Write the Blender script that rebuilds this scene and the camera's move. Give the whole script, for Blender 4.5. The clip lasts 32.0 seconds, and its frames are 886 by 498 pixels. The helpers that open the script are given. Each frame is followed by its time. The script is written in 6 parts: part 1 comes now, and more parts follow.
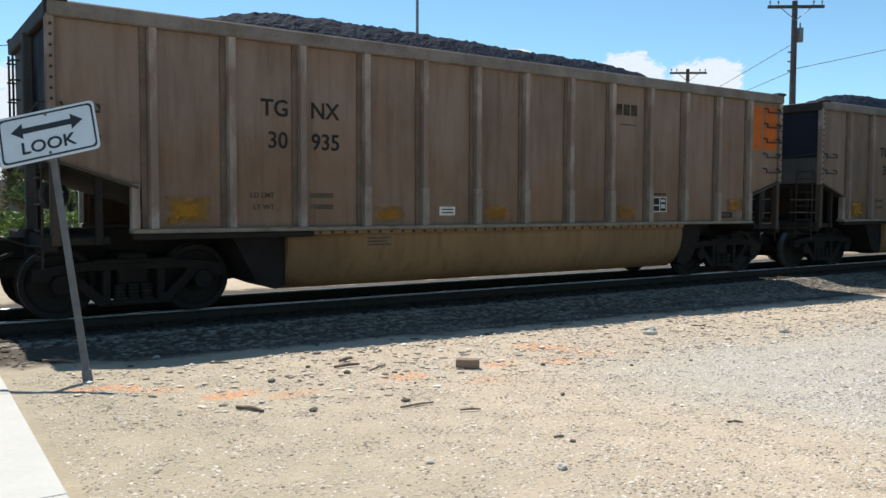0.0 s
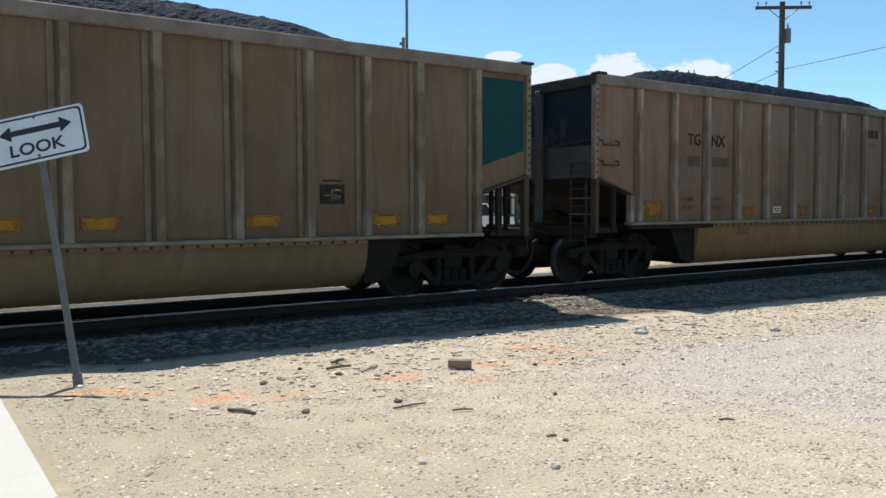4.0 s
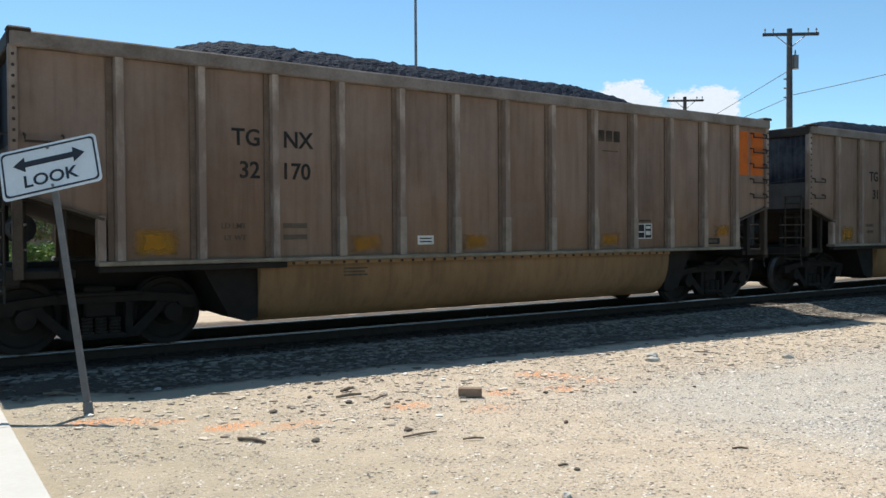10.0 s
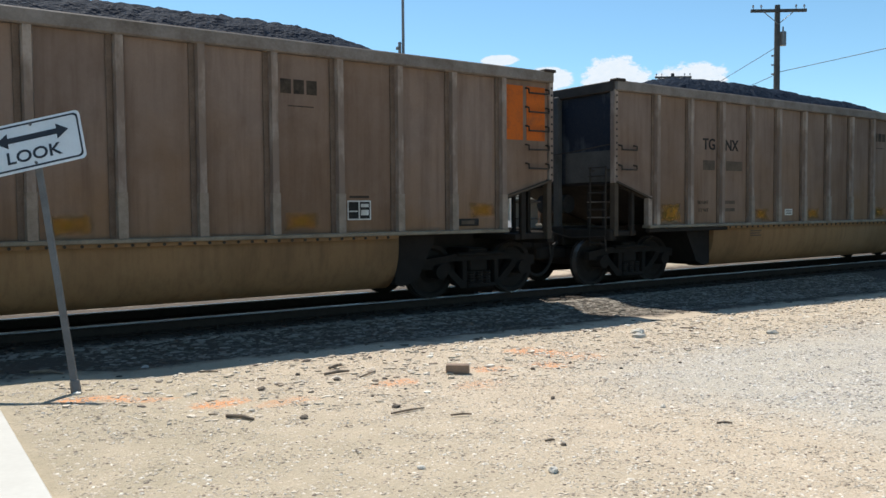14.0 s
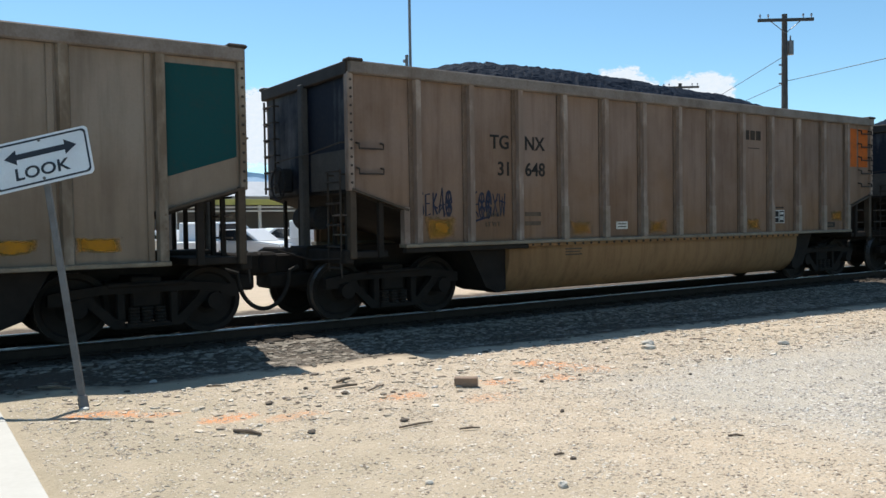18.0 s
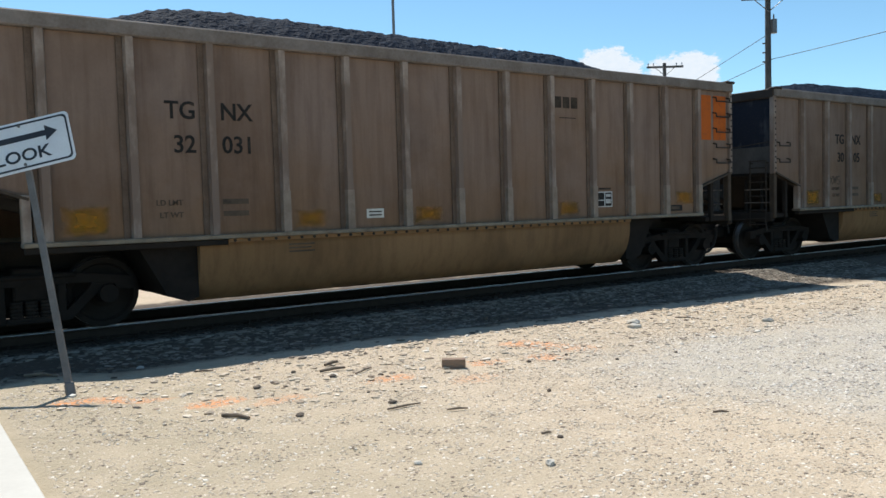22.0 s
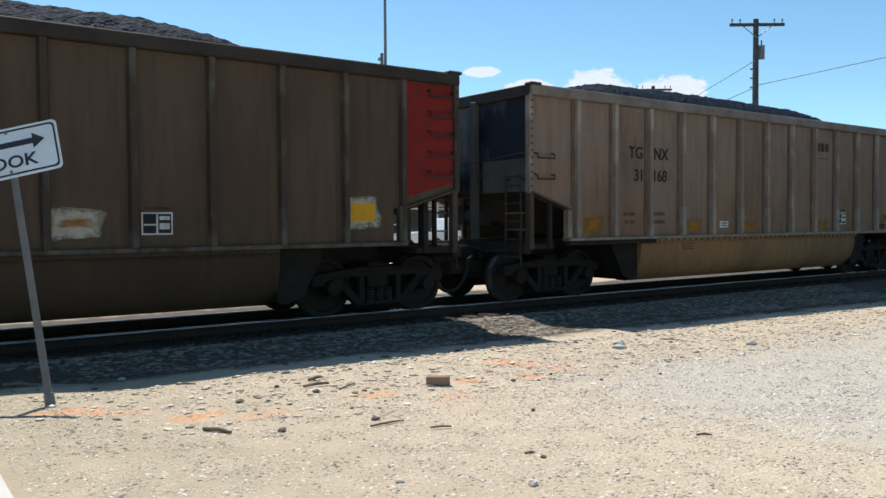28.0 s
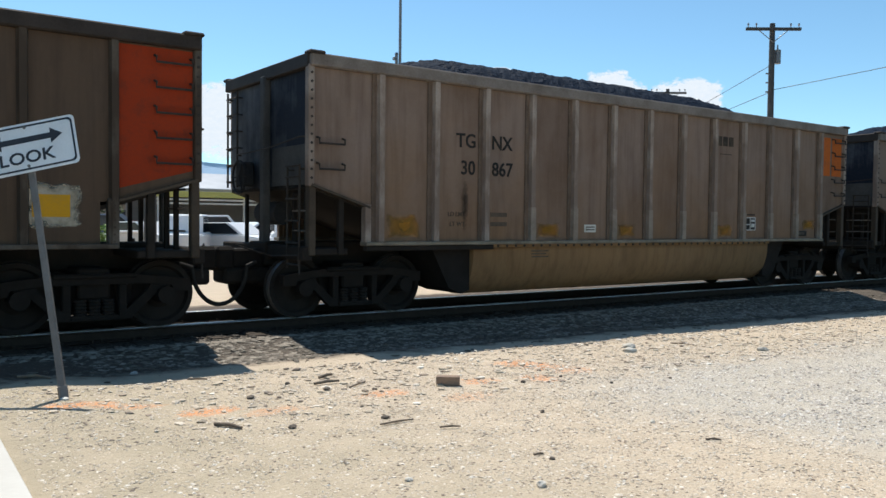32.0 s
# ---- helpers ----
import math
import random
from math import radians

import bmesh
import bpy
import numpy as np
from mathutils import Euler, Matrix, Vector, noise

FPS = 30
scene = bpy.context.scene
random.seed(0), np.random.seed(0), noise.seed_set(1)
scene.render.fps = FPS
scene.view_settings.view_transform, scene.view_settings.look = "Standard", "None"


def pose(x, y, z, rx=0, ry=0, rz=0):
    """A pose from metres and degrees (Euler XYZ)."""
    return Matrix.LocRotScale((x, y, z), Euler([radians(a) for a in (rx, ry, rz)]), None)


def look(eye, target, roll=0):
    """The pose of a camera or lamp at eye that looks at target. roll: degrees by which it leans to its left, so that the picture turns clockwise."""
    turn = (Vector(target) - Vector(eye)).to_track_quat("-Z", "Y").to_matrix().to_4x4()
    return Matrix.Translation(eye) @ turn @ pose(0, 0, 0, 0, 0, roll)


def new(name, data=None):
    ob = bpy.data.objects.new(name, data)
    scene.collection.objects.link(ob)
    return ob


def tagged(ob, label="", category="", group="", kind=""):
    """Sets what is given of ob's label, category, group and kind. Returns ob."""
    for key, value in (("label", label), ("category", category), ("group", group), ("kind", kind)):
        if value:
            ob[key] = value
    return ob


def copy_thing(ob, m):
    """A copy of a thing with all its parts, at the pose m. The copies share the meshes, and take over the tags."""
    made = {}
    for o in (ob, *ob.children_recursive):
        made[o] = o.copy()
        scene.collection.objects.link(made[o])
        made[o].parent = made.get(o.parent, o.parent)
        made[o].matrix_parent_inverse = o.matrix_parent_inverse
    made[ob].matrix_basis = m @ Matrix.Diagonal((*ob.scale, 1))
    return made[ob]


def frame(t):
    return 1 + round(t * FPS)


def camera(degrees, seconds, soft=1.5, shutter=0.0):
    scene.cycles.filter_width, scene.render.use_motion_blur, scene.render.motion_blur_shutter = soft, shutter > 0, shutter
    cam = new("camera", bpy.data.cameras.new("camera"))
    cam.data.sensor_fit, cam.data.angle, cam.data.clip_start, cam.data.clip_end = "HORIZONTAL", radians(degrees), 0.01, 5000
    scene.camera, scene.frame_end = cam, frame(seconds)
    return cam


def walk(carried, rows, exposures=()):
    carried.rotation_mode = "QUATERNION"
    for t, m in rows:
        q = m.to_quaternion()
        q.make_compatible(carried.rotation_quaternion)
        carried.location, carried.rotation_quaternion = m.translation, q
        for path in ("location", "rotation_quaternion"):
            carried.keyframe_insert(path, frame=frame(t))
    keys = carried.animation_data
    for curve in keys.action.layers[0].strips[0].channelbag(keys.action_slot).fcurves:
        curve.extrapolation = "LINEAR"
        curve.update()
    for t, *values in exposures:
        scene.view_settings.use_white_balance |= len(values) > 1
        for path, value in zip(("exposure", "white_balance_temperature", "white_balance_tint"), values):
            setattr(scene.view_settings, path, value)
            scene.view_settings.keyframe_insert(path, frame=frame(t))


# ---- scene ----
cam = camera(56.7, 32.0, soft=1.5)
PATH = [
    (0, (-0.041, -0.029, 1.594), (1.093, 1.615, 1.484), 0.2),
    (0.5, (-0.049, -0.019, 1.606), (1.13, 1.594, 1.505), 0.7),
    (1, (-0.058, -0.018, 1.603), (1.129, 1.59, 1.546), 1.0),
    (1.5, (-0.051, -0.02, 1.592), (1.12, 1.601, 1.525), 0.4),
    (2, (-0.052, -0.02, 1.59), (1.092, 1.618, 1.524), -0.0),
    (2.5, (-0.057, -0.022, 1.578), (1.079, 1.622, 1.489), -0.2),
    (3, (-0.05, -0.027, 1.585), (1.079, 1.62, 1.478), -0.2),
    (3.5, (-0.043, -0.028, 1.578), (1.113, 1.6, 1.467), -0.1),
    (5.5, (-0.046, -0.031, 1.579), (1.081, 1.62, 1.521), -0.7),
    (6, (-0.048, -0.024, 1.588), (1.102, 1.612, 1.545), -0.7),
    (6.5, (-0.034, -0.029, 1.591), (1.114, 1.609, 1.552), -0.8),
    (7, (-0.037, -0.041, 1.593), (1.118, 1.592, 1.564), -0.8),
    (7.5, (-0.042, -0.032, 1.586), (1.126, 1.591, 1.544), -0.5),
    (8, (-0.037, -0.029, 1.579), (1.102, 1.614, 1.544), -1.0),
    (8.5, (-0.036, -0.027, 1.59), (1.112, 1.61, 1.552), -0.8),
    (9, (-0.039, -0.029, 1.59), (1.114, 1.605, 1.553), -0.7),
    (9.5, (-0.049, -0.03, 1.575), (1.097, 1.609, 1.541), -0.5),
    (10, (-0.051, -0.034, 1.587), (1.084, 1.613, 1.548), -0.4),
    (10.5, (-0.046, -0.037, 1.596), (1.102, 1.6, 1.543), -0.6),
    (11, (-0.061, -0.035, 1.576), (1.098, 1.594, 1.51), -0.1),
    (11.5, (-0.046, -0.052, 1.586), (1.109, 1.578, 1.494), -0.4),
    (12, (-0.041, -0.054, 1.591), (1.176, 1.531, 1.496), 0.1),
    (12.5, (-0.036, -0.049, 1.594), (1.161, 1.551, 1.495), -0.6),
    (13, (-0.054, -0.034, 1.583), (1.117, 1.583, 1.47), -0.3),
    (13.5, (-0.046, -0.041, 1.591), (1.111, 1.587, 1.484), -0.4),
    (15.5, (-0.065, -0.015, 1.571), (1.116, 1.599, 1.519), -0.4),
    (16, (-0.034, -0.025, 1.59), (1.174, 1.568, 1.544), -0.8),
    (16.5, (-0.064, -0.004, 1.59), (1.167, 1.572, 1.548), -1.0),
    (17, (-0.056, -0.009, 1.595), (1.105, 1.62, 1.601), 0.7),
    (17.5, (-0.028, -0.033, 1.6), (1.123, 1.602, 1.555), -0.3),
    (18, (-0.025, -0.023, 1.594), (1.116, 1.618, 1.528), -0.9),
    (18.5, (-0.026, -0.022, 1.596), (1.032, 1.674, 1.532), -0.8),
    (19, (-0.042, -0.02, 1.6), (1.03, 1.667, 1.525), -0.6),
    (19.5, (-0.033, -0.032, 1.591), (0.997, 1.681, 1.513), -0.6),
    (20, (-0.04, -0.024, 1.594), (1.049, 1.653, 1.521), -1.0),
    (20.5, (-0.014, -0.039, 1.598), (1.108, 1.614, 1.508), -1.8),
    (21, (-0.025, -0.041, 1.592), (1.135, 1.585, 1.492), -1.4),
    (21.5, (-0.026, -0.038, 1.588), (1.162, 1.569, 1.49), -1.6),
    (22, (-0.022, -0.032, 1.588), (1.144, 1.59, 1.479), -1.6),
    (22.5, (-0.03, -0.028, 1.582), (1.144, 1.587, 1.459), -1.5),
    (23, (-0.026, -0.027, 1.589), (1.137, 1.595, 1.469), -1.8),
    (23.5, (-0.021, -0.033, 1.589), (1.148, 1.587, 1.487), -2.2),
    (24, (-0.026, -0.043, 1.572), (1.12, 1.593, 1.487), -2.5),
    (24.5, (-0.015, -0.052, 1.585), (1.191, 1.54, 1.469), -2.1),
    (25, (-0.001, -0.057, 1.584), (1.21, 1.532, 1.492), -2.2),
    (25.5, (-0.023, -0.045, 1.591), (1.189, 1.543, 1.496), -1.4),
    (26, (-0.027, -0.037, 1.598), (1.244, 1.505, 1.506), -0.9),
    (26.5, (-0.007, -0.047, 1.593), (1.238, 1.517, 1.504), -1.1),
    (28.5, (-0.025, -0.024, 1.59), (1.157, 1.588, 1.516), -0.3),
    (29, (-0.016, -0.023, 1.584), (1.157, 1.595, 1.492), -0.4),
    (29.5, (-0.022, -0.024, 1.591), (1.164, 1.583, 1.499), -0.1),
    (30, (-0.023, -0.022, 1.584), (1.155, 1.593, 1.511), 0.3),
    (30.5, (-0.04, -0.032, 1.586), (1.155, 1.569, 1.491), 0.2),
    (31, (-0.038, -0.028, 1.597), (1.153, 1.576, 1.501), -0.2),
    (31.5, (-0.038, -0.031, 1.597), (1.134, 1.587, 1.515), 0.4),
    (32, (-0.043, -0.041, 1.595), (1.128, 1.578, 1.526), 0.6),
]
walk(cam, [(t, look(eye, target, roll)) for t, eye, target, roll in PATH], [(0, 0.25, 6350, 8), (32, 0.25, 6350, 8)])

# ---- light ----
SUN_TO = Vector((0.095, 0.652, 1.0)).normalized()      # towards the sun
world = bpy.data.worlds.new("sky")
scene.world = world
world.use_nodes = True
wn = world.node_tree
sky = wn.nodes.new("ShaderNodeTexSky")
sky.sky_type = "NISHITA"
sky.sun_disc = False
sky.sun_elevation = math.asin(SUN_TO.z)
sky.sun_rotation = math.atan2(SUN_TO.x, SUN_TO.y)
sky.altitude = 1700
sky.air_density, sky.dust_density, sky.ozone_density = 1.0, 0.6, 1.0
grade = wn.nodes.new("ShaderNodeMix")
grade.data_type, grade.blend_type = "RGBA", "MULTIPLY"
grade.inputs[0].default_value, grade.inputs[7].default_value = 1.0, (0.785, 1.0, 1.01, 1)
wn.links.new(sky.outputs[0], grade.inputs[6])
wn.links.new(grade.outputs[2], wn.nodes["Background"].inputs[0])
wn.nodes["Background"].inputs[1].default_value = 0.125

sun_data = bpy.data.lights.new("sun", "SUN")
sun_data.energy, sun_data.angle, sun_data.color = 5.0, radians(0.53), (1.0, 0.94, 0.87)
sun = new("sun", sun_data)
sun.matrix_world = Matrix.Translation((0, 20, 30)) @ SUN_TO.to_track_quat("Z", "Y").to_matrix().to_4x4()


# ---- materials ----
class Nodes:
    """A small writer of shader nodes."""

    def __init__(self, name):
        self.m = bpy.data.materials.new(name)
        self.m.use_nodes = True
        self.t = self.m.node_tree
        self.b = self.t.nodes["Principled BSDF"]

    def n(self, kind, operation="", data_type=""):
        node = self.t.nodes.new("ShaderNode" + kind)
        if operation:
            node.operation = operation
        if data_type:
            node.data_type = data_type
        return node

    def link(self, a, b):
        self.t.links.new(a, b)

    def coords(self, scale=(1, 1, 1), shift=0.0):
        tc, mp = self.n("TexCoord"), self.n("Mapping")
        mp.inputs["Scale"].default_value = scale
        self.link(tc.outputs["Object"], mp.inputs[0])
        if shift:
            info, mul = self.n("ObjectInfo"), self.n("Math", operation="MULTIPLY")
            mul.inputs[1].default_value = shift
            self.link(info.outputs["Random"], mul.inputs[0])
            self.link(mul.outputs[0], mp.inputs["Location"])
        return mp.outputs[0]

    def noise(self, vec, scale, detail=4.0, rough=0.6):
        t = self.n("TexNoise")
        t.inputs["Scale"].default_value, t.inputs["Detail"].default_value = scale, detail
        t.inputs["Roughness"].default_value = rough
        self.link(vec, t.inputs["Vector"])
        return t.outputs[0]

    def ramp(self, fac, lo, hi, a=0.0, b=1.0):
        r = self.n("MapRange")
        for i, v in enumerate((lo, hi, a, b)):
            r.inputs[i + 1].default_value = v
        self.link(fac, r.inputs[0])
        return r.outputs[0]

    def mix(self, fac, a, b):
        x = self.n("Mix", data_type="RGBA")
        for sock, v in ((x.inputs[0], fac), (x.inputs[6], a), (x.inputs[7], b)):
            if isinstance(v, (int, float)):
                sock.default_value = v
            elif isinstance(v, tuple):
                sock.default_value = (*v, 1)
            else:
                self.link(v, sock)
        return x.outputs[2]

    def math(self, op, a, b):
        x = self.n("Math", operation=op)
        for sock, v in zip(x.inputs, (a, b)):
            if isinstance(v, (int, float)):
                sock.default_value = v
            else:
                self.link(v, sock)
        return x.outputs[0]

    def z(self, axis="Z"):
        tc, s = self.n("TexCoord"), self.n("SeparateXYZ")
        self.link(tc.outputs["Object"], s.inputs[0])
        return s.outputs[axis]

    def done(self, colour, rough=0.7, metal=0.0, bump=None, height=0.01, strength=0.6, spec=0.5):
        if isinstance(colour, tuple):
            self.b.inputs["Base Color"].default_value = (*colour, 1)
        else:
            self.link(colour, self.b.inputs["Base Color"])
        if isinstance(rough, (int, float)):
            self.b.inputs["Roughness"].default_value = rough
        else:
            self.link(rough, self.b.inputs["Roughness"])
        self.b.inputs["Metallic"].default_value = metal
        self.b.inputs["Specular IOR Level"].default_value = spec
        if bump is not None:
            bp = self.n("Bump")
            bp.inputs["Strength"].default_value, bp.inputs["Distance"].default_value = strength, height
            self.link(bump, bp.inputs["Height"])
            self.link(bp.outputs[0], self.b.inputs["Normal"])
        return self.m


def plain(name, a, b=None, scale=3.0, rough=0.7, metal=0.0, height=0.006, shift=20.0, spec=0.5, mid=(0.35, 0.65)):
    """Two tones at two scales with fine relief."""
    k = Nodes(name)
    b = b or tuple(c * 0.7 for c in a)
    v = k.coords(shift=shift)
    big, fine = k.noise(v, scale, 5), k.noise(v, scale * 14, 3)
    f = k.ramp(k.math("ADD", k.math("MULTIPLY", big, 0.7), k.math("MULTIPLY", fine, 0.3)), *mid)
    return k.done(k.mix(f, a, b), rough, metal, fine, height, 0.5, spec)


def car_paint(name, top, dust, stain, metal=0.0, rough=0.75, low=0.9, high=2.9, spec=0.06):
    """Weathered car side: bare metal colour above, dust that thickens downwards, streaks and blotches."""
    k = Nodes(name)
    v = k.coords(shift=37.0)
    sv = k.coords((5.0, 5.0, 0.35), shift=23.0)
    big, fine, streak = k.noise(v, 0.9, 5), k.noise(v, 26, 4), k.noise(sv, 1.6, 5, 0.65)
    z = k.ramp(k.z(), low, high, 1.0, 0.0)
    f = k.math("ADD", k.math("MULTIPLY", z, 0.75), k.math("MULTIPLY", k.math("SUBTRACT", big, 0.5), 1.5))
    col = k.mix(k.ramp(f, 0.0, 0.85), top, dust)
    col = k.mix(k.ramp(streak, 0.46, 0.74, 0, 0.5), col, stain)
    blot = k.noise(k.coords((1.0, 1.0, 0.6), shift=71.0), 0.55, 6, 0.62)
    col = k.mix(k.ramp(blot, 0.46, 0.70, 0, 0.62), col, stain)
    col = k.mix(k.ramp(k.noise(k.coords((0.7, 0.7, 0.9), shift=53.0), 1.7, 5, 0.6), 0.54, 0.74, 0, 0.35), col, top)
    info = k.n("ObjectInfo")
    col = k.mix(k.ramp(info.outputs["Random"], 0, 1, 0, 0.22), col, dust)
    col = k.mix(k.ramp(fine, 0.35, 0.75, 0.0, 0.12), col, stain)
    return k.done(col, k.ramp(big, 0.3, 0.7, rough - 0.1, rough + 0.2), metal, fine, 0.002, 0.15, spec)


def car_rib(name, dull, bare):
    """A rib: dulled by dust, scuffed to bare metal at its foot, its head and in patches."""
    k = Nodes(name)
    v = k.coords((3.0, 3.0, 1.1), shift=41.0)
    patch, fine = k.noise(v, 1.3, 4), k.noise(k.coords(shift=13.0), 30, 3)
    z = k.z()
    foot = k.ramp(z, 1.10, 1.30, 0.25, 0.0)
    head = k.ramp(z, 3.02, 3.16, 0.0, 0.22)
    f = k.math("ADD", k.math("ADD", foot, head), k.math("MULTIPLY", k.math("SUBTRACT", patch, 0.47), 2.0))
    col = k.mix(k.ramp(f, 0.05, 0.5), dull, bare)
    col = k.mix(k.ramp(fine, 0.4, 0.75, 0, 0.35), col, dull)
    return k.done(col, 0.7, 0.05, fine, 0.002, 0.3, 0.12)


def faded(name, a, under, cover=0.5, rough=0.75, smear=0.0, disc=False, rim=0.15):
    """Old paint that has worn through to what lies under it; a smear thins out towards its rim."""
    k = Nodes(name)
    v = k.coords(shift=31.0)
    f = k.ramp(k.noise(v, 5, 6, 0.7), cover - 0.15, cover + 0.15)
    g = k.ramp(k.noise(v, 30, 3), 0.4, 0.8, 0, 0.35)
    m = k.done(k.mix(g, k.mix(f, a, under), under), rough, 0.0, None, spec=0.12)
    if smear:
        tc, sep = k.n("TexCoord"), k.n("SeparateXYZ")
        k.link(tc.outputs["Generated"], sep.inputs[0])
        off = [k.math("MULTIPLY", k.math("ABSOLUTE", k.math("SUBTRACT", sep.outputs[ax], 0.5), 0.0), 2.0) for ax in ("X", "Z")]
        far = k.math("POWER", k.math("ADD", k.math("MULTIPLY", off[0], off[0]), k.math("MULTIPLY", off[1], off[1])), 0.5) if disc else k.math("MAXIMUM", *off)
        r = k.math("ADD", far, k.math("MULTIPLY", k.math("SUBTRACT", k.noise(v, 6, 5, 0.6), 0.5), 1.1))
        k.link(k.ramp(r, rim, 0.95, smear, 0.0), k.b.inputs["Alpha"])
    return m


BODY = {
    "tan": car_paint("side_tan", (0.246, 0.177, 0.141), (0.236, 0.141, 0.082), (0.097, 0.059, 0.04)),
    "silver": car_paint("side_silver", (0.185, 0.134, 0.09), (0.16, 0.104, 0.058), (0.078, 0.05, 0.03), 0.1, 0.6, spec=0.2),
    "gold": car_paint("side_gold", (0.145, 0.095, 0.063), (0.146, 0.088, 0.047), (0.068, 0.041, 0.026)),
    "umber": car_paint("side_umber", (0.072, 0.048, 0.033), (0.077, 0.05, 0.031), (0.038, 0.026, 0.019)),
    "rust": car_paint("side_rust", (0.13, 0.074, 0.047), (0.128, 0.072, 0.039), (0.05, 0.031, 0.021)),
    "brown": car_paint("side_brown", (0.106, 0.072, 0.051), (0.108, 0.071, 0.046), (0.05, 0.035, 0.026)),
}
RIB = {
    "tan": car_rib("rib_tan", (0.215, 0.155, 0.12), (0.375, 0.30, 0.245)),
    "silver": car_rib("rib_silver", (0.158, 0.117, 0.082), (0.29, 0.235, 0.18)),
    "gold": car_rib("rib_gold", (0.15, 0.115, 0.078), (0.28, 0.24, 0.19)),
    "umber": car_rib("rib_umber", (0.17, 0.138, 0.11), (0.32, 0.275, 0.235)),
    "rust": car_rib("rib_rust", (0.11, 0.066, 0.042), (0.17, 0.115, 0.078)),
    "brown": car_rib("rib_brown", (0.06, 0.043, 0.031), (0.125, 0.102, 0.08)),
}
SIDE_PALE = car_paint("side_pale_silver", (0.262, 0.204, 0.156), (0.215, 0.156, 0.105), (0.115, 0.08, 0.054), 0.15, 0.5, spec=0.3)
SEAM = {
    "tan": plain("seam_tan", (0.175, 0.122, 0.09), (0.1, 0.068, 0.048), 3, 0.75, spec=0.1),
    "silver": plain("seam_silver", (0.22, 0.172, 0.126), (0.145, 0.105, 0.07), 3, 0.75, spec=0.1),
    "gold": plain("seam_gold", (0.14, 0.1, 0.064), (0.095, 0.065, 0.04), 3, 0.8, spec=0.2),
}
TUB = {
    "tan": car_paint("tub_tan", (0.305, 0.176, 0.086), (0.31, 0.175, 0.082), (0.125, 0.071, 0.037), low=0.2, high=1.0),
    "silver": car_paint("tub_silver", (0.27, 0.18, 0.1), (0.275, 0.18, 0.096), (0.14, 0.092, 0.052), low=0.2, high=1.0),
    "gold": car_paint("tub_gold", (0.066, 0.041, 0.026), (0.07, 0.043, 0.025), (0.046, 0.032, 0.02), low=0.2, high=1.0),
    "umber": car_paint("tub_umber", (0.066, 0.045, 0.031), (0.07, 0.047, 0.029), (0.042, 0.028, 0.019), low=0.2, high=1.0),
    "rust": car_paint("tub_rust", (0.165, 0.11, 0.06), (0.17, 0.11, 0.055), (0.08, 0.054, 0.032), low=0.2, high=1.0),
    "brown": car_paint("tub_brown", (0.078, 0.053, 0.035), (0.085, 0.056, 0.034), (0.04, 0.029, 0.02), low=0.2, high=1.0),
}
SHOE = plain("rib_shoe_metal", (0.32, 0.25, 0.195), (0.2, 0.148, 0.108), 5, 0.6, 0.15, spec=0.25)
SILL = plain("sill_metal", (0.25, 0.2, 0.14), (0.13, 0.094, 0.06), 4, 0.5, 0.2)
CHORD = plain("chord_metal", (0.25, 0.212, 0.185), (0.14, 0.11, 0.088), 2.2, 0.65, spec=0.1)
CHORDS = {"tan": CHORD, "silver": CHORD, "umber": CHORD,
          "gold": plain("chord_golden_grime", (0.09, 0.065, 0.045), (0.05, 0.036, 0.025), 2.2, 0.7, spec=0.15),
          "rust": plain("chord_rusty_grime", (0.07, 0.05, 0.038), (0.035, 0.026, 0.02), 2.2, 0.7, spec=0.15),
          "brown": plain("chord_dark_grime", (0.055, 0.043, 0.036), (0.03, 0.023, 0.019), 2.2, 0.7, spec=0.15)}
END_DARK = plain("end_black_paint", (0.022, 0.024, 0.029), (0.05, 0.047, 0.044), 1.4, 0.8, spec=0.08)


def end_sheet_material():
    """Bare grey sheet with blue-black soot over most of it, washed thin in places."""
    k = Nodes("end_sheet_sooty")
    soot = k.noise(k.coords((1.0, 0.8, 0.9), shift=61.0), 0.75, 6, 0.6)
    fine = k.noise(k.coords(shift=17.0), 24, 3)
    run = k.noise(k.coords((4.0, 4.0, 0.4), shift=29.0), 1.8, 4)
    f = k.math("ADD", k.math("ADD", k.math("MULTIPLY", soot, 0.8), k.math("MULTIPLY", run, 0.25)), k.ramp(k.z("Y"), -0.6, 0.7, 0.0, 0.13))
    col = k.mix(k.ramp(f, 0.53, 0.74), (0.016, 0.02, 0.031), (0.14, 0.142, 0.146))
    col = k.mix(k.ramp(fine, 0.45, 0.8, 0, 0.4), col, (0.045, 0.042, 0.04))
    return k.done(col, 0.75, 0.0, fine, 0.002, 0.3, 0.12)


END_SHEET = end_sheet_material()
END_GREY = plain("end_grey_paint", (0.105, 0.1, 0.094), (0.06, 0.056, 0.052), 1.8, 0.75, spec=0.1)
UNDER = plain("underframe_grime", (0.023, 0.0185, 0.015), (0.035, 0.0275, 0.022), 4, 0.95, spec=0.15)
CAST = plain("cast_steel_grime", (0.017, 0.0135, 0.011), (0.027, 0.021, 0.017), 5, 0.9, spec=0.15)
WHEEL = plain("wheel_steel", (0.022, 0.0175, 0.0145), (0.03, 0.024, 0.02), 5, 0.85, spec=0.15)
TREAD = plain("wheel_tread", (0.16, 0.15, 0.14), (0.09, 0.08, 0.072), 6, 0.45, 0.4)
GLINT = plain("glint_steel", (0.72, 0.72, 0.71), (0.6, 0.6, 0.58), 6, 0.35, 0.5)
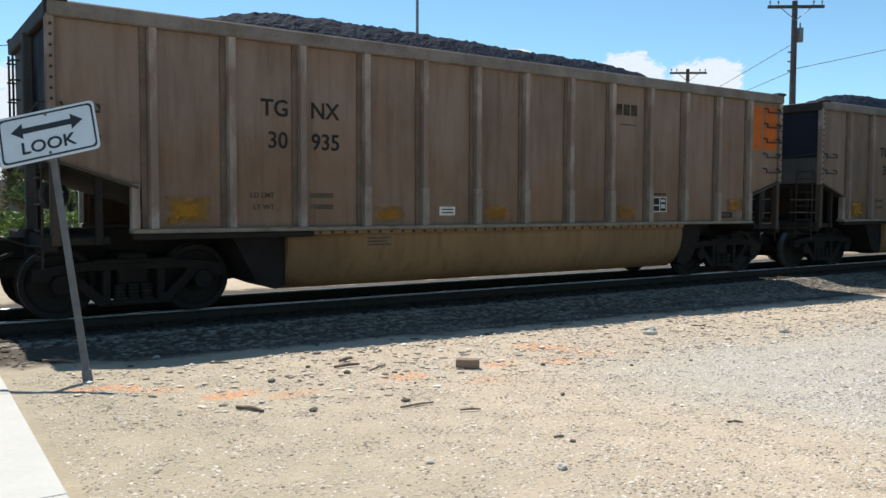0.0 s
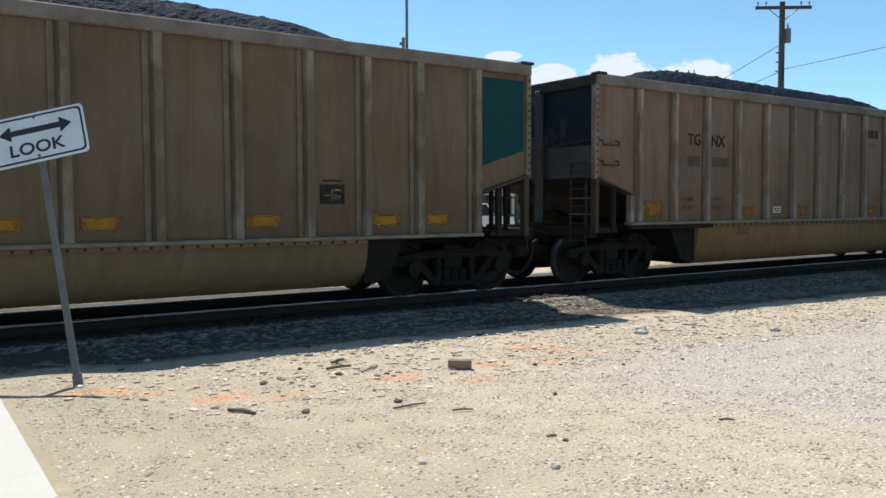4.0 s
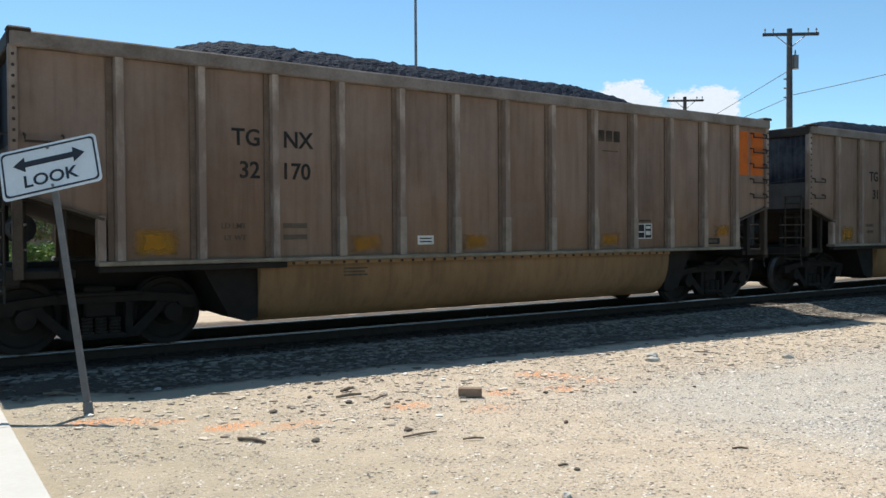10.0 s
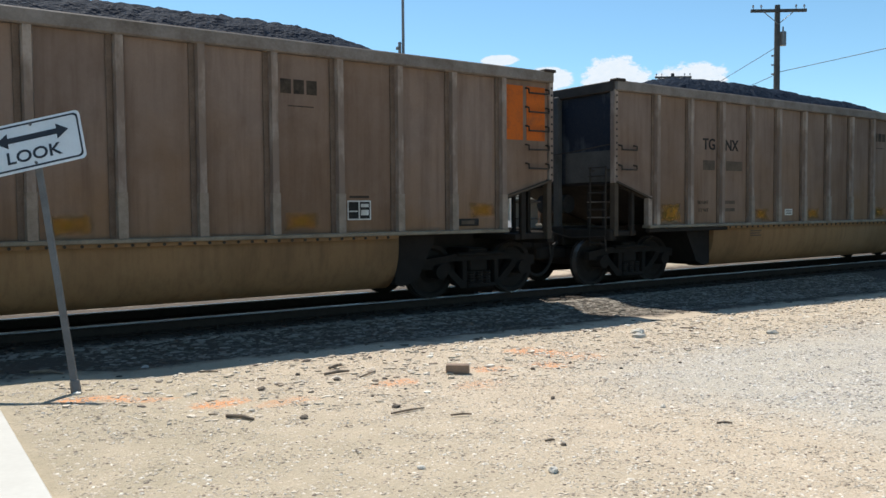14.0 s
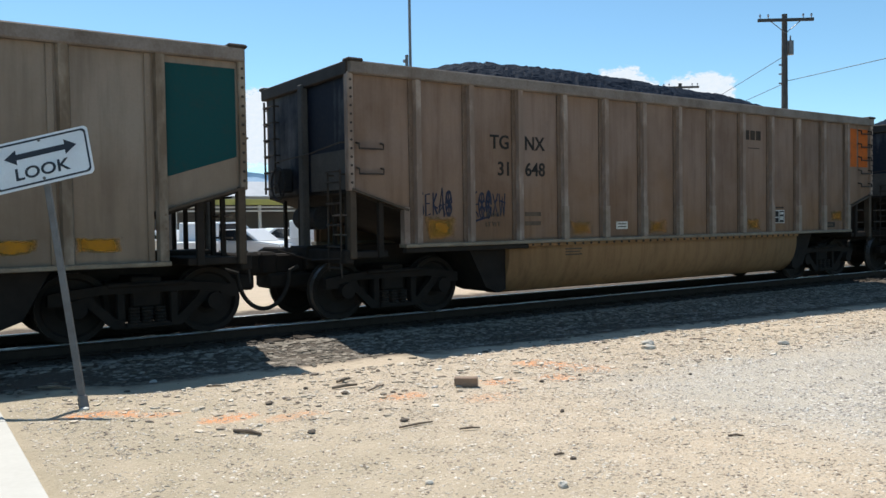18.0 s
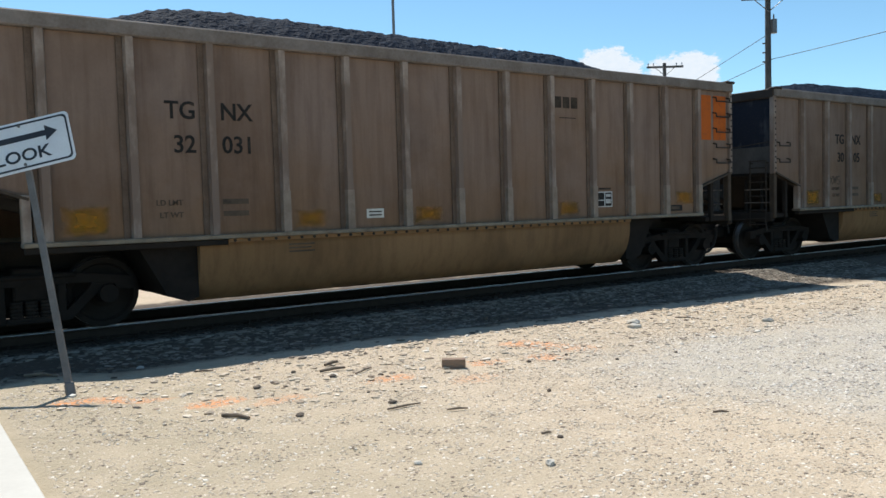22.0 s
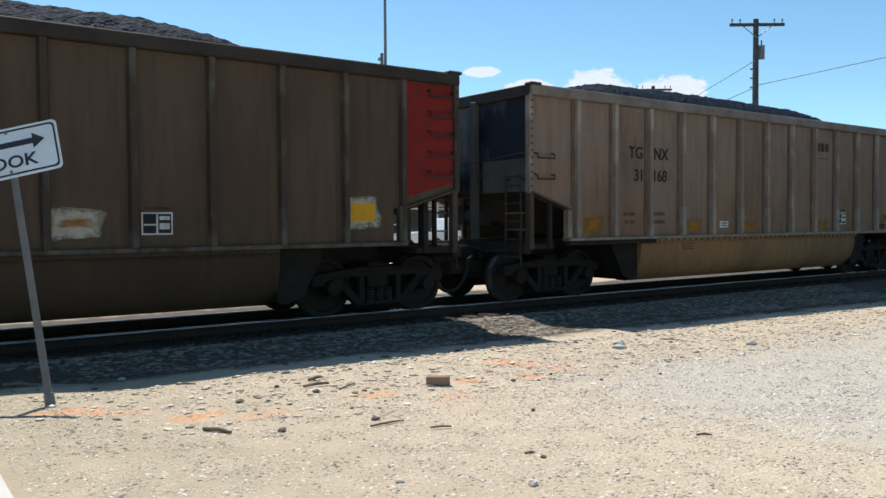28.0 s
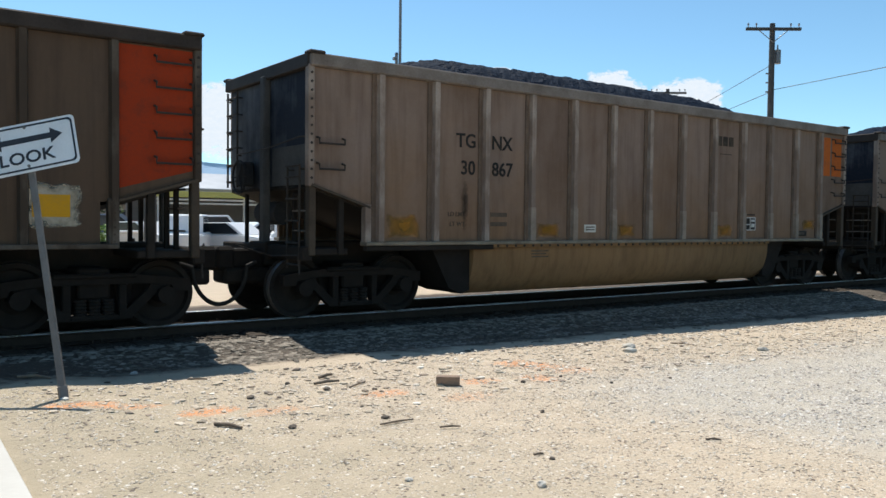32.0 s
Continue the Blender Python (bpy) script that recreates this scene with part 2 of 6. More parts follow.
RUBBER = plain("hose_rubber", (0.025, 0.023, 0.021), (0.045, 0.038, 0.032), 8, 0.85, spec=0.15)
GRAB = plain("grab_iron_paint", (0.03, 0.024, 0.02), (0.06, 0.046, 0.036), 8, 0.7, spec=0.2)
BLACK = faded("letter_black", (0.021, 0.020, 0.019), (0.065, 0.052, 0.04), 0.66)
STENCIL = faded("stencil_faint", (0.07, 0.053, 0.04), (0.13, 0.095, 0.066), 0.5)
OLDBLACK = faded("letter_worn_black", (0.028, 0.022, 0.018), (0.09, 0.066, 0.045), 0.55)
RED_WORN = faded("letter_worn_dark_red", (0.062, 0.02, 0.014), (0.1, 0.05, 0.032), 0.55)
PLACARD = faded("placard_white", (0.66, 0.64, 0.58), (0.32, 0.28, 0.22), 0.62)
WHITE = faded("marking_white", (0.62, 0.61, 0.58), (0.33, 0.29, 0.24), 0.58)
YELLOW = faded("reflector_yellow", (0.44, 0.19, 0.014), (0.26, 0.13, 0.045), 0.56, smear=0.6)
YELLOW2 = faded("reflector_bright_yellow", (0.46, 0.205, 0.018), (0.25, 0.14, 0.05), 0.62, smear=0.85, rim=0.5)
YELLOW3 = faded("reflector_orange_yellow", (0.42, 0.19, 0.018), (0.27, 0.14, 0.04), 0.58, smear=0.66, rim=0.35)
FADED_ORANGE = faded("reflector_faded_orange", (0.33, 0.135, 0.02), (0.22, 0.105, 0.035), 0.55, smear=0.5)
SCRUB = faded("scrubbed_patch", (0.26, 0.205, 0.135), (0.15, 0.105, 0.06), 0.56, smear=0.7, rim=0.4)
SCRUB_PALE = faded("scrubbed_pale_patch", (0.46, 0.40, 0.31), (0.24, 0.19, 0.13), 0.62, smear=0.95, rim=0.55)
YELLOW_CLEAN = faded("reflector_clean_yellow", (0.60, 0.30, 0.016), (0.42, 0.24, 0.05), 0.66)
SPRAY = faded("spray_paint_dark", (0.014, 0.013, 0.014), (0.07, 0.05, 0.036), 0.6)
SPRAY_SOFT = faded("spray_paint_soft_dark", (0.026, 0.023, 0.023), (0.08, 0.06, 0.045), 0.5)
SPRAY_MIST = faded("spray_paint_mist", (0.03, 0.024, 0.02), (0.06, 0.045, 0.034), 0.6, smear=0.42, disc=True)
OIL_RUN = faded("oil_run", (0.012, 0.010, 0.009), (0.035, 0.025, 0.018), 0.62, smear=0.6, disc=True)
SOOT = faded("coal_dust_smear", (0.016, 0.014, 0.012), (0.035, 0.026, 0.02), 0.66, smear=1.0, rim=0.55)
SPRAY_BLUE = faded("spray_paint_ink_blue", (0.022, 0.027, 0.05), (0.06, 0.055, 0.06), 0.6)
SPRAY_PALE = faded("spray_paint_pale_blue", (0.185, 0.215, 0.21), (0.19, 0.14, 0.09), 0.46)
SPRAY_W = faded("spray_paint_white", (0.42, 0.43, 0.43), (0.24, 0.21, 0.175), 0.56)
ENDS = {
    "orange": faded("end_panel_orange", (0.50, 0.115, 0.018), (0.22, 0.075, 0.03), 0.66),
    "teal": faded("end_panel_teal", (0.008, 0.057, 0.059), (0.028, 0.05, 0.047), 0.66),
    "red": faded("end_panel_red", (0.20, 0.018, 0.015), (0.095, 0.024, 0.02), 0.64),
    "vermilion": faded("end_panel_vermilion", (0.30, 0.036, 0.010), (0.16, 0.034, 0.018), 0.66),
    "maroon": faded("end_panel_maroon", (0.10, 0.022, 0.02), (0.07, 0.035, 0.028), 0.55),
    "dark_red": faded("end_panel_dark_red", (0.085, 0.02, 0.016), (0.06, 0.028, 0.02), 0.55),
    "ochre": faded("end_panel_ochre", (0.34, 0.22, 0.10), (0.20, 0.14, 0.08), 0.55),
}


def coal_material():
    k = Nodes("coal")
    v = k.coords()
    vor = k.n("TexVoronoi")
    vor.inputs["Scale"].default_value = 16
    k.link(v, vor.inputs["Vector"])
    n = k.noise(v, 40, 4)
    # the sky's blue sheen on the coal is put into its base colours
    col = k.mix(k.ramp(n, 0.4, 0.7), (0.005, 0.01, 0.02), (0.011, 0.021, 0.038))
    col = k.mix(k.ramp(k.noise(v, 13, 3), 0.56, 0.70, 0, 0.8), col, (0.017, 0.033, 0.058))
    h = k.math("ADD", vor.outputs["Distance"], k.math("MULTIPLY", n, 0.4))
    return k.done(col, k.ramp(n, 0.3, 0.7, 0.7, 0.95), 0.0, h, 0.04, 0.6, 0.05)


COAL = coal_material()


def grey_sweep(k, x, y, big):
    """How much grey gravel covers the yard: a tongue that widens towards +x."""
    wob = k.math("MULTIPLY", k.math("SUBTRACT", big, 0.5), 2.4)
    return k.math("MULTIPLY", k.ramp(k.math("ADD", x, wob), 5.1, 6.5), k.ramp(k.math("ADD", y, wob), 5.4, 6.4, 1.0, 0.0))


def ground_material():
    """Pale sandy dirt with fine gravel, a grey gravel sweep, a ballast strip with painted train shade and orange marker
    paint.
    """
    k = Nodes("sandy_ground")
    v = k.coords()
    big, mid, fine, grit = k.noise(v, 0.35, 5), k.noise(v, 2.6, 5), k.noise(v, 22, 4), k.noise(v, 75, 3)
    col = k.mix(k.ramp(mid, 0.35, 0.68), (0.565, 0.455, 0.328), (0.475, 0.38, 0.27))
    col = k.mix(k.ramp(fine, 0.45, 0.75, 0, 0.55), col, (0.635, 0.54, 0.415))
    col = k.mix(k.ramp(grit, 0.53, 0.68, 0, 0.85), col, (0.33, 0.265, 0.19))
    # grey gravel spread across the right of the yard
    x, y = k.z("X"), k.z("Y")
    d = grey_sweep(k, x, y, big)
    grey = k.mix(k.ramp(grit, 0.4, 0.65), (0.545, 0.497, 0.41), (0.345, 0.31, 0.25))
    col = k.mix(k.ramp(d, 0.0, 1.0, 0, 0.75), col, grey)
    soil = k.math("MULTIPLY", k.ramp(k.math("ADD", x, k.math("MULTIPLY", k.math("SUBTRACT", big, 0.5), 3.0)), 1.6, 4.2, 1.0, 0.0), k.ramp(mid, 0.3, 0.6, 0.45, 0.85))
    col = k.mix(soil, col, (0.385, 0.325, 0.225))
    # unseen dark ground past the yard, added to cut bounce onto the far cars
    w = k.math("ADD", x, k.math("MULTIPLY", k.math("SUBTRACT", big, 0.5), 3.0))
    unseen_ground = k.mix(k.ramp(fine, 0.35, 0.7), (0.075, 0.07, 0.038), (0.15, 0.125, 0.08))
    col = k.mix(k.math("MULTIPLY", k.ramp(w, 17.0, 19.0), k.ramp(y, 14.0, 16.0, 1.0, 0.0)), col, unseen_ground)
    # ballast fines beside the track, with the train's shade painted over the dirt edge
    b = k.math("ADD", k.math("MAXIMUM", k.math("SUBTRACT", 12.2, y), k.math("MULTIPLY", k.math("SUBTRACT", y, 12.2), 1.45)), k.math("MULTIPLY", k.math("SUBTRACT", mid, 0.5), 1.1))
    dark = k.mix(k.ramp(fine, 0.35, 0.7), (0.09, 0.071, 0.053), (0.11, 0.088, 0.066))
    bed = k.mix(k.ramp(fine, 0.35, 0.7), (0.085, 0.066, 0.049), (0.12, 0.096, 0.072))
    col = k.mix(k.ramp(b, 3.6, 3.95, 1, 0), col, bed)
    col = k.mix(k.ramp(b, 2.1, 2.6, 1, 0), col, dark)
    # marker paint
    for px, py, rx, ry, amount in ((1.48, 7.12, 0.36, 0.16, 0.75), (1.85, 6.98, 0.3, 0.12, 0.45), (2.34, 6.54, 0.28, 0.17, 0.8), (2.8, 6.25, 0.3, 0.15, 0.3), (3.95, 6.36, 0.3, 0.18, 0.45), (4.55, 5.85, 0.3, 0.2, 0.25), (5.12, 6.43, 0.22, 0.2, 0.55), (6.1, 7.05, 0.28, 0.22, 0.55), (6.22, 6.75, 0.3, 0.26, 0.6), (5.75, 6.24, 0.25, 0.2, 0.5), (6.4, 6.4, 0.35, 0.25, 0.3)):
        dx = k.math("DIVIDE", k.math("SUBTRACT", x, px), rx)
        dy = k.math("DIVIDE", k.math("SUBTRACT", y, py), ry)
        r = k.math("ADD", k.math("MULTIPLY", dx, dx), k.math("MULTIPLY", dy, dy))
        r = k.math("ADD", r, k.math("ADD", k.math("MULTIPLY", k.math("SUBTRACT", fine, 0.5), 2.4), k.math("MULTIPLY", k.math("SUBTRACT", k.noise(v, 7.0, 4), 0.5), 2.4)))
        col = k.mix(k.ramp(r, 0.0, 1.1, min(0.95, amount * 1.6), 0.0), col, (0.66, 0.3, 0.13))
    h = k.math("ADD", fine, k.math("MULTIPLY", grit, 0.6))
    return k.done(col, 0.92, 0.0, h, 0.02, 0.8, 0.25)


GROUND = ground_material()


def pebble_material():
    k = Nodes("pebbles")
    geo = k.n("NewGeometry")
    ramp = k.n("ValToRGB")
    e = ramp.color_ramp.elements
    e[0].color, e[1].color = (0.20, 0.158, 0.12, 1), (0.80, 0.73, 0.62, 1)
    for p, c in ((0.10, (0.34, 0.27, 0.20, 1)), (0.22, (0.48, 0.395, 0.29, 1)), (0.8, (0.61, 0.515, 0.395, 1))):
        e.new(p).color = c
    k.link(geo.outputs["Random Per Island"], ramp.inputs[0])
    # greyer stones across the right of the yard
    x, y = k.z("X"), k.z("Y")
    d = grey_sweep(k, x, y, k.noise(k.coords(), 0.35, 5))
    hue = k.n("HueSaturation")
    hue.inputs["Value"].default_value = 1.0
    k.link(k.ramp(d, 0.0, 1.0, 1.0, 0.66), hue.inputs["Saturation"])
    k.link(ramp.outputs[0], hue.inputs["Color"])
    return k.done(hue.outputs[0], 0.85, 0, k.noise(k.coords(), 60, 3), 0.004, 0.5, 0.3)


def ballast_material():
    k = Nodes("ballast_stone")
    geo = k.n("NewGeometry")
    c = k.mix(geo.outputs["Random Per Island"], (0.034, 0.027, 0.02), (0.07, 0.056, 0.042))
    return k.done(c, 0.85, 0, k.noise(k.coords(), 45, 3), 0.006, 0.6, 0.3)


def rubble_material():
    k = Nodes("rubble_stone")
    geo = k.n("NewGeometry")
    c = k.mix(geo.outputs["Random Per Island"], (0.075, 0.063, 0.047), (0.2, 0.17, 0.127))
    return k.done(c, 0.85, 0, k.noise(k.coords(), 45, 3), 0.006, 0.6, 0.3)


def shoulder_material():
    k = Nodes("shoulder_stone")
    geo = k.n("NewGeometry")
    c = k.mix(geo.outputs["Random Per Island"], (0.10, 0.083, 0.063), (0.34, 0.29, 0.225))
    return k.done(c, 0.85, 0, k.noise(k.coords(), 45, 3), 0.006, 0.6, 0.3)


PEBBLE, BALLAST, RUBBLE, SHOULDER = pebble_material(), ballast_material(), rubble_material(), shoulder_material()
CONCRETE = plain("pavement_concrete", (0.565, 0.54, 0.48), (0.49, 0.465, 0.41), 1.6, 0.85, 0, 0.004, 0)
TIE = plain("tie_wood", (0.058, 0.046, 0.035), (0.08, 0.064, 0.049), 6, 0.95, spec=0.1)
RAIL_SIDE = plain("rail_rust", (0.05, 0.036, 0.027), (0.034, 0.026, 0.02), 8, 0.9, spec=0.1)
RAIL_TOP = plain("rail_polished", (0.62, 0.60, 0.57), (0.50, 0.48, 0.45), 9, 0.28, 0.9)
GALV = plain("galvanised_post", (0.21, 0.195, 0.178), (0.15, 0.135, 0.12), 6, 0.9, spec=0.1)
SIGN_FACE = plain("sign_white", (0.80, 0.80, 0.78), (0.70, 0.69, 0.66), 3, 0.45)
SIGN_BLACK = plain("sign_black", (0.022, 0.022, 0.024), (0.035, 0.034, 0.034), 5, 0.5)
BRICK = plain("brick_brown", (0.30, 0.20, 0.135), (0.20, 0.14, 0.10), 9, 0.9)
PALE_STONE = plain("pale_stone", (0.62, 0.58, 0.50), (0.45, 0.41, 0.34), 9, 0.9)
DARK_STONE = plain("dark_stone", (0.10, 0.082, 0.066), (0.19, 0.155, 0.12), 11, 0.9, spec=0.2)
STICK = plain("weathered_stick", (0.22, 0.17, 0.12), (0.12, 0.09, 0.065), 12, 0.9)
POLE_WOOD = plain("pole_wood", (0.055, 0.056, 0.058), (0.10, 0.098, 0.095), 3, 0.95, spec=0.2)
WIRE = plain("wire_black", (0.03, 0.03, 0.033), (0.05, 0.05, 0.052), 5, 0.6)


# ---- mesh helpers ----
def box(bm, x0, x1, y0, y1, z0, z1, bevel=0.0):
    """A box with chamfered edges."""
    m = Matrix.LocRotScale(((x0 + x1) / 2, (y0 + y1) / 2, (z0 + z1) / 2), None, (x1 - x0, y1 - y0, z1 - z0))
    r = bmesh.ops.create_cube(bm, size=1, matrix=m)
    if bevel:
        edges = list({e for v in r["verts"] for e in v.link_edges})
        bmesh.ops.bevel(bm, geom=edges, offset=bevel, segments=1, affect="EDGES")
    return r["verts"]


def prism(bm, outline, axis, a, b):
    """A closed outline in the plane across the axis, drawn out from a to b."""
    def at(p, s):
        return (s, p[0], p[1]) if axis == "x" else (p[0], s, p[1]) if axis == "y" else (p[0], p[1], s)
    lo, hi = [bm.verts.new(at(p, a)) for p in outline], [bm.verts.new(at(p, b)) for p in outline]
    n = len(outline)
    made = [bm.faces.new(lo), bm.faces.new(hi)]
    for i in range(n):
        made.append(bm.faces.new((lo[i], lo[(i + 1) % n], hi[(i + 1) % n], hi[i])))
    bmesh.ops.recalc_face_normals(bm, faces=made)


def rod(bm, p, q, r0, r1=None, sides=8):
    """A round bar from p to q."""
    p, q = Vector(p), Vector(q)
    m = Matrix.Translation((p + q) / 2) @ (q - p).to_track_quat("Z", "Y").to_matrix().to_4x4()
    bmesh.ops.create_cone(bm, cap_ends=True, segments=sides, radius1=r0, radius2=r1 if r1 is not None else r0, depth=(q - p).length, matrix=m)


def bent(bm, points, r, sides=7):
    """One bent bar through the points."""
    pts = [Vector(p) for p in points]
    rings = []
    for i, p in enumerate(pts):
        d = (pts[min(i + 1, len(pts) - 1)] - pts[max(i - 1, 0)]).normalized()
        q = d.to_track_quat("Z", "Y")
        rings.append([bm.verts.new(p + q @ Vector((r * math.cos(k * math.tau / sides), r * math.sin(k * math.tau / sides), 0))) for k in range(sides)])
    made = [bm.faces.new(rings[0]), bm.faces.new(rings[-1])]
    for a, b in zip(rings, rings[1:]):
        shift = min(range(sides), key=lambda s: sum((a[k].co - b[(k + s) % sides].co).length for k in range(sides)))
        for k in range(sides):
            made.append(bm.faces.new((a[k], a[(k + 1) % sides], b[(k + 1 + shift) % sides], b[(k + shift) % sides])))
    bmesh.ops.recalc_face_normals(bm, faces=made)


def mesh_of(name, bm, material, smooth=False):
    me = bpy.data.meshes.new(name)
    bm.to_mesh(me)
    bm.free()
    me.materials.append(material)
    if smooth:
        me.shade_smooth()
    return me


def part(name, bm, material, parent, label="", smooth=False):
    """Links a bmesh, or a mesh that is shared, as one mesh object under its thing."""
    me = mesh_of(name, bm, material, smooth) if isinstance(bm, bmesh.types.BMesh) else bm
    ob = new(name, me)
    ob.parent = parent
    return tagged(ob, label) if label else ob


def thing(name, m, label, category, group="", kind=""):
    ob = new(name)
    ob.empty_display_size = 0.2
    ob.matrix_basis = m
    return tagged(ob, label, category, group, kind)


def solid(name, bm, material, m, label, category, group="", kind="", smooth=False):
    ob = new(name, mesh_of(name, bm, material, smooth))
    ob.matrix_basis = m
    return tagged(ob, label, category, group, kind)


# ---- lettering: every string becomes one mesh, in the x-z plane facing -y ----
CARS = [
    # style, end colour, marks, numbers, extras
    ("tan", "orange", "TG NX", ""), ("tan", "orange", "TG NX", "30 935"), ("tan", "orange", "TG NX", "31 082"),
    ("tan", "orange", "TG NX", "30 481"), ("tan", "orange", "TG NX", "30 990"), ("silver", "teal", "TI LX", "44 136"),
    ("tan", "orange", "TG NX", ""), ("tan", "orange", "TG NX", "32 745"), ("rust", "dark_red", "HL PX", "24 251"),
    ("gold", "maroon", "NC UX", "11 754"), ("tan", "orange", "TG NX", "30 707"), ("tan", "orange", "TG NX", "32 178"),
    ("tan", "orange", "TG NX", "32 170"), ("tan", "orange", "TG NX", "31 204"), ("tan", "orange", "TG NX", "32 648"),
    ("tan", "orange", "TG NX", "31 797"), ("tan", "orange", "TG NX", "30 286"), ("tan", "orange", "TG NX", ""),
    ("tan", "orange", "TG NX", "31 000"), ("silver", "teal", "TI LX", "42 790"), ("silver", "teal", "TI LX", "44 104"),
    ("tan", "orange", "TG NX", "31 648"), ("gold", "maroon", "NC UX", "11 763"), ("tan", "orange", "TG NX", "30 534"),
    ("silver", "teal", "TI LX", "42 726"), ("tan", "orange", "TG NX", "32 031"), ("tan", "orange", "TG NX", "30 105"),
    ("tan", "orange", "TG NX", "30 152"), ("tan", "orange", "TG NX", "31 130"), ("umber", "red", "CA IX", "4323 3"),
    ("gold", "ochre", "NC UX", "11 274"), ("brown", "red", "CA IX", ""), ("tan", "orange", "TG NX", "31 168"),
    ("tan", "orange", "TG NX", "30 258"), ("silver", "teal", "TI LX", "42 807"), ("brown", "vermilion", "CA IX", "44 445"),
    ("tan", "orange", "TG NX", "30 867"), ("tan", "orange", "TG NX", ""), ("tan", "orange", "TG NX", ""),
]
FIRST = -1          # the first row is the car ahead of the one that fills the opening view
TEXTS = {}


def write_all(strings):
    made = []
    for s in sorted(strings):
        c = bpy.data.curves.new("writing", "FONT")
        c.body, c.size, c.align_x, c.extrude, c.resolution_u, c.offset = s, 1.0, "LEFT", 0.004, 3, 0.014
        made.append((s, new("writing", c)))
    dg = bpy.context.evaluated_depsgraph_get()
    dg.update()
    for s, ob in made:
        me = bpy.data.meshes.new_from_object(ob.evaluated_get(dg))
        me.transform(Matrix.Rotation(radians(90), 4, "X"))
        TEXTS[s] = me
        c = ob.data
        bpy.data.objects.remove(ob)
        bpy.data.curves.remove(c)


words = {"LOOK", "LD LMT", "LT WT", "ROTARY END"}
for _, _, marks, number in CARS:
    words |= set(marks.split()) | set(number.split())
write_all(words)


def text(name, s, x, z, y, height, material, parent, align="left", widen=1.0, label="", sink=0.0):
    """A word of the given capital height on a wall that faces -y; x is its left or right edge."""
    me = TEXTS[s].copy()
    co = np.empty(len(me.vertices) * 3)
    me.vertices.foreach_get("co", co)
    co = co.reshape(-1, 3)
    k = height / 0.73
    w = (co[:, 0].max() - co[:, 0].min()) * k * widen
    left = {"left": x, "right": x - w, "centre": x - w / 2}[align]
    me.transform(Matrix.Translation((left - co[:, 0].min() * k * widen, y, z)) @ Matrix.Diagonal((k * widen, 1, k, 1)))
    me.materials.clear()
    me.materials.append(material)
    return part(name, me, material, parent, label)


def plate(bm, x0, x1, z0, z1, y, t=0.004):
    box(bm, x0, x1, y - t, y, z0, z1)


# ---- coal car ----
HALF, SIDE, TOP, SILL_Z = 7.36, 1.6, 3.70, 0.95
RIBS = [-6.17 + 1.024 * i for i in range(13)]
# the silver cars have wider bays amidships than at their ends
BAYS = {"silver": [-6.22, -5.40, -4.39, -3.37, -2.30, -1.22, -0.13, 0.96, 2.01, 3.07, 4.01, 4.95, 6.08]}
PITCH = 16.18
LEAD = 0.12         # how much shorter the leading end bay is
COALS = []


def coal_mesh(seed):
    nx, ny = 150, 30
    rng = np.random.RandomState(seed)
    xs, ys = np.linspace(-7.15, 7.15, nx), np.linspace(-1.42, 1.42, ny)
    ramp_in = 3.0 + rng.rand() * 0.3
    ramp_out = 4.0 + rng.rand() * 0.6
    crest = 0.61 + 0.05 * rng.rand()
    waves = [(rng.rand() * 6, 0.35 + rng.rand() * 0.5, 0.008 + rng.rand() * 0.014) for _ in range(4)]
    verts = []
    for x in xs:
        rise = min(1, max(0, (x + 7.0) / ramp_in)) * min(1, max(0, (7.0 - x) / ramp_out))
        rise = rise * rise * (3 - 2 * rise)
        swell = sum(a * math.sin(x * f + p) for p, f, a in waves)
        for y in ys:
            cross = 1 - (abs(y) / 1.42) ** 2.2
            h = 3.42 + rise * (0.16 + (crest + swell) * cross)
            p = Vector((x * 3.1, y * 3.1, seed * 9.0))
            h += 0.03 * noise.noise(p) + 0.02 * noise.noise(p * 3.3) + 0.04 * (rng.rand() - 0.5)
            verts.append((x + 0.03 * (rng.rand() - 0.5), y, h))
    faces = [(i * ny + j, (i + 1) * ny + j, (i + 1) * ny + j + 1, i * ny + j + 1) for i in range(nx - 1) for j in range(ny - 1)]
    me = bpy.data.meshes.new("coal_load")
    me.from_pydata(verts, [], faces)
    me.materials.append(COAL)
    return me


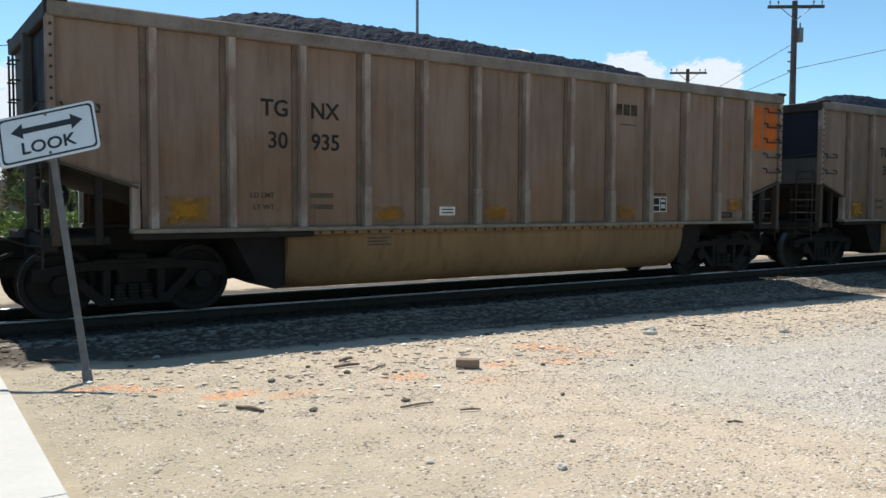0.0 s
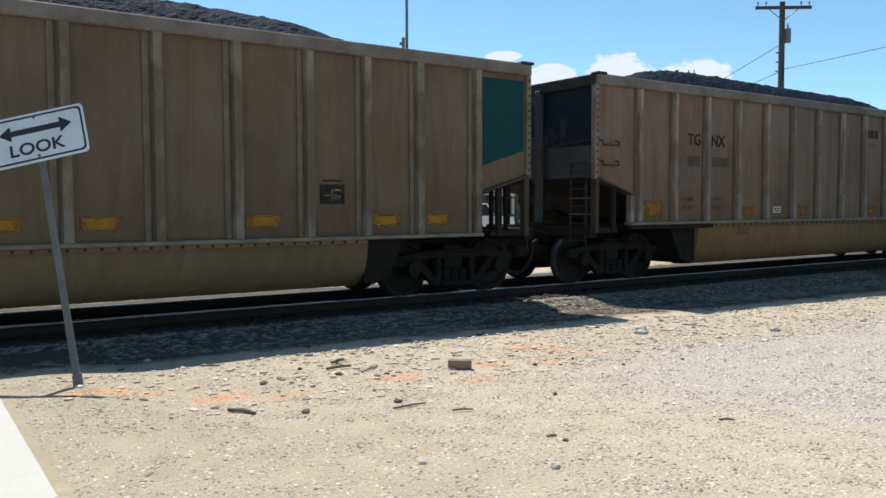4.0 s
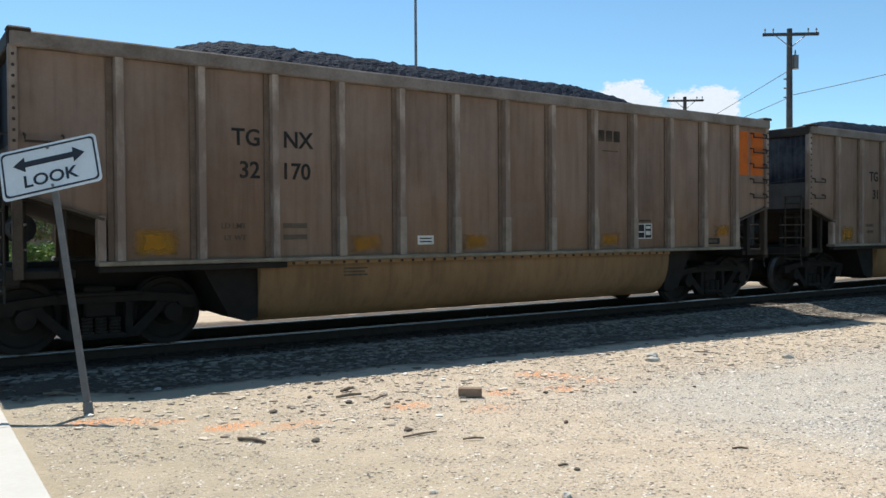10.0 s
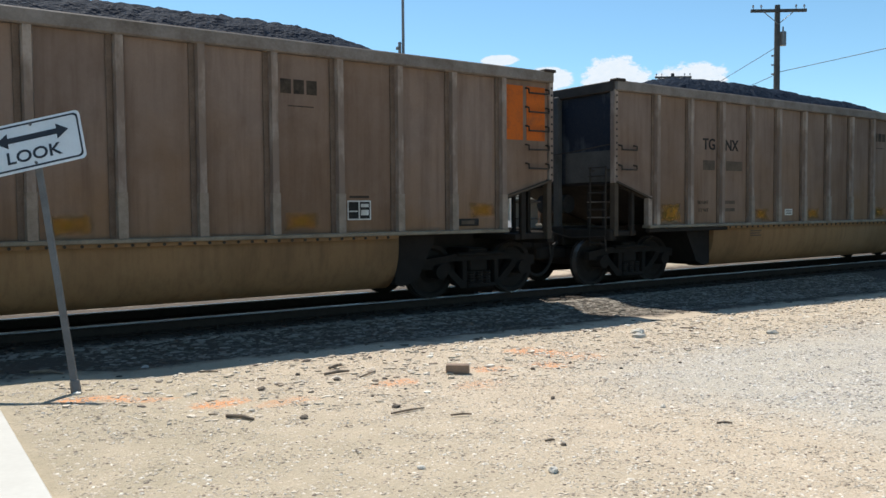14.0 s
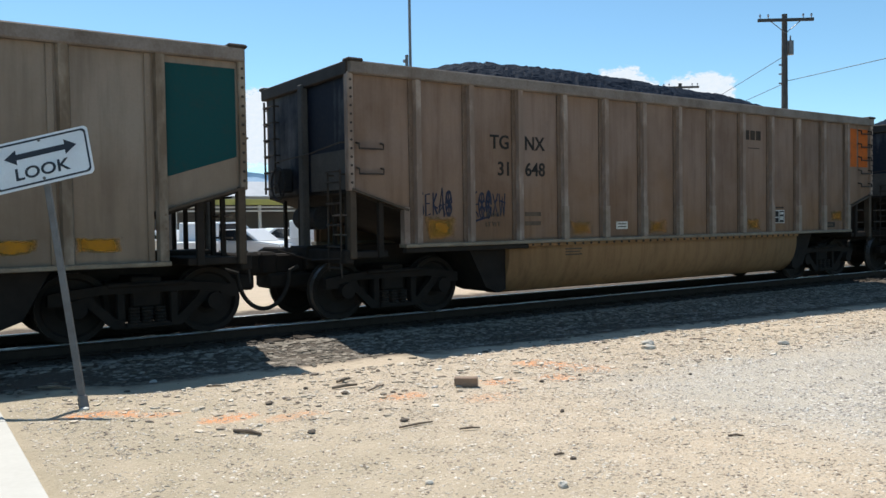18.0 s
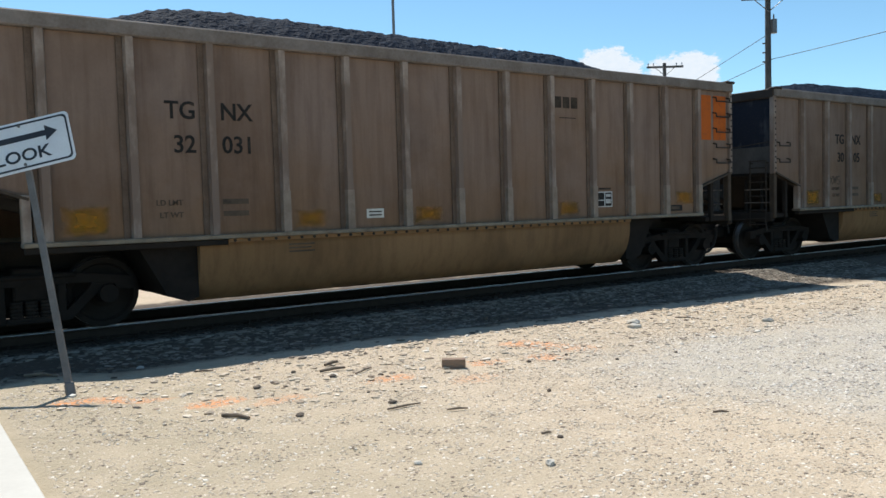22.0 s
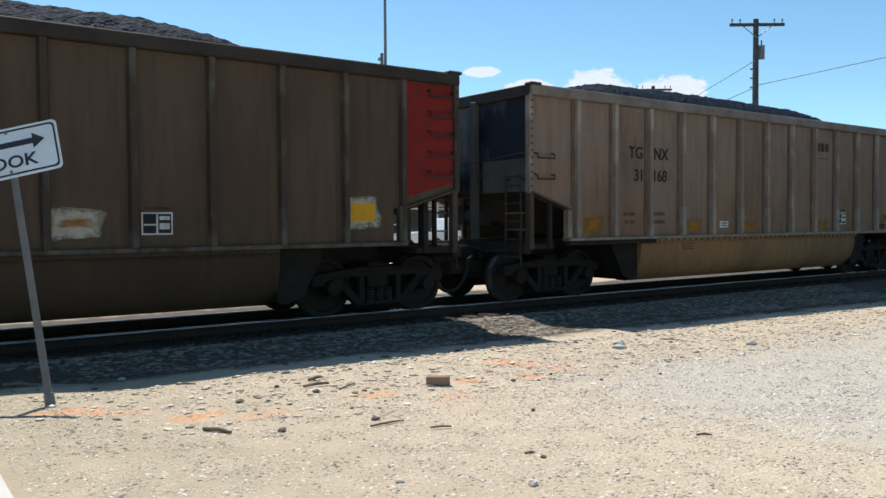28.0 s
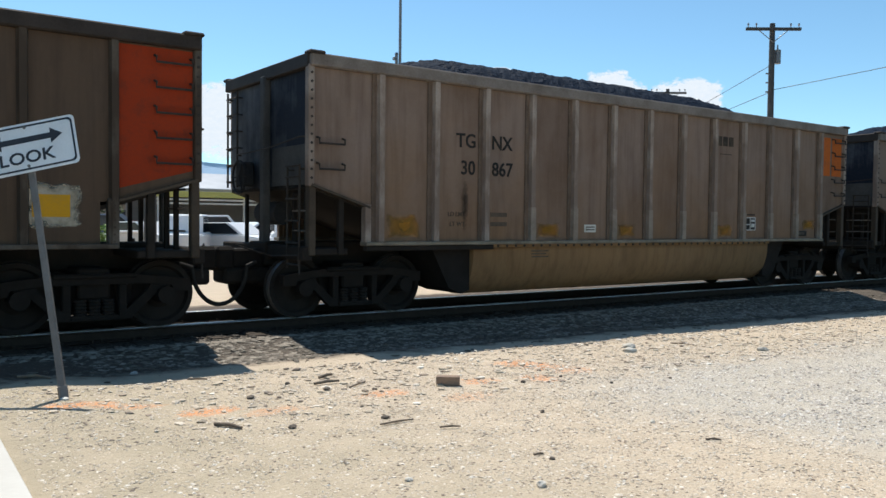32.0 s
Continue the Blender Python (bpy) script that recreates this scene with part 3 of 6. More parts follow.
def truck_parts(parent, x, low=-0.17):
    """A two-axle truck under the car: frames, bolster, springs and wheels."""
    bm = bmesh.new()
    box(bm, x - 0.2, x + 0.2, -1.0, 1.0, 0.42 + low, 0.66, 0.03)
    box(bm, x - 0.29, x + 0.29, -0.86, 0.86, 0.22 + low, 0.52, 0.03)
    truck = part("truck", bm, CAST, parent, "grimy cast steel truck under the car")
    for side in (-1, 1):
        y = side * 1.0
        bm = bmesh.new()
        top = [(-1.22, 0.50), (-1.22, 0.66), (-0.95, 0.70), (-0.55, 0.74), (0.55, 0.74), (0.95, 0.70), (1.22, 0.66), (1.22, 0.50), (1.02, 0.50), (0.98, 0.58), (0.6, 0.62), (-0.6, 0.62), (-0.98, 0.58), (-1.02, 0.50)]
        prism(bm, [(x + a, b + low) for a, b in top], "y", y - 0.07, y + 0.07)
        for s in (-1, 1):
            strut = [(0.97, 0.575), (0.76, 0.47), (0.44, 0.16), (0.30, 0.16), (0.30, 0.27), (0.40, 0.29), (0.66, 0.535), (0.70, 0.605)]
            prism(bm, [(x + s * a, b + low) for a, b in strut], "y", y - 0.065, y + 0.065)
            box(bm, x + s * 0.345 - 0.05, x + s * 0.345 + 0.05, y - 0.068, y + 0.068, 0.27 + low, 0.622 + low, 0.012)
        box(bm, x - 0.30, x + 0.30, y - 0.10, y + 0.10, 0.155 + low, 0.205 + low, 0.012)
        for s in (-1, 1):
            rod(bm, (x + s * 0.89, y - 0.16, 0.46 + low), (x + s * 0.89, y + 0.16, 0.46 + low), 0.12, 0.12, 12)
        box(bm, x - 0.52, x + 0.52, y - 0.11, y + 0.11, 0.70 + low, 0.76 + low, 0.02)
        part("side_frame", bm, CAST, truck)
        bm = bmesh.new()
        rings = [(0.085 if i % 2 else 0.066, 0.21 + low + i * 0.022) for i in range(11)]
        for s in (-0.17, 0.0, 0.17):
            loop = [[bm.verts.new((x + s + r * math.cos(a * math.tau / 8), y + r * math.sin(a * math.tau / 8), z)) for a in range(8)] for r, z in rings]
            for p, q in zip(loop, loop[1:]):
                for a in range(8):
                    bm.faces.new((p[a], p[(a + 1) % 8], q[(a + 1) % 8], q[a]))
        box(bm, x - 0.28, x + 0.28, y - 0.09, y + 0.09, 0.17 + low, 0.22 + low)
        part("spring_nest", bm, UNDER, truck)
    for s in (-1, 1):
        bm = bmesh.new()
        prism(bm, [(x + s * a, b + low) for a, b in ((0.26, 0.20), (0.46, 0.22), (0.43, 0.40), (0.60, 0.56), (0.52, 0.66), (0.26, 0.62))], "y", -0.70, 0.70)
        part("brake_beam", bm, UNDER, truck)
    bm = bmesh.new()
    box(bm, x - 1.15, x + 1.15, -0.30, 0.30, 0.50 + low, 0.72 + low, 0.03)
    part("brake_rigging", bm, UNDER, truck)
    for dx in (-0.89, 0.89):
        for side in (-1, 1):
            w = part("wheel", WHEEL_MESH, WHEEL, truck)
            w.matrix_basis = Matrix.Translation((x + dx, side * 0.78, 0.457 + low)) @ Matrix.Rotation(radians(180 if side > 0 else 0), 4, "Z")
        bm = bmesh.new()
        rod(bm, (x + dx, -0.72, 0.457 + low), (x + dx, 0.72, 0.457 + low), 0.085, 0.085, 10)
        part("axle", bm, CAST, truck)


def wheel_mesh():
    """A spoked-plate wheel with flange, hub and a bright tread; it faces -y."""
    bm = bmesh.new()
    ring = [(0.0, -0.10), (0.11, -0.10), (0.13, -0.05), (0.20, 0.0), (0.36, 0.0), (0.39, -0.055), (0.455, -0.06), (0.457, 0.05), (0.485, 0.06), (0.485, 0.085), (0.40, 0.085), (0.36, 0.03), (0.12, 0.04), (0.0, 0.08)]
    n, rows = 28, []
    for i in range(n):
        a = i * math.tau / n
        rows.append([bm.verts.new((r * math.cos(a), y, r * math.sin(a))) for r, y in ring])
    for i in range(n):
        p, q = rows[i], rows[(i + 1) % n]
        for j in range(len(ring) - 1):
            f = bm.faces.new((p[j], q[j], q[j + 1], p[j + 1]))
            f.material_index = 1 if j == 6 else 0
    bmesh.ops.remove_doubles(bm, verts=bm.verts, dist=0.001)
    bmesh.ops.recalc_face_normals(bm, faces=bm.faces)
    me = mesh_of("wheel", bm, WHEEL)
    me.materials.append(TREAD)
    return me


WHEEL_MESH = wheel_mesh()


def end_side(sign):
    """The end bay of a side wall: cut up along a slope above the truck."""
    return [(sign * 6.04, 1.50), (sign * 6.26, 1.53), (sign * 7.30, 1.83), (sign * 7.30, 3.52), (sign * 6.04, 3.52)]


def make_car(style, end):
    """One loaded coal gondola; x runs along the track, the shaded side that faces the yard is at -y."""
    words_of = {"tan": "tan-grey dusty aluminium coal gondola heaped with coal", "silver": "silver-grey aluminium coal gondola heaped with coal",
                "gold": "golden-brown weathered steel coal gondola heaped with coal", "umber": "reddish brown coal gondola with pale ribs", "rust": "rusty brown steel coal gondola heaped with coal", "brown": "dark brown weathered coal gondola heaped with coal"}
    car = thing("coal_car", Matrix.Identity(4), words_of[style] + " rolling on the track", "train car", "cars of the coal train")
    body, rib, tub = BODY[style], RIB[style], TUB[style]
    base = {"gold": 0.79, "silver": 0.83}.get(style, SILL_Z)      # underside of the sill
    ribs = BAYS.get(style, RIBS)
    # near side: one sheet to each bay
    bm = bmesh.new()
    prism(bm, [(-0.512, base + 0.04), (0.512, base + 0.04), (0.512, 3.52), (-0.512, 3.52)], "y", -SIDE + 0.06, -SIDE + 0.10)
    sheet = mesh_of("side_panel", bm, body)
    for i in range(12):
        p = part("side_panel", sheet, body, car)
        p.location.x = (ribs[i] + ribs[i + 1]) / 2
        p.scale.x = (ribs[i + 1] - ribs[i]) / 1.024
    for s in (-1, 1):
        bm = bmesh.new()
        prism(bm, end_side(s), "y", -SIDE + 0.058, -SIDE + 0.10)
        part("end_bay_panel", bm, body, car)
        # rivet strip down the corner and flange along the slope
        bm = bmesh.new()
        box(bm, s * 7.33 - 0.05, s * 7.33 + 0.05, -SIDE, -SIDE + 0.12, 1.80, 3.54, 0.012)
        angle = part("corner_angle", bm, rib, car)
        bm = bmesh.new()
        for k in range(13):
            z = 1.92 + k * 0.125
            rod(bm, (s * 7.33, -SIDE - 0.012, z), (s * 7.33, -SIDE + 0.01, z), 0.020, 0.020, 6)
        tagged(part("rivet_row", bm, GRAB, angle), kind="stuff")
        bm = bmesh.new()
        bmesh.ops.create_cube(bm, size=1, matrix=Matrix.Translation((s * 6.78, -SIDE + 0.05, 1.665)) @ Matrix.Rotation(-s * math.atan2(0.30, 1.04), 4, "Y") @ Matrix.Diagonal((1.14, 0.13, 0.035, 1)))
        part("slope_flange", bm, CHORDS["gold"], car)
        bm = bmesh.new()
        box(bm, s * 7.30 - 0.055, s * 7.30 + 0.055, -SIDE + 0.02, -SIDE + 0.15, 0.80, 1.84, 0.012)
        part("corner_post", bm, CHORDS["gold"], car)
        bm = bmesh.new()
        box(bm, s * 6.74 - 0.05, s * 6.74 + 0.05, -SIDE + 0.06, -SIDE + 0.15, 0.80, 1.70, 0.01)
        part("step_post", bm, UNDER, car)
        bm = bmesh.new()
        box(bm, s * 6.26 - 0.06, s * 6.26 + 0.045, -SIDE - 0.01, -SIDE + 0.12, base + 0.02, 1.56, 0.01)
        for k in range(6):
            rod(bm, (s * 6.27, -SIDE - 0.022, 1.02 + k * 0.09), (s * 6.27, -SIDE, 1.02 + k * 0.09), 0.018, 0.018, 6)
        part("riveted_gusset", bm, rib, car)
    # ribs: a folded channel, proud of the sheets
    bm = bmesh.new()
    w = {"tan": 0.036, "silver": 0.045, "umber": 0.045}.get(style, 0.03)
    c = 0.132 if style == "tan" else 0.165       # the channel stands beside the riveted lap of the sheets
    prism(bm, [(c - w - 0.035, -SIDE + 0.06), (c - w - 0.01, -SIDE - 0.02), (c + w + 0.01, -SIDE - 0.02), (c + w + 0.035, -SIDE + 0.06)], "z", base + 0.03, 3.53)
    footed = bm.copy()
    rib_mesh = mesh_of("rib", bm, rib)
    # towards the far end the ribs stand in short doubled shoes of cleaner metal
    old = set(footed.faces)
    prism(footed, [(c - w - 0.045, -SIDE + 0.055), (c - w - 0.022, -SIDE - 0.03), (c + w + 0.022, -SIDE - 0.03), (c + w + 0.045, -SIDE + 0.055)], "z", 0.996, 1.57)
    for f in footed.faces:
        f.material_index = 0 if f in old else 1
    footed_mesh = mesh_of("rib", footed, rib)
    footed_mesh.materials.append(SHOE if style in ("tan", "silver") else rib)
    bm = bmesh.new()
    box(bm, -0.02, 0.06, -SIDE + 0.035, -SIDE + 0.06, base + 0.04, 3.52, 0.006)
    for k in range(26):
        rod(bm, (0.02, -SIDE + 0.024, 1.08 + k * 0.095), (0.02, -SIDE + 0.04, 1.08 + k * 0.095), 0.012, 0.012, 5)
    seam = mesh_of("rivet_seam", bm, SEAM.get(style, body))
    for i, x in enumerate(ribs):
        part("rib", footed_mesh if i > 2 and style == "tan" else rib_mesh, rib, car).location.x = x
        if style in ("tan", "silver", "gold") or style == "umber" and i in (0, 8):
            part("rivet_seam", seam, SEAM.get(style, body), car).location.x = x
    # sill, chords
    for y, name in ((-SIDE, "side_sill"), (SIDE, "side_sill")):
        bm = bmesh.new()
        a, b = (y - 0.055, y + 0.16) if y < 0 else (y - 0.16, y + 0.055)
        box(bm, -6.32, 6.32, a, b, base - 0.015, base + 0.045, 0.008)
        part(name, bm, SILL if style not in ("brown", "rust") else rib, car)
        bm = bmesh.new()
        a, b = (y - 0.045, y + 0.15) if y < 0 else (y - 0.15, y + 0.045)
        box(bm, -HALF, HALF, a, b, 3.51, TOP, 0.02)
        part("top_chord", bm, CHORDS[style], car, "worn grey top chord")
    bm = bmesh.new()
    prism(bm, [(-7.30, 1.83), (-6.2, 1.5), (-6.2, 0.99), (6.2, 0.99), (6.2, 1.5), (7.30, 1.83), (7.30, 3.55), (-7.30, 3.55)], "y", SIDE - 0.10, SIDE - 0.06)
    for x in RIBS:
        box(bm, x - 0.1, x + 0.1, SIDE - 0.06, SIDE + 0.03, 0.98, 3.53)
    part("far_side", bm, body, car)
    bm = bmesh.new()
    box(bm, -6.3, -3.84, -SIDE - 0.02, -SIDE + 0.1, base - 0.095, base - 0.02, 0.01)
    part("running_strip", bm, UNDER, car)
    bm = bmesh.new()
    box(bm, -3.83, 4.15, -SIDE + 0.0, -SIDE + 0.06, base - 0.065, base - 0.015)
    strip = part("bolt_strip", bm, tub, car)
    bm = bmesh.new()
    for k in range(40):
        x = -3.74 + k * 0.1975
        rod(bm, (x, -SIDE - 0.016, base - 0.04), (x, -SIDE + 0.01, base - 0.04), 0.022, 0.022, 6)
    tagged(part("bolt_row", bm, GRAB, strip), kind="stuff")
    # round-bottomed tubs between the trucks
    deep = {"tan": 0.085, "silver": 0.085}.get(style, 0.1)
    for side in (-1, 1):
        outline = [(side * 0.34, 0.93), (side * 1.53, 0.93), (side * 1.53, 0.80)]
        cy, cz, ry, rz = 1.05, 0.80, 0.48, 0.80 - deep
        for k in range(1, 17):
            a = k * math.pi / 34
            outline.append((side * (cy + ry * math.cos(a)), cz - rz * math.sin(a)))
        outline += [(side * 0.88, deep), (side * 0.84, max(deep, 0.115)), (side * 0.34, max(deep, 0.115))]
        bm = bmesh.new()
        prism(bm, outline, "x", -4.2, 4.2)
        bm.normal_update()
        for f in bm.faces:
            f.smooth = abs(f.normal.x) < 0.5 and f.normal.z < 0.3
        part("tub", bm, tub, car, "dusty golden round-bottomed tub" if style in ("tan", "silver") else "")
        for s in (-1, 1):
            bm = bmesh.new()
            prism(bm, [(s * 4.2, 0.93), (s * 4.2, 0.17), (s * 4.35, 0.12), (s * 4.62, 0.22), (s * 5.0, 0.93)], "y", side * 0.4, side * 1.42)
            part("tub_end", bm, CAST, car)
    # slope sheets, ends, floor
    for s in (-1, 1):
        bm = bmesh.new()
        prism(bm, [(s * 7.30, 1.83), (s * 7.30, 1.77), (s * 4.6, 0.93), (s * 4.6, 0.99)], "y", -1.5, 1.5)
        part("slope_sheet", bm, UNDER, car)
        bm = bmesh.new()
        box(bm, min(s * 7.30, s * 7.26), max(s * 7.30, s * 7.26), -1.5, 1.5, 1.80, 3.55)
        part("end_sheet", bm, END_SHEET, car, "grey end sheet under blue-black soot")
        bm = bmesh.new()
        box(bm, s * 7.335 - 0.055, s * 7.335 + 0.055, -1.58, 1.58, 3.50, TOP, 0.015)
        for side in (-1, 1):       # folded corner caps
            box(bm, s * 7.26 - 0.135, s * 7.26 + 0.135, side * 1.57 - 0.1, side * 1.57 + 0.1, TOP - 0.02, TOP + 0.035, 0.02)
        part("end_chord", bm, CHORDS["brown"], car)
        bm = bmesh.new()
        box(bm, s * 7.36 - 0.06, s * 7.36 + 0.06, -0.13, 0.03, 0.85, 3.56, 0.02)
        part("end_post", bm, END_GREY, car)
        bm = bmesh.new()
        box(bm, s * 7.315 - 0.012, s * 7.315 + 0.012, -1.47, -0.24, 1.83, 2.42, 0.004)
        part("end_patch", bm, END_GREY, car)
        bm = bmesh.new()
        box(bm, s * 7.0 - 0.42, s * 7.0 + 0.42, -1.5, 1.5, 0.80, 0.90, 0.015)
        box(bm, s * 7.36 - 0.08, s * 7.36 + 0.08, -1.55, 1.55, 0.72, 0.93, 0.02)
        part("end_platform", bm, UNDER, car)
        # ladder on the far corner, uprights and rungs
        bm = bmesh.new()
        for x, y in ((s * 7.40, 1.0), (s * 7.40, 1.42), (s * 7.05, 1.66)):
            box(bm, x - 0.014, x + 0.014, y - 0.014, y + 0.014, 1.85, 3.46)
        ladder = part("ladder", bm, GRAB, car)
        bm = bmesh.new()
        bent(bm, [(s * 7.31, 1.0, 0), (s * 7.42, 1.0, 0), (s * 7.42, 1.42, 0), (s * 7.31, 1.42, 0)], 0.014, 5)
        end_rung = mesh_of("rung", bm, GRAB)
        bm = bmesh.new()
        bent(bm, [(s * 7.05, 1.56, 0), (s * 7.05, 1.68, 0), (s * 7.28, 1.68, 0), (s * 7.28, 1.56, 0)], 0.014, 5)
        side_rung = mesh_of("rung", bm, GRAB)
        for z in range(6):
            for mesh in (end_rung, side_rung)[s > 0:]:
                part("rung", mesh, GRAB, ladder).location.z = 1.95 + z * 0.28
        bm = bmesh.new()
        bent(bm, [(s * 7.33, -1.5, 2.52), (s * 7.45, -1.45, 2.51), (s * 7.45, -0.4, 2.42), (s * 7.45, 0.9, 2.38), (s * 7.33, 1.0, 2.38)], 0.012, 6)
        part("handrail", bm, GRAB, car)
        for y, z1 in ((-1.15, 1.85), (-0.75, 1.9), (0.5, 1.85), (1.1, 1.85)):
            bm = bmesh.new()
            box(bm, s * 7.18 - 0.03, s * 7.18 + 0.03, y - 0.03, y + 0.03, 0.85, z1)
            part("end_brace", bm, UNDER, car)
        for z in (1.15, 1.45, 1.7):
            bm = bmesh.new()
            rod(bm, (s * 7.2, -1.45, z), (s * 7.2, -0.72, z), 0.014, 0.014, 6)
            part("step_rung", bm, CHORD if z < 1.5 else UNDER, car)
        if s < 0:       # short ladder beside the near corner
            bm = bmesh.new()
            for y in (-1.42, -1.02):
                rod(bm, (-7.43, y, 0.60), (-7.43, y, 2.12), 0.016, 0.016, 6)
            for z in (0.66, 0.98, 1.3, 1.62, 1.94, 2.1):
                rod(bm, (-7.45, -1.44, z), (-7.45, -1.0, z), 0.015, 0.015, 6)
            for y in (-1.42, -1.02):
                rod(bm, (-7.43, y, 2.05), (-7.29, y, 2.05), 0.014, 0.014, 6)
                rod(bm, (-7.43, y, 0.86), (-7.29, y, 0.86), 0.014, 0.014, 6)
            part("corner_ladder", bm, GRAB, car)
        # coupler and hose
        bm = bmesh.new()
        box(bm, min(s * 7.3, s * 7.85), max(s * 7.3, s * 7.85), -0.16, 0.16, 0.56, 0.86, 0.03)
        box(bm, min(s * 7.80, s * 8.10), max(s * 7.80, s * 8.10), -0.24, 0.22, 0.54, 0.90, 0.05)
        part("coupler", bm, CAST, car)
        bm = bmesh.new()
        box(bm, min(s * 7.2, s * 7.98), max(s * 7.2, s * 7.98), -0.26, 0.26, 0.33, 0.57, 0.04)
        part("draft_gear", bm, UNDER, car)
        bm = bmesh.new()
        bent(bm, [(s * 7.44, -1.45, 0.52), (s * 7.44, -1.40, 0.80), (s * 7.46, -0.5, 0.76), (s * 7.9, -0.2, 0.92)], 0.014, 6)
        part("uncoupling_lever", bm, GRAB, car)
        bm = bmesh.new()
        pts = [(s * (8.09 - 0.42 * math.cos(a)), -0.36, 0.60 - 0.56 * math.sin(a)) for a in [k * math.pi / 2 / 9 for k in range(10)]]
        bent(bm, [(s * 7.5, -0.30, 0.66)] + pts, 0.034, 7)
        part("air_hose", bm, RUBBER, car)
    bm = bmesh.new()
    box(bm, -7.35, 7.35, -0.32, 0.32, 0.60, 0.97, 0.02)
    part("centre_sill", bm, UNDER, car)
    bm = bmesh.new()
    rod(bm, (-7.02, -0.05, 1.42), (-7.02, 0.75, 1.42), 0.19, 0.19, 16)
    part("air_reservoir", bm, END_DARK, car)
    bm = bmesh.new()
    for k in range(16):
        a, b = k * math.tau / 16, (k + 1) * math.tau / 16
        rod(bm, (-7.52, 0.62 + 0.27 * math.cos(a), 2.0 + 0.27 * math.sin(a)), (-7.52, 0.62 + 0.27 * math.cos(b), 2.0 + 0.27 * math.sin(b)), 0.018, 0.018, 5)
    for k in range(3):
        a = k * math.tau / 3
        rod(bm, (-7.52, 0.62, 2.0), (-7.52, 0.62 + 0.27 * math.cos(a), 2.0 + 0.27 * math.sin(a)), 0.014, 0.014, 5)
    box(bm, -7.50, -7.32, 0.45, 0.80, 1.85, 2.25, 0.03)
    part("hand_brake", bm, END_DARK, car)
    for x in (-6.17, 6.17):
        truck_parts(car, x)
    bm = bmesh.new()       # bright ball on a stub, added for the sun glint by the coupler
    rod(bm, (7.52, -0.55, 0.74), (7.70, -0.55, 0.74), 0.022, 0.03, 10)
    bmesh.ops.create_icosphere(bm, subdivisions=2, radius=0.038, matrix=Matrix.Translation((7.72, -0.55, 0.76)))
    part("brake_valve", bm, GLINT, car, "bright ball standing for a sun glint by the coupler", smooth=True)
    # grab irons on the corners
    def iron(x0, x1, z):
        bm = bmesh.new()
        y = -SIDE + 0.05
        bent(bm, [(x0, y, z + 0.09), (x0, y - 0.085, z + 0.07), (x0, y - 0.085, z), (x1, y - 0.085, z), (x1, y - 0.085, z + 0.07), (x1, y, z + 0.09)], 0.016, 6)
        part("grab_iron", bm, GRAB, car)
    for z in (2.42, 2.05) if style in ("tan", "silver") else (2.28,):
        iron(-7.22, -6.74, z)
    if end != "teal":
        for z in (3.30, 2.98, 2.66, 2.34, 2.02):
            iron(6.78, 7.24, z)
    # end marking panel
    bm = bmesh.new()
    low = {"orange": 2.50, "maroon": 2.45, "ochre": 1.95}.get(end)
    y = -SIDE + 0.058
    if low:
        if end == "orange":
            plate(bm, 6.31, 6.72, low, 3.42, y)
            plate(bm, 6.80, 7.22, low, 3.42, y)
        else:
            plate(bm, 6.22, 7.27, low, 3.49, y)
    else:
        foot = [(6.32, 1.96), (7.25, 2.24), (7.25, 3.42), (6.32, 3.42)] if end == "teal" else [(6.30, 1.68), (7.27, 1.94), (7.27, 3.49), (6.30, 3.49)]
        prism(bm, foot, "y", y - 0.004, y)
    part("end_marking", bm, ENDS[end], car, end.replace("_", " ") + " painted panel that marks the rotary end")
    part("coal_load", COALS[0], COAL, car, "black heaped lump coal")
    shorten_lead(car)
    return car


def shorten_lead(car):
    """The leading end bay is a little shorter than the trailing one."""
    done = set()
    for ob in car.children_recursive:
        if ob.name.startswith(("truck", "wheel", "axle", "side_frame", "spring", "coupler", "draft", "air_hose", "coal_load", "centre_sill")) or ob.data in done:
            continue
        done.add(ob.data)
        for v in ob.data.vertices:
            x = v.co.x + ob.location.x
            if x < -6.36:
                v.co.x += LEAD * min(1.0, (-6.36 - x) / 0.85)


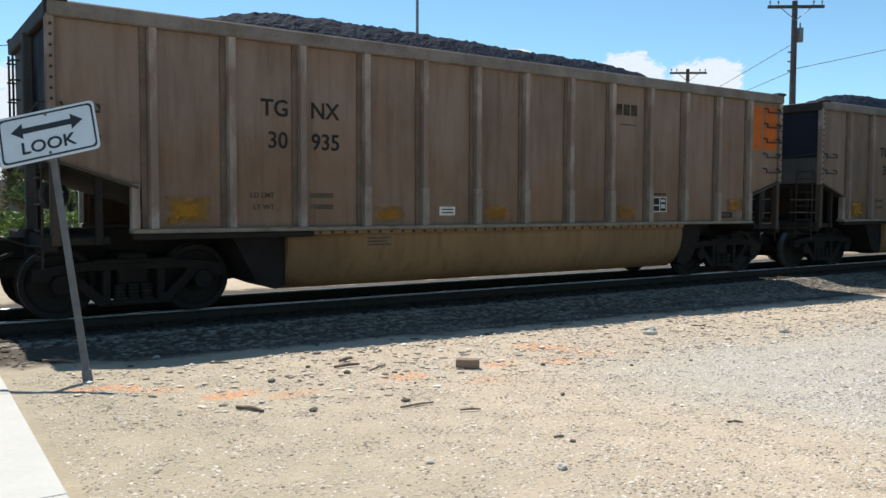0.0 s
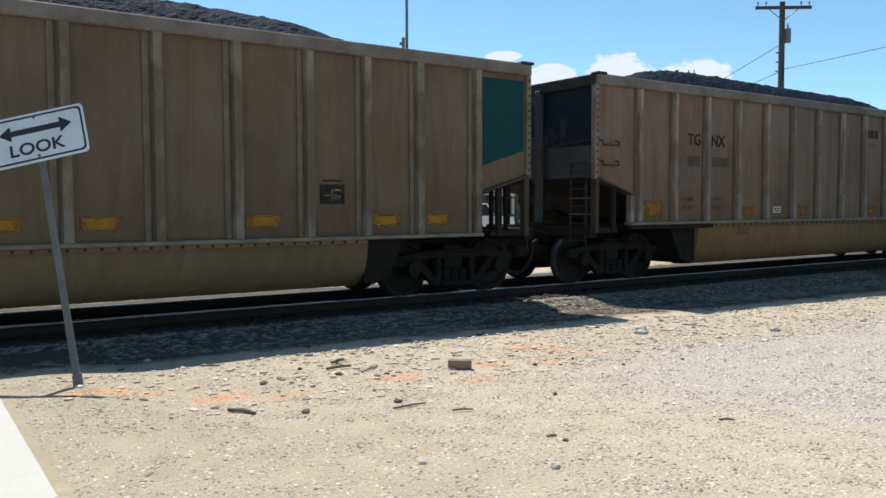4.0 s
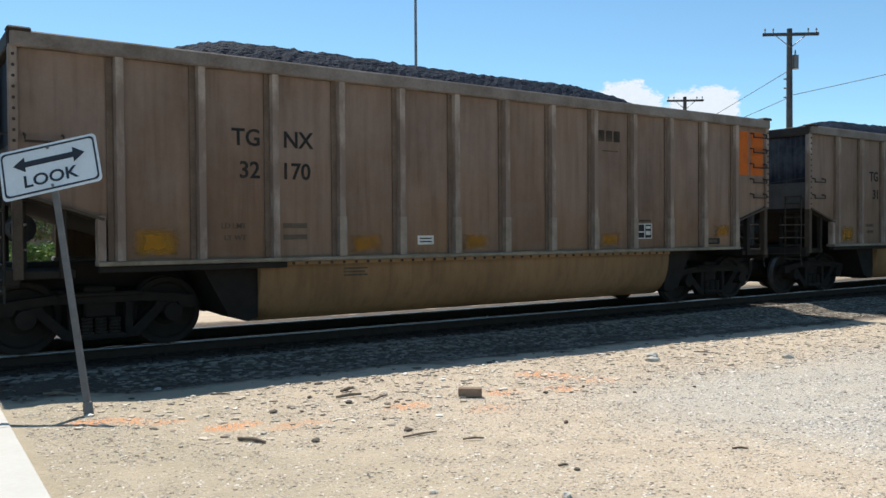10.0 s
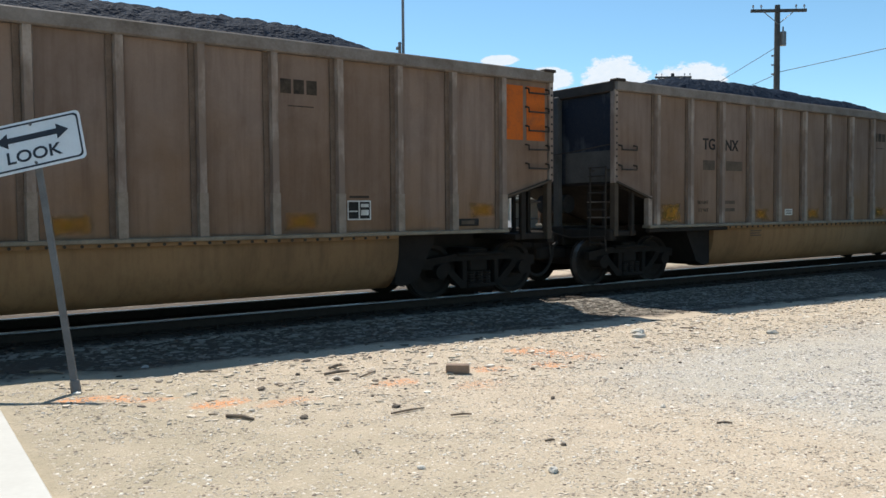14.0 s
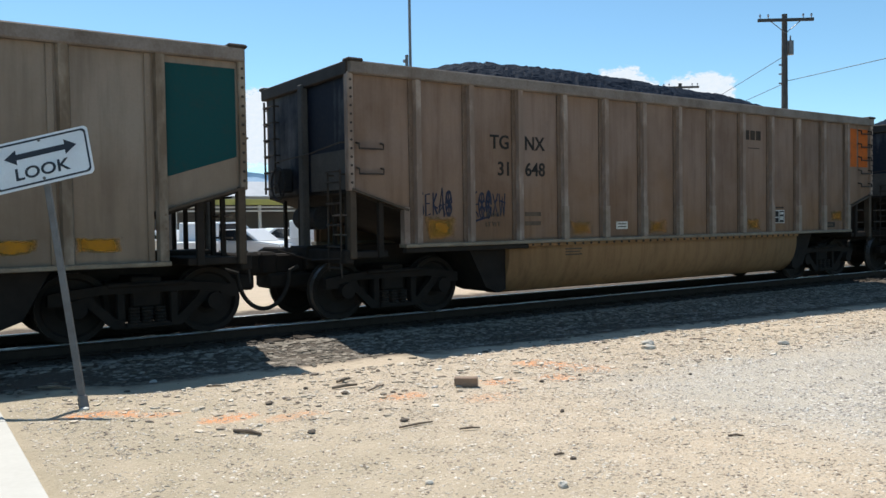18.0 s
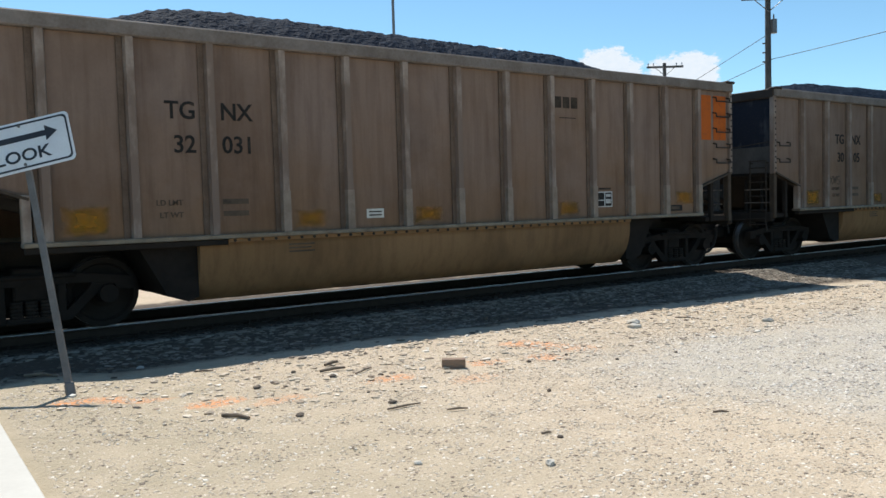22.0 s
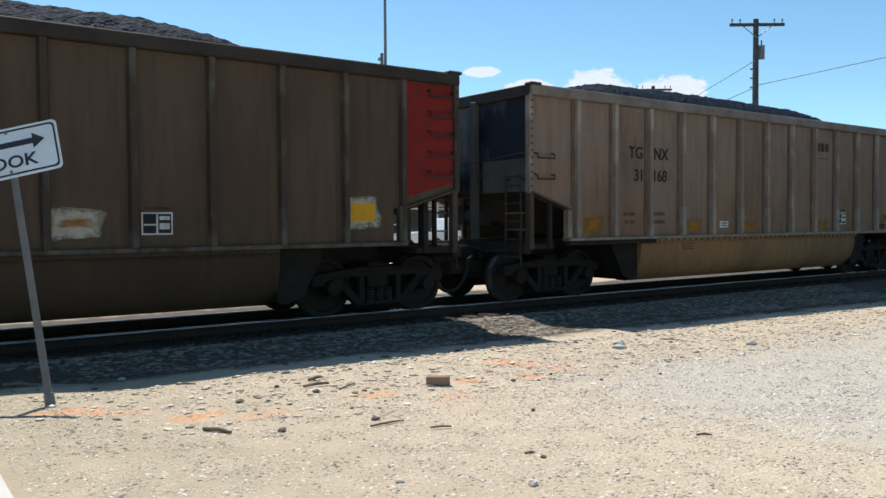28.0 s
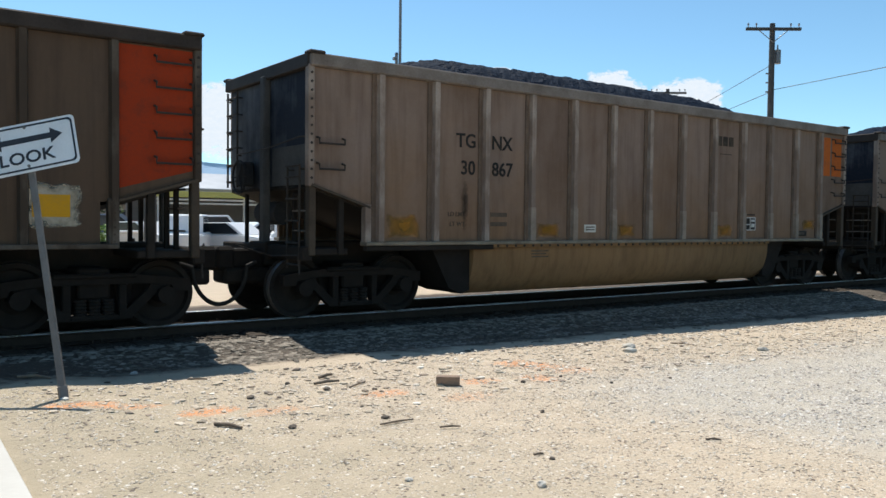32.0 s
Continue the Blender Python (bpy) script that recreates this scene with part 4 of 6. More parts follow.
def mark_car(car, style, marks, number, seed):
    """Lettering, reflectors, placards and logo of one car."""
    rng = random.Random(seed)
    y = -SIDE + 0.058
    seam = RIBS[2]
    worn = marks == "HL PX"
    patched = marks in ("NC UX", "CA IX") and number != "11 274"
    ink = RED_WORN if marks == "HL PX" else OLDBLACK if worn or number == "11 274" else BLACK
    a, b = marks.split()
    high, low, tall = (2.355, 1.915, 0.215) if patched else (2.19, 1.775, 0.235) if style == "silver" else (2.525, 2.085, 0.235)
    rows = [(a, b, high)] + ([(*number.split(), low)] if number else [])
    for s, e, z in rows:
        x0, x1 = (-4.37, -3.84) if patched and a == "NC" else (-4.18, -3.81) if patched else (-4.50, -4.06) if style == "silver" else (-4.20, -3.84)
        if patched:
            wide = 0.54 if a == "NC" else 0.82 if s == "4323" else 0.68 if number == "4323 3" else 0.47
            bm = bmesh.new()
            plate(bm, x0 - wide, x0 + 0.035, z - 0.065, z + 0.265, y)
            part("placard", bm, PLACARD, car, "white patch behind the lettering")
            bm = bmesh.new()
            plate(bm, x1 - 0.05, x1 + (0.53 if a == "NC" else 0.58 if len(e) == 3 else 0.45 if len(e) == 2 else 0.31), z - 0.065, z + 0.265, y)
            part("placard", bm, PLACARD, car, "white patch behind the lettering")
        yy = y - 0.008 if patched else y - 0.004
        text("lettering", s, x0, z, yy, tall, ink, car, "right", 0.95)
        text("lettering", e, x1, z, yy, tall, ink, car, "left", 0.95)
    if not number:
        bm = bmesh.new()
        plate(bm, seam - 0.46, seam - 0.08, 2.10, 2.30, y)
        plate(bm, seam + 0.31, seam + 0.87, 2.10, 2.30, y)
        part("lettering", bm, STENCIL, car)
    if style in ("tan", "silver"):
        for s, z in (("LD LMT", 1.40), ("LT WT", 1.24)):
            text("load_data", s, seam - 0.28, z, y - 0.004, 0.075, STENCIL, car, "right")
        bm = bmesh.new()
        for z in (1.40, 1.24):
            plate(bm, seam + 0.26, seam + 0.62, z, z + 0.07, y)
        part("load_data", bm, STENCIL, car)
        bm = bmesh.new()
        for k in range(3):
            plate(bm, -2.92, -2.52 - 0.05 * (k % 2), 0.80 - 0.05 * k, 0.822 - 0.05 * k, -1.532)
        part("tub_stencil", bm, STENCIL, car)
    if style == "tan":
        bm = bmesh.new()       # owner's mark, drawn as plain slabs
        for k in range(3):
            plate(bm, 2.27 + k * 0.2, 2.43 + k * 0.2, 2.97, 3.17, y)
        plate(bm, 2.38, 2.78, 2.79, 2.805, y)
        part("logo", bm, OLDBLACK, car)
        bm = bmesh.new()
        plate(bm, -1.64, -1.34, 1.14, 1.28, y)
        part("placard", bm, PLACARD, car)
        bm = bmesh.new()
        for k in range(2):
            plate(bm, -1.60, -1.38, 1.175 + 0.05 * k, 1.195 + 0.05 * k, y - 0.005, 0.003)
        part("placard_text", bm, OLDBLACK, car)
    # consolidated stencil
    x, up = (3.6, 0.16) if style == "silver" else (2.48, -0.02) if style in ("gold", "umber", "brown") else (3.5, 0.0)
    bm = bmesh.new()
    plate(bm, x - 0.20, x + 0.20, 1.18 + up, 1.47 + up, y)
    part("stencil_panel", bm, BLACK, car)
    bm = bmesh.new()
    for u0, u1, v0, v1 in ((-0.20, 0.20, 1.45, 1.47), (-0.20, 0.20, 1.18, 1.20), (-0.20, -0.18, 1.20, 1.45), (0.18, 0.20, 1.20, 1.45), (-0.012, 0.012, 1.20, 1.45), (-0.17, -0.02, 1.30, 1.32), (0.03, 0.16, 1.25, 1.33), (0.03, 0.16, 1.37, 1.42)):
        plate(bm, x + u0, x + u1, v0 + up, v1 + up, y - 0.004, 0.003)
    part("stencil_frame", bm, WHITE if style != "silver" else SCRUB, car, "white ruled stencil frame")
    bm = bmesh.new()
    plate(bm, x - 0.16, x + 0.17, 1.505 + up, 1.54 + up, y)
    part("stencil_heading", bm, OLDBLACK, car)
    # reflectors
    bays = {"tan": (0, 3, 5, 8, 11), "silver": (0, 1, 3, 5, 6, 8, 10, 11), "gold": (0, 3, 6, 9, 11), "brown": (0, 3, 7, 11), "umber": (0, 3, 6, 9, 11), "rust": ()}[style]
    if number == "44 445":
        bays = (0, 4, 7, 9, 11)
    for i in bays:
        if style == "silver":
            x0, w, z0, h = BAYS["silver"][i] + 0.24, 0.56, 1.01, 0.19
        elif style == "tan":
            x0, w, z0, h = RIBS[i] + (0.26 if i < 11 else 0.44), 0.62 if i == 0 else 0.58, 1.04 if i < 11 else 1.18, 0.38 if i == 0 else 0.27
        elif style == "gold":
            x0, w, z0, h = RIBS[i] + 0.2, 0.7 if i == 0 else 0.58, 1.36 if i == 0 else 1.13, 0.32 if i == 0 else 0.27
        else:
            x0, w, z0, h = (RIBS[i] + 0.32, 0.47, 1.46, 0.26) if i == 0 else (RIBS[i] + 0.26, 0.42, 1.32, 0.27) if i == 11 else (RIBS[i] + 0.26, 0.46, 1.25, 0.13)
        if style in ("brown", "umber"):
            bm = bmesh.new()
            ring = []
            for k in range(18):
                q = k * math.tau / 18
                ring.append((x0 + w / 2 + (w / 2 + 0.17) * (0.85 + 0.2 * rng.random()) * math.copysign(abs(math.cos(q)) ** 0.4, math.cos(q)),
                             z0 + h / 2 + (h / 2 + 0.14) * (0.85 + 0.25 * rng.random()) * math.copysign(abs(math.sin(q)) ** 0.4, math.sin(q))))
            prism(bm, ring, "y", y - 0.003, y)
            part("scrubbed_patch", bm, SCRUB if style == "umber" and i < 9 else SCRUB_PALE, car)
        bm = bmesh.new()
        plate(bm, x0, x0 + w, z0, z0 + h, y - 0.004)
        part("reflector", bm, YELLOW2 if style == "silver" or number == "11 763" and i == 0 else YELLOW_CLEAN if style in ("brown", "umber") and i in (0, 11) else FADED_ORANGE if number == "11 754" else YELLOW3 if i == 0 else YELLOW, car)
    if marks == "HL PX":
        bm = bmesh.new()
        plate(bm, 5.86, 5.99, 1.2, 2.08, y)
        part("reflector", bm, YELLOW, car)
        bm = bmesh.new()
        plate(bm, -5.75, -5.5, 1.62, 1.74, y)
        plate(bm, 5.36, 5.60, 1.34, 1.40, y)
        part("placard", bm, PLACARD, car)
    if number == "44 445":
        bm = bmesh.new()
        for x in (-1.9, 0.35, 2.6):
            plate(bm, x, x + 0.4, 0.70, 0.80, -1.532)
        part("tub_stencil", bm, SCRUB, car)
    if marks == "CA IX":
        bm = bmesh.new()
        box(bm, LEAD - 7.309, LEAD - 7.30, -1.40, -0.85, 3.20, 3.46)
        part("placard", bm, PLACARD, car)
        bm = bmesh.new()
        plate(bm, -7.05, -6.72, 3.33, 3.46, y)
        part("placard", bm, PLACARD, car)
    smear = {"11 274": (-4.32, 1.75, 2.66, 0.10), "11 754": (-4.50, 2.2, 2.68, 0.09), "42 726": (-4.60, 1.52, 2.22, 0.08), "42 807": (-4.6, 1.55, 2.1, 0.07), "30 867": (-4.40, 1.25, 1.95, 0.045), "31 130": (-4.4, 1.5, 2.0, 0.05)}.get(number)
    if smear:
        x, z0, z1, w = smear
        bm = bmesh.new()
        plate(bm, x - w * 2.2, x + w * 1.7, z0 - 0.12, z1 + 0.12, y - 0.010, 0.002)
        part("oil_stain", bm, SPRAY_MIST if number == "30 867" else OIL_RUN, car, "dark oily smear run down the side")
    if style in ("gold", "brown", "umber", "rust"):
        bm = bmesh.new()
        prism(bm, [(-6.32, 1.54), (-7.26, 1.82), (-7.26, 2.14), (-6.32, 1.80)], "y", y - 0.003, y - 0.001)
        part("soot_smear", bm, SOOT, car, "black coal dust rubbed over the foot of the bay")
    # builder's plate by the trailing corner: dark board with a pale middle
    if style == "tan":
        bm = bmesh.new()
        box(bm, 5.29, 5.75, y - 0.014, y, 1.055, 1.175, 0.01)
        holder = part("builders_plate", bm, BLACK, car)
        bm = bmesh.new()
        box(bm, 5.39, 5.65, y - 0.018, y - 0.012, 1.085, 1.145)
        part("plate_face", bm, STENCIL, holder)
    if marks == "NC UX" and number in ("11 763", "11 754"):
        text("lettering", "ROTARY END", 6.80, 3.13, y - 0.008, 0.085, WHITE, car, "centre", 0.72)


def stroke(bm, pts, thick, y):
    """A sprayed line through the points, with a little depth, as one ribbon."""
    left, right = [], []
    for k, (x, z) in enumerate(pts):
        ax, az = pts[max(k - 1, 0)]
        bx, bz = pts[min(k + 1, len(pts) - 1)]
        n = Vector((az - bz, bx - ax)).normalized() * thick
        left.append((x + n.x, z + n.y))
        right.append((x - n.x, z - n.y))
    rows = [[bm.verts.new((p[0], yy, p[1])) for p in side] for side in (left, right) for yy in (y - 0.004, y)]
    m = len(pts)
    for a, b in ((0, 2), (2, 3), (3, 1), (1, 0)):
        for k in range(m - 1):
            bm.faces.new((rows[a][k], rows[a][k + 1], rows[b][k + 1], rows[b][k]))


def arc(cx, cz, rx, rz, a0, a1, n=12):
    return [(cx + rx * math.cos(radians(a0 + (a1 - a0) * k / n)), cz + rz * math.sin(radians(a0 + (a1 - a0) * k / n))) for k in range(n + 1)]


def letter_strokes(kind):
    """Strokes of tag letters in a unit box, some with spokes across them."""
    spokes = [[(0, 0.55), (0.0, -0.5)], [(-0.42, -0.3), (0.42, 0.32)], [(-0.42, 0.3), (0.42, -0.32)]]
    return [
        [[(-0.5, -0.45), (0.05, 0.75), (0.42, -0.6)], [(-0.62, -0.12), (0.5, -0.02)], [(-0.55, -0.4), (0.3, -0.05)], [(0.08, 0.7), (0.16, -0.2), (0.5, -0.5)]],
        [arc(0.02, 0.26, 0.4, 0.3, 40, 250, 9) + arc(0.02, -0.24, 0.45, 0.3, 100, -140, 9), arc(0, 0, 0.5, 0.6, 0, 345)] + spokes,
        [[(0, -0.3), (0.0, 0.5)], [(-0.42, 0.62), (0.0, 0.42), (0.4, 0.6)], [(-0.55, 0.02), (0.55, 0.02)], arc(0, -0.75, 0.62, 0.42, 20, 160)],
        [arc(0, 0, 0.5, 0.58, 50, 350), [(0.3, 0.55), (0.45, 0.1)]] + spokes,
        [arc(0, 0, 0.44, 0.62, 0, 350), arc(0, 0, 0.36, 0.5, 0, 350)] + spokes,
        [[(-0.45, 0.5), (0.4, -0.55)], [(0.42, 0.5), (-0.45, -0.5)], [(-0.3, 0.1), (0.35, 0.2)]],
        [[(-0.5, 0.5), (-0.3, -0.5), (0.0, 0.3), (0.28, -0.5), (0.5, 0.5)], [(-0.2, -0.35), (-0.02, 0.4), (0.2, -0.4)], [(-0.55, 0.2), (0.5, 0.1)]],
        [arc(0.0, 0.28, 0.4, 0.28, 30, 260, 9) + arc(0.0, -0.26, 0.42, 0.3, 90, -150, 9), [(-0.4, 0.4), (0.35, 0.5)]],
        [[(0.35, 0.5), (-0.35, 0.45), (-0.38, -0.5), (0.4, -0.48)], [(-0.35, 0.0), (0.25, 0.04)]],
        [[(-0.3, 0.5), (-0.32, -0.5)], [(0.32, 0.5), (-0.28, 0.0), (0.38, -0.5)], [(-0.4, -0.1), (0.4, -0.2)]],
    ][kind % 10]


def drawn(car, lines, thick, material, y, label):
    """Sprayed lines at their own places on the side, as one tag."""
    bm = bmesh.new()
    for n, line in enumerate(lines):
        stroke(bm, line, thick, y - 0.0006 * n)
    part("graffiti", bm, material, car, label)


def scrawl(car, x0, z0, width, height, count, seed, material, y, label, thick=0.018, angular=None):
    """A spray-painted tag that cannot be read: letters side by side, or one running hand."""
    rng = random.Random(seed)
    bm = bmesh.new()
    if angular is not None:
        for i in range(count):
            w = width / count * 0.85
            cx, cz = x0 + width * (i + 0.5) / count, z0 + height * (0.5 + 0.06 * (rng.random() - 0.5))
            for n, line in enumerate(letter_strokes(angular + i)):
                pts = [(cx + px * w + (rng.random() - 0.5) * w * 0.06, cz + pz * height + (rng.random() - 0.5) * height * 0.06) for px, pz in line]
                stroke(bm, pts, thick * (0.8 + 0.4 * rng.random()), y - 0.001 * n)
    else:
        pts, x = [], x0
        step = width / count
        for i in range(count):
            tall = rng.choice((0.4, 0.5, 0.5, 0.65, 1.0))
            w, form = step * (0.7 + 0.6 * rng.random()), rng.randint(0, 2)
            base = z0 + height * 0.06 * rng.random()
            if form == 0:
                pts += [(x + w * (0.5 + 0.42 * math.sin(a)), base + height * tall * 0.5 * (1 - math.cos(a))) for a in [k * math.tau / 9 for k in range(10)]]
            elif form == 1:
                pts += [(x, base), (x + w * 0.15, base + height * tall), (x + w * 0.35, base + height * tall * 0.5), (x + w * 0.55, base + height * tall * 0.9), (x + w * 0.7, base)]
            else:
                pts += [(x, base + height * 0.1), (x + w * 0.5, base + height * tall), (x + w * 0.2, base + height * tall * 0.6), (x + w * 0.45, base), (x + w * 0.8, base + height * 0.15)]
            x += step
        stroke(bm, pts, thick, y)
    part("graffiti", bm, material, car, label)


# ---- ground, track ----
def knoll(x, y):
    """The soil is banked a little against the end of the walk."""
    u, v = min(1, max(0, (2.3 - x) / 1.2)), min(1, max(0, (y - 5.6) / 1.2))
    return 0.075 * u * u * (3 - 2 * u) * v if 0.4 < x and y < 10.2 else 0.0


def ripple(x, y):
    """Small unevenness of the yard."""
    if not (-6 <= x <= 30 and 1.0 <= y <= 9.6):
        return 0.0
    fade = min(1, (x + 6) / 3, (30 - x) / 3, (y - 1) / 1.0)
    z = fade * (0.018 * noise.noise((x * 0.9, y * 0.9, 0.3)) + 0.006 * noise.noise((x * 3.1, y * 3.1, 4.0)))
    return min(z, 0.0) if x < 1.3 else z


def ground_height(y, x=0.0):
    """A yard that falls gently towards +x, and a shallow track bed."""
    yard = -0.0135 * min(14.0, max(0.0, x - 3.8))
    if y < 8.5:
        return yard
    if y < 9.3:
        return yard + (min(-0.15, yard) - yard) * (y - 8.5) / 0.8
    if y < 9.8:
        return min(-0.15, yard)
    if y < 10.4:
        low = min(-0.15, yard)
        return low + (-0.04 - low) * (y - 9.8) / 0.6
    if y < 10.9:
        return -0.04 - 0.05 * (y - 10.4) / 0.5
    if y < 14.2:
        return -0.09
    return min(0.0, -0.09 + 0.09 * (y - 14.2))


def make_ground():
    near_x = np.arange(-6, 30.01, 0.25)
    xs = np.concatenate(([-4000, -1500, -500, -150, -60, -25, -12], near_x, [36, 50, 80, 150, 400, 1200, 4000]))
    near_y = np.arange(1.0, 16.01, 0.25)
    ys = np.concatenate(([-4000, -1200, -300, -80, -25, -8, -2], near_y, [18, 22, 30, 45, 80, 150, 400, 1200, 4500]))
    verts = []
    for x in xs:
        for y in ys:
            z = ground_height(y, x)
            z += knoll(x, y) + ripple(x, y)
            verts.append((x, y, z))
    n = len(ys)
    faces = [(i * n + j, (i + 1) * n + j, (i + 1) * n + j + 1, i * n + j + 1) for i in range(len(xs) - 1) for j in range(n - 1)]
    me = bpy.data.meshes.new("ground")
    me.from_pydata(verts, [], faces)
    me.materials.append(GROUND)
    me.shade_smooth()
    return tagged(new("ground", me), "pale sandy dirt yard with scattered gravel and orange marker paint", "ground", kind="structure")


make_ground()


def scatter(name, count, place, sizes, material, label, category, seed, flat=0.35, fine=False):
    """Loose stones as real lumps, each a squashed eight-faced or twenty-faced grain, in one mesh."""
    rng = np.random.RandomState(seed)
    bm = bmesh.new()
    if fine:
        bmesh.ops.create_cone(bm, cap_ends=True, segments=5, radius1=1.0, radius2=0.55, depth=1.1)
        bmesh.ops.triangulate(bm, faces=bm.faces)
    else:
        bmesh.ops.create_icosphere(bm, subdivisions=1, radius=1)
    base = np.array([v.co[:] for v in bm.verts])
    tri = np.array([[v.index for v in f.verts] for f in bm.faces])
    bm.free()
    nv = len(base)
    pts = place(rng, count)
    count = len(pts)
    size = sizes[0] + (sizes[1] - sizes[0]) * rng.rand(count) ** 2.6
    verts = np.empty((count, nv, 3))
    jit = 1 + (rng.rand(count, nv, 1) - 0.5) * 0.55
    form = np.stack([0.7 + rng.rand(count) * 0.7, 0.6 + rng.rand(count) * 0.5, flat * (1 + rng.rand(count))], -1)
    local = base[None] * jit * form[:, None] * size[:, None, None]
    a = rng.rand(count) * math.tau
    c, s = np.cos(a)[:, None], np.sin(a)[:, None]
    verts[..., 0] = local[..., 0] * c - local[..., 1] * s + pts[:, 0:1]
    verts[..., 1] = local[..., 0] * s + local[..., 1] * c + pts[:, 1:2]
    verts[..., 2] = local[..., 2] + pts[:, 2:3] + size[:, None] * (0.55 * flat if fine else 0.18)
    faces = (tri[None] + (np.arange(count) * nv)[:, None, None]).reshape(-1, 3)
    me = bpy.data.meshes.new(name)
    me.from_pydata(verts.reshape(-1, 3).tolist(), [], faces.tolist())
    me.materials.append(material)
    return tagged(new(name, me), label, category, kind="stuff")


def in_yard(rng, n):
    d = 2.6 + rng.rand(n) ** 0.75 * 9.5
    a = np.radians(5 + rng.rand(n) * 62)
    p = np.stack([d * np.sin(a), d * np.cos(a)], -1)
    far = np.stack([3.0 + 12 * rng.rand(n // 3), 2.0 + 5.2 * rng.rand(n // 3)], -1)
    p = np.concatenate([p, far])
    keep = (p[:, 0] > 0.86) & (p[:, 1] < 7.98) & (p[:, 1] > 1.5)
    p = p[keep]
    return np.column_stack([p, [ground_height(y, x) + knoll(x, y) + ripple(x, y) for x, y in p]])


def on_bed(rng, n):
    x, y = -2 + rng.rand(n) * 24, 8.75 + rng.rand(n) ** 0.8 * 5.2
    edge = 10.7 + 0.1 * np.sin(x * 1.3) + rng.rand(n) * 0.3
    keep = (y > edge) & ~((y > 11.3) & (y < 11.62)) & ~((y > 12.8) & (y < 13.12)) & ~((x < 0.85) & (y < 10.1))
    return np.column_stack([x[keep], y[keep], [ground_height(v, u) + knoll(u, v) + ripple(u, v) for u, v in zip(x[keep], y[keep])]])


def shoulder(rng, n):
    x, y = 0.95 + rng.rand(n) * 21, 7.7 + rng.rand(n) * 2.4
    keep = rng.rand(n) < np.clip((y - 8.3 + 0.2 * np.sin(x * 1.9)) / 0.5, 0.05, 1)
    return np.column_stack([x[keep], y[keep], [ground_height(v, u) + knoll(u, v) + ripple(u, v) for u, v in zip(x[keep], y[keep])]])


scatter("gravel", 105000, in_yard, (0.0035, 0.018), PEBBLE, "fine pale and brown gravel over the yard", "gravel", 3, 0.19, True)


def in_sweep(rng, n):
    """Coarser stones gathered in clumps over the grey tongue of the yard."""
    x, y = 4.2 + rng.rand(n) * 9.0, 2.6 + rng.rand(n) * 4.2
    dense = np.array([noise.noise((u * 0.7, v * 0.9, 9.0)) + 0.5 * noise.noise((u * 2.3, v * 2.3, 2.0)) for u, v in zip(x, y)])
    keep = rng.rand(n) < np.clip(0.45 + 1.3 * dense, 0.05, 1.0) * np.clip((x - 4.2) / 1.6, 0, 1)
    x, y = x[keep], y[keep]
    return np.column_stack([x, y, [ground_height(v, u) + knoll(u, v) + ripple(u, v) for u, v in zip(x, y)]])


scatter("coarse_gravel", 26000, in_sweep, (0.006, 0.024), PEBBLE, "coarser grey gravel spread over the yard", "gravel", 21, 0.22, True)
scatter("ballast", 13000, on_bed, (0.022, 0.058), BALLAST, "dark crushed ballast along the track", "ballast", 5)


def on_slope(rng, n):
    x, y = 0.95 + rng.rand(n) * 19, 8.75 + rng.rand(n) ** 0.85 * 2.3
    return np.column_stack([x, y, [ground_height(v, u) for u, v in zip(x, y)]])


scatter("ballast_shoulder", 15500, on_slope, (0.026, 0.07), SHOULDER, "loose grey ballast stones down the shoulder of the track", "ballast", 15, 0.1, True)


def strewn(rng, n):
    x, y = 1.2 + rng.rand(n) ** 0.8 * 15, 7.98 - 2.2 * rng.rand(n) ** 1.4
    return np.column_stack([x, y, [ground_height(v, u) + knoll(u, v) + ripple(u, v) for u, v in zip(x, y)]])


scatter("pebbles", 4200, strewn, (0.010, 0.042), PEBBLE, "pale and brown pebbles strewn below the ballast", "gravel", 9, 0.22)
scatter("rubble", 6000, shoulder, (0.012, 0.055), RUBBLE, "mixed grey rubble along the foot of the ballast", "gravel", 7, 0.15)

# concrete walk on which the camera stands
walkway = thing("pavement", Matrix.Translation((-0.199, 0, 0)) @ Matrix.Rotation(radians(-1.23), 4, "Z"), "pale concrete walk with joints, ending short of the track", "pavement", kind="structure")
for i in range(7):
    bm = bmesh.new()
    y1 = 9.95 - i * 2.7
    box(bm, -1.0, 0.84, y1 - 2.692, y1, -0.12, 0.08, 0.006)
    part("slab", bm, CONCRETE, walkway)

track = thing("railway_track", Matrix.Identity(4), "two polished rails on dark timber ties in ballast", "railway track", kind="structure")
for y in (11.46, 12.94):
    bm = bmesh.new()
    prism(bm, [(y - 0.075, -0.07), (y + 0.075, -0.07), (y + 0.075, -0.058), (y + 0.012, -0.035), (y + 0.010, 0.055), (y + 0.036, 0.065), (y + 0.036, 0.092), (y - 0.036, 0.092), (y - 0.036, 0.065), (y - 0.010, 0.055), (y - 0.012, -0.035), (y - 0.075, -0.058)], "x", -300, 500)
    rail = part("rail", bm, RAIL_SIDE, track, "rusty rail with a polished head")
    bm = bmesh.new()
    prism(bm, [(y - 0.037, 0.084), (y + 0.037, 0.084), (y + 0.034, 0.094), (y + 0.024, 0.1), (y - 0.024, 0.1), (y - 0.034, 0.094)], "x", -300, 500)
    part("rail_head", bm, RAIL_TOP, rail)
bm = bmesh.new()
box(bm, -0.115, 0.115, 10.95, 13.45, -0.20, -0.065, 0.012)
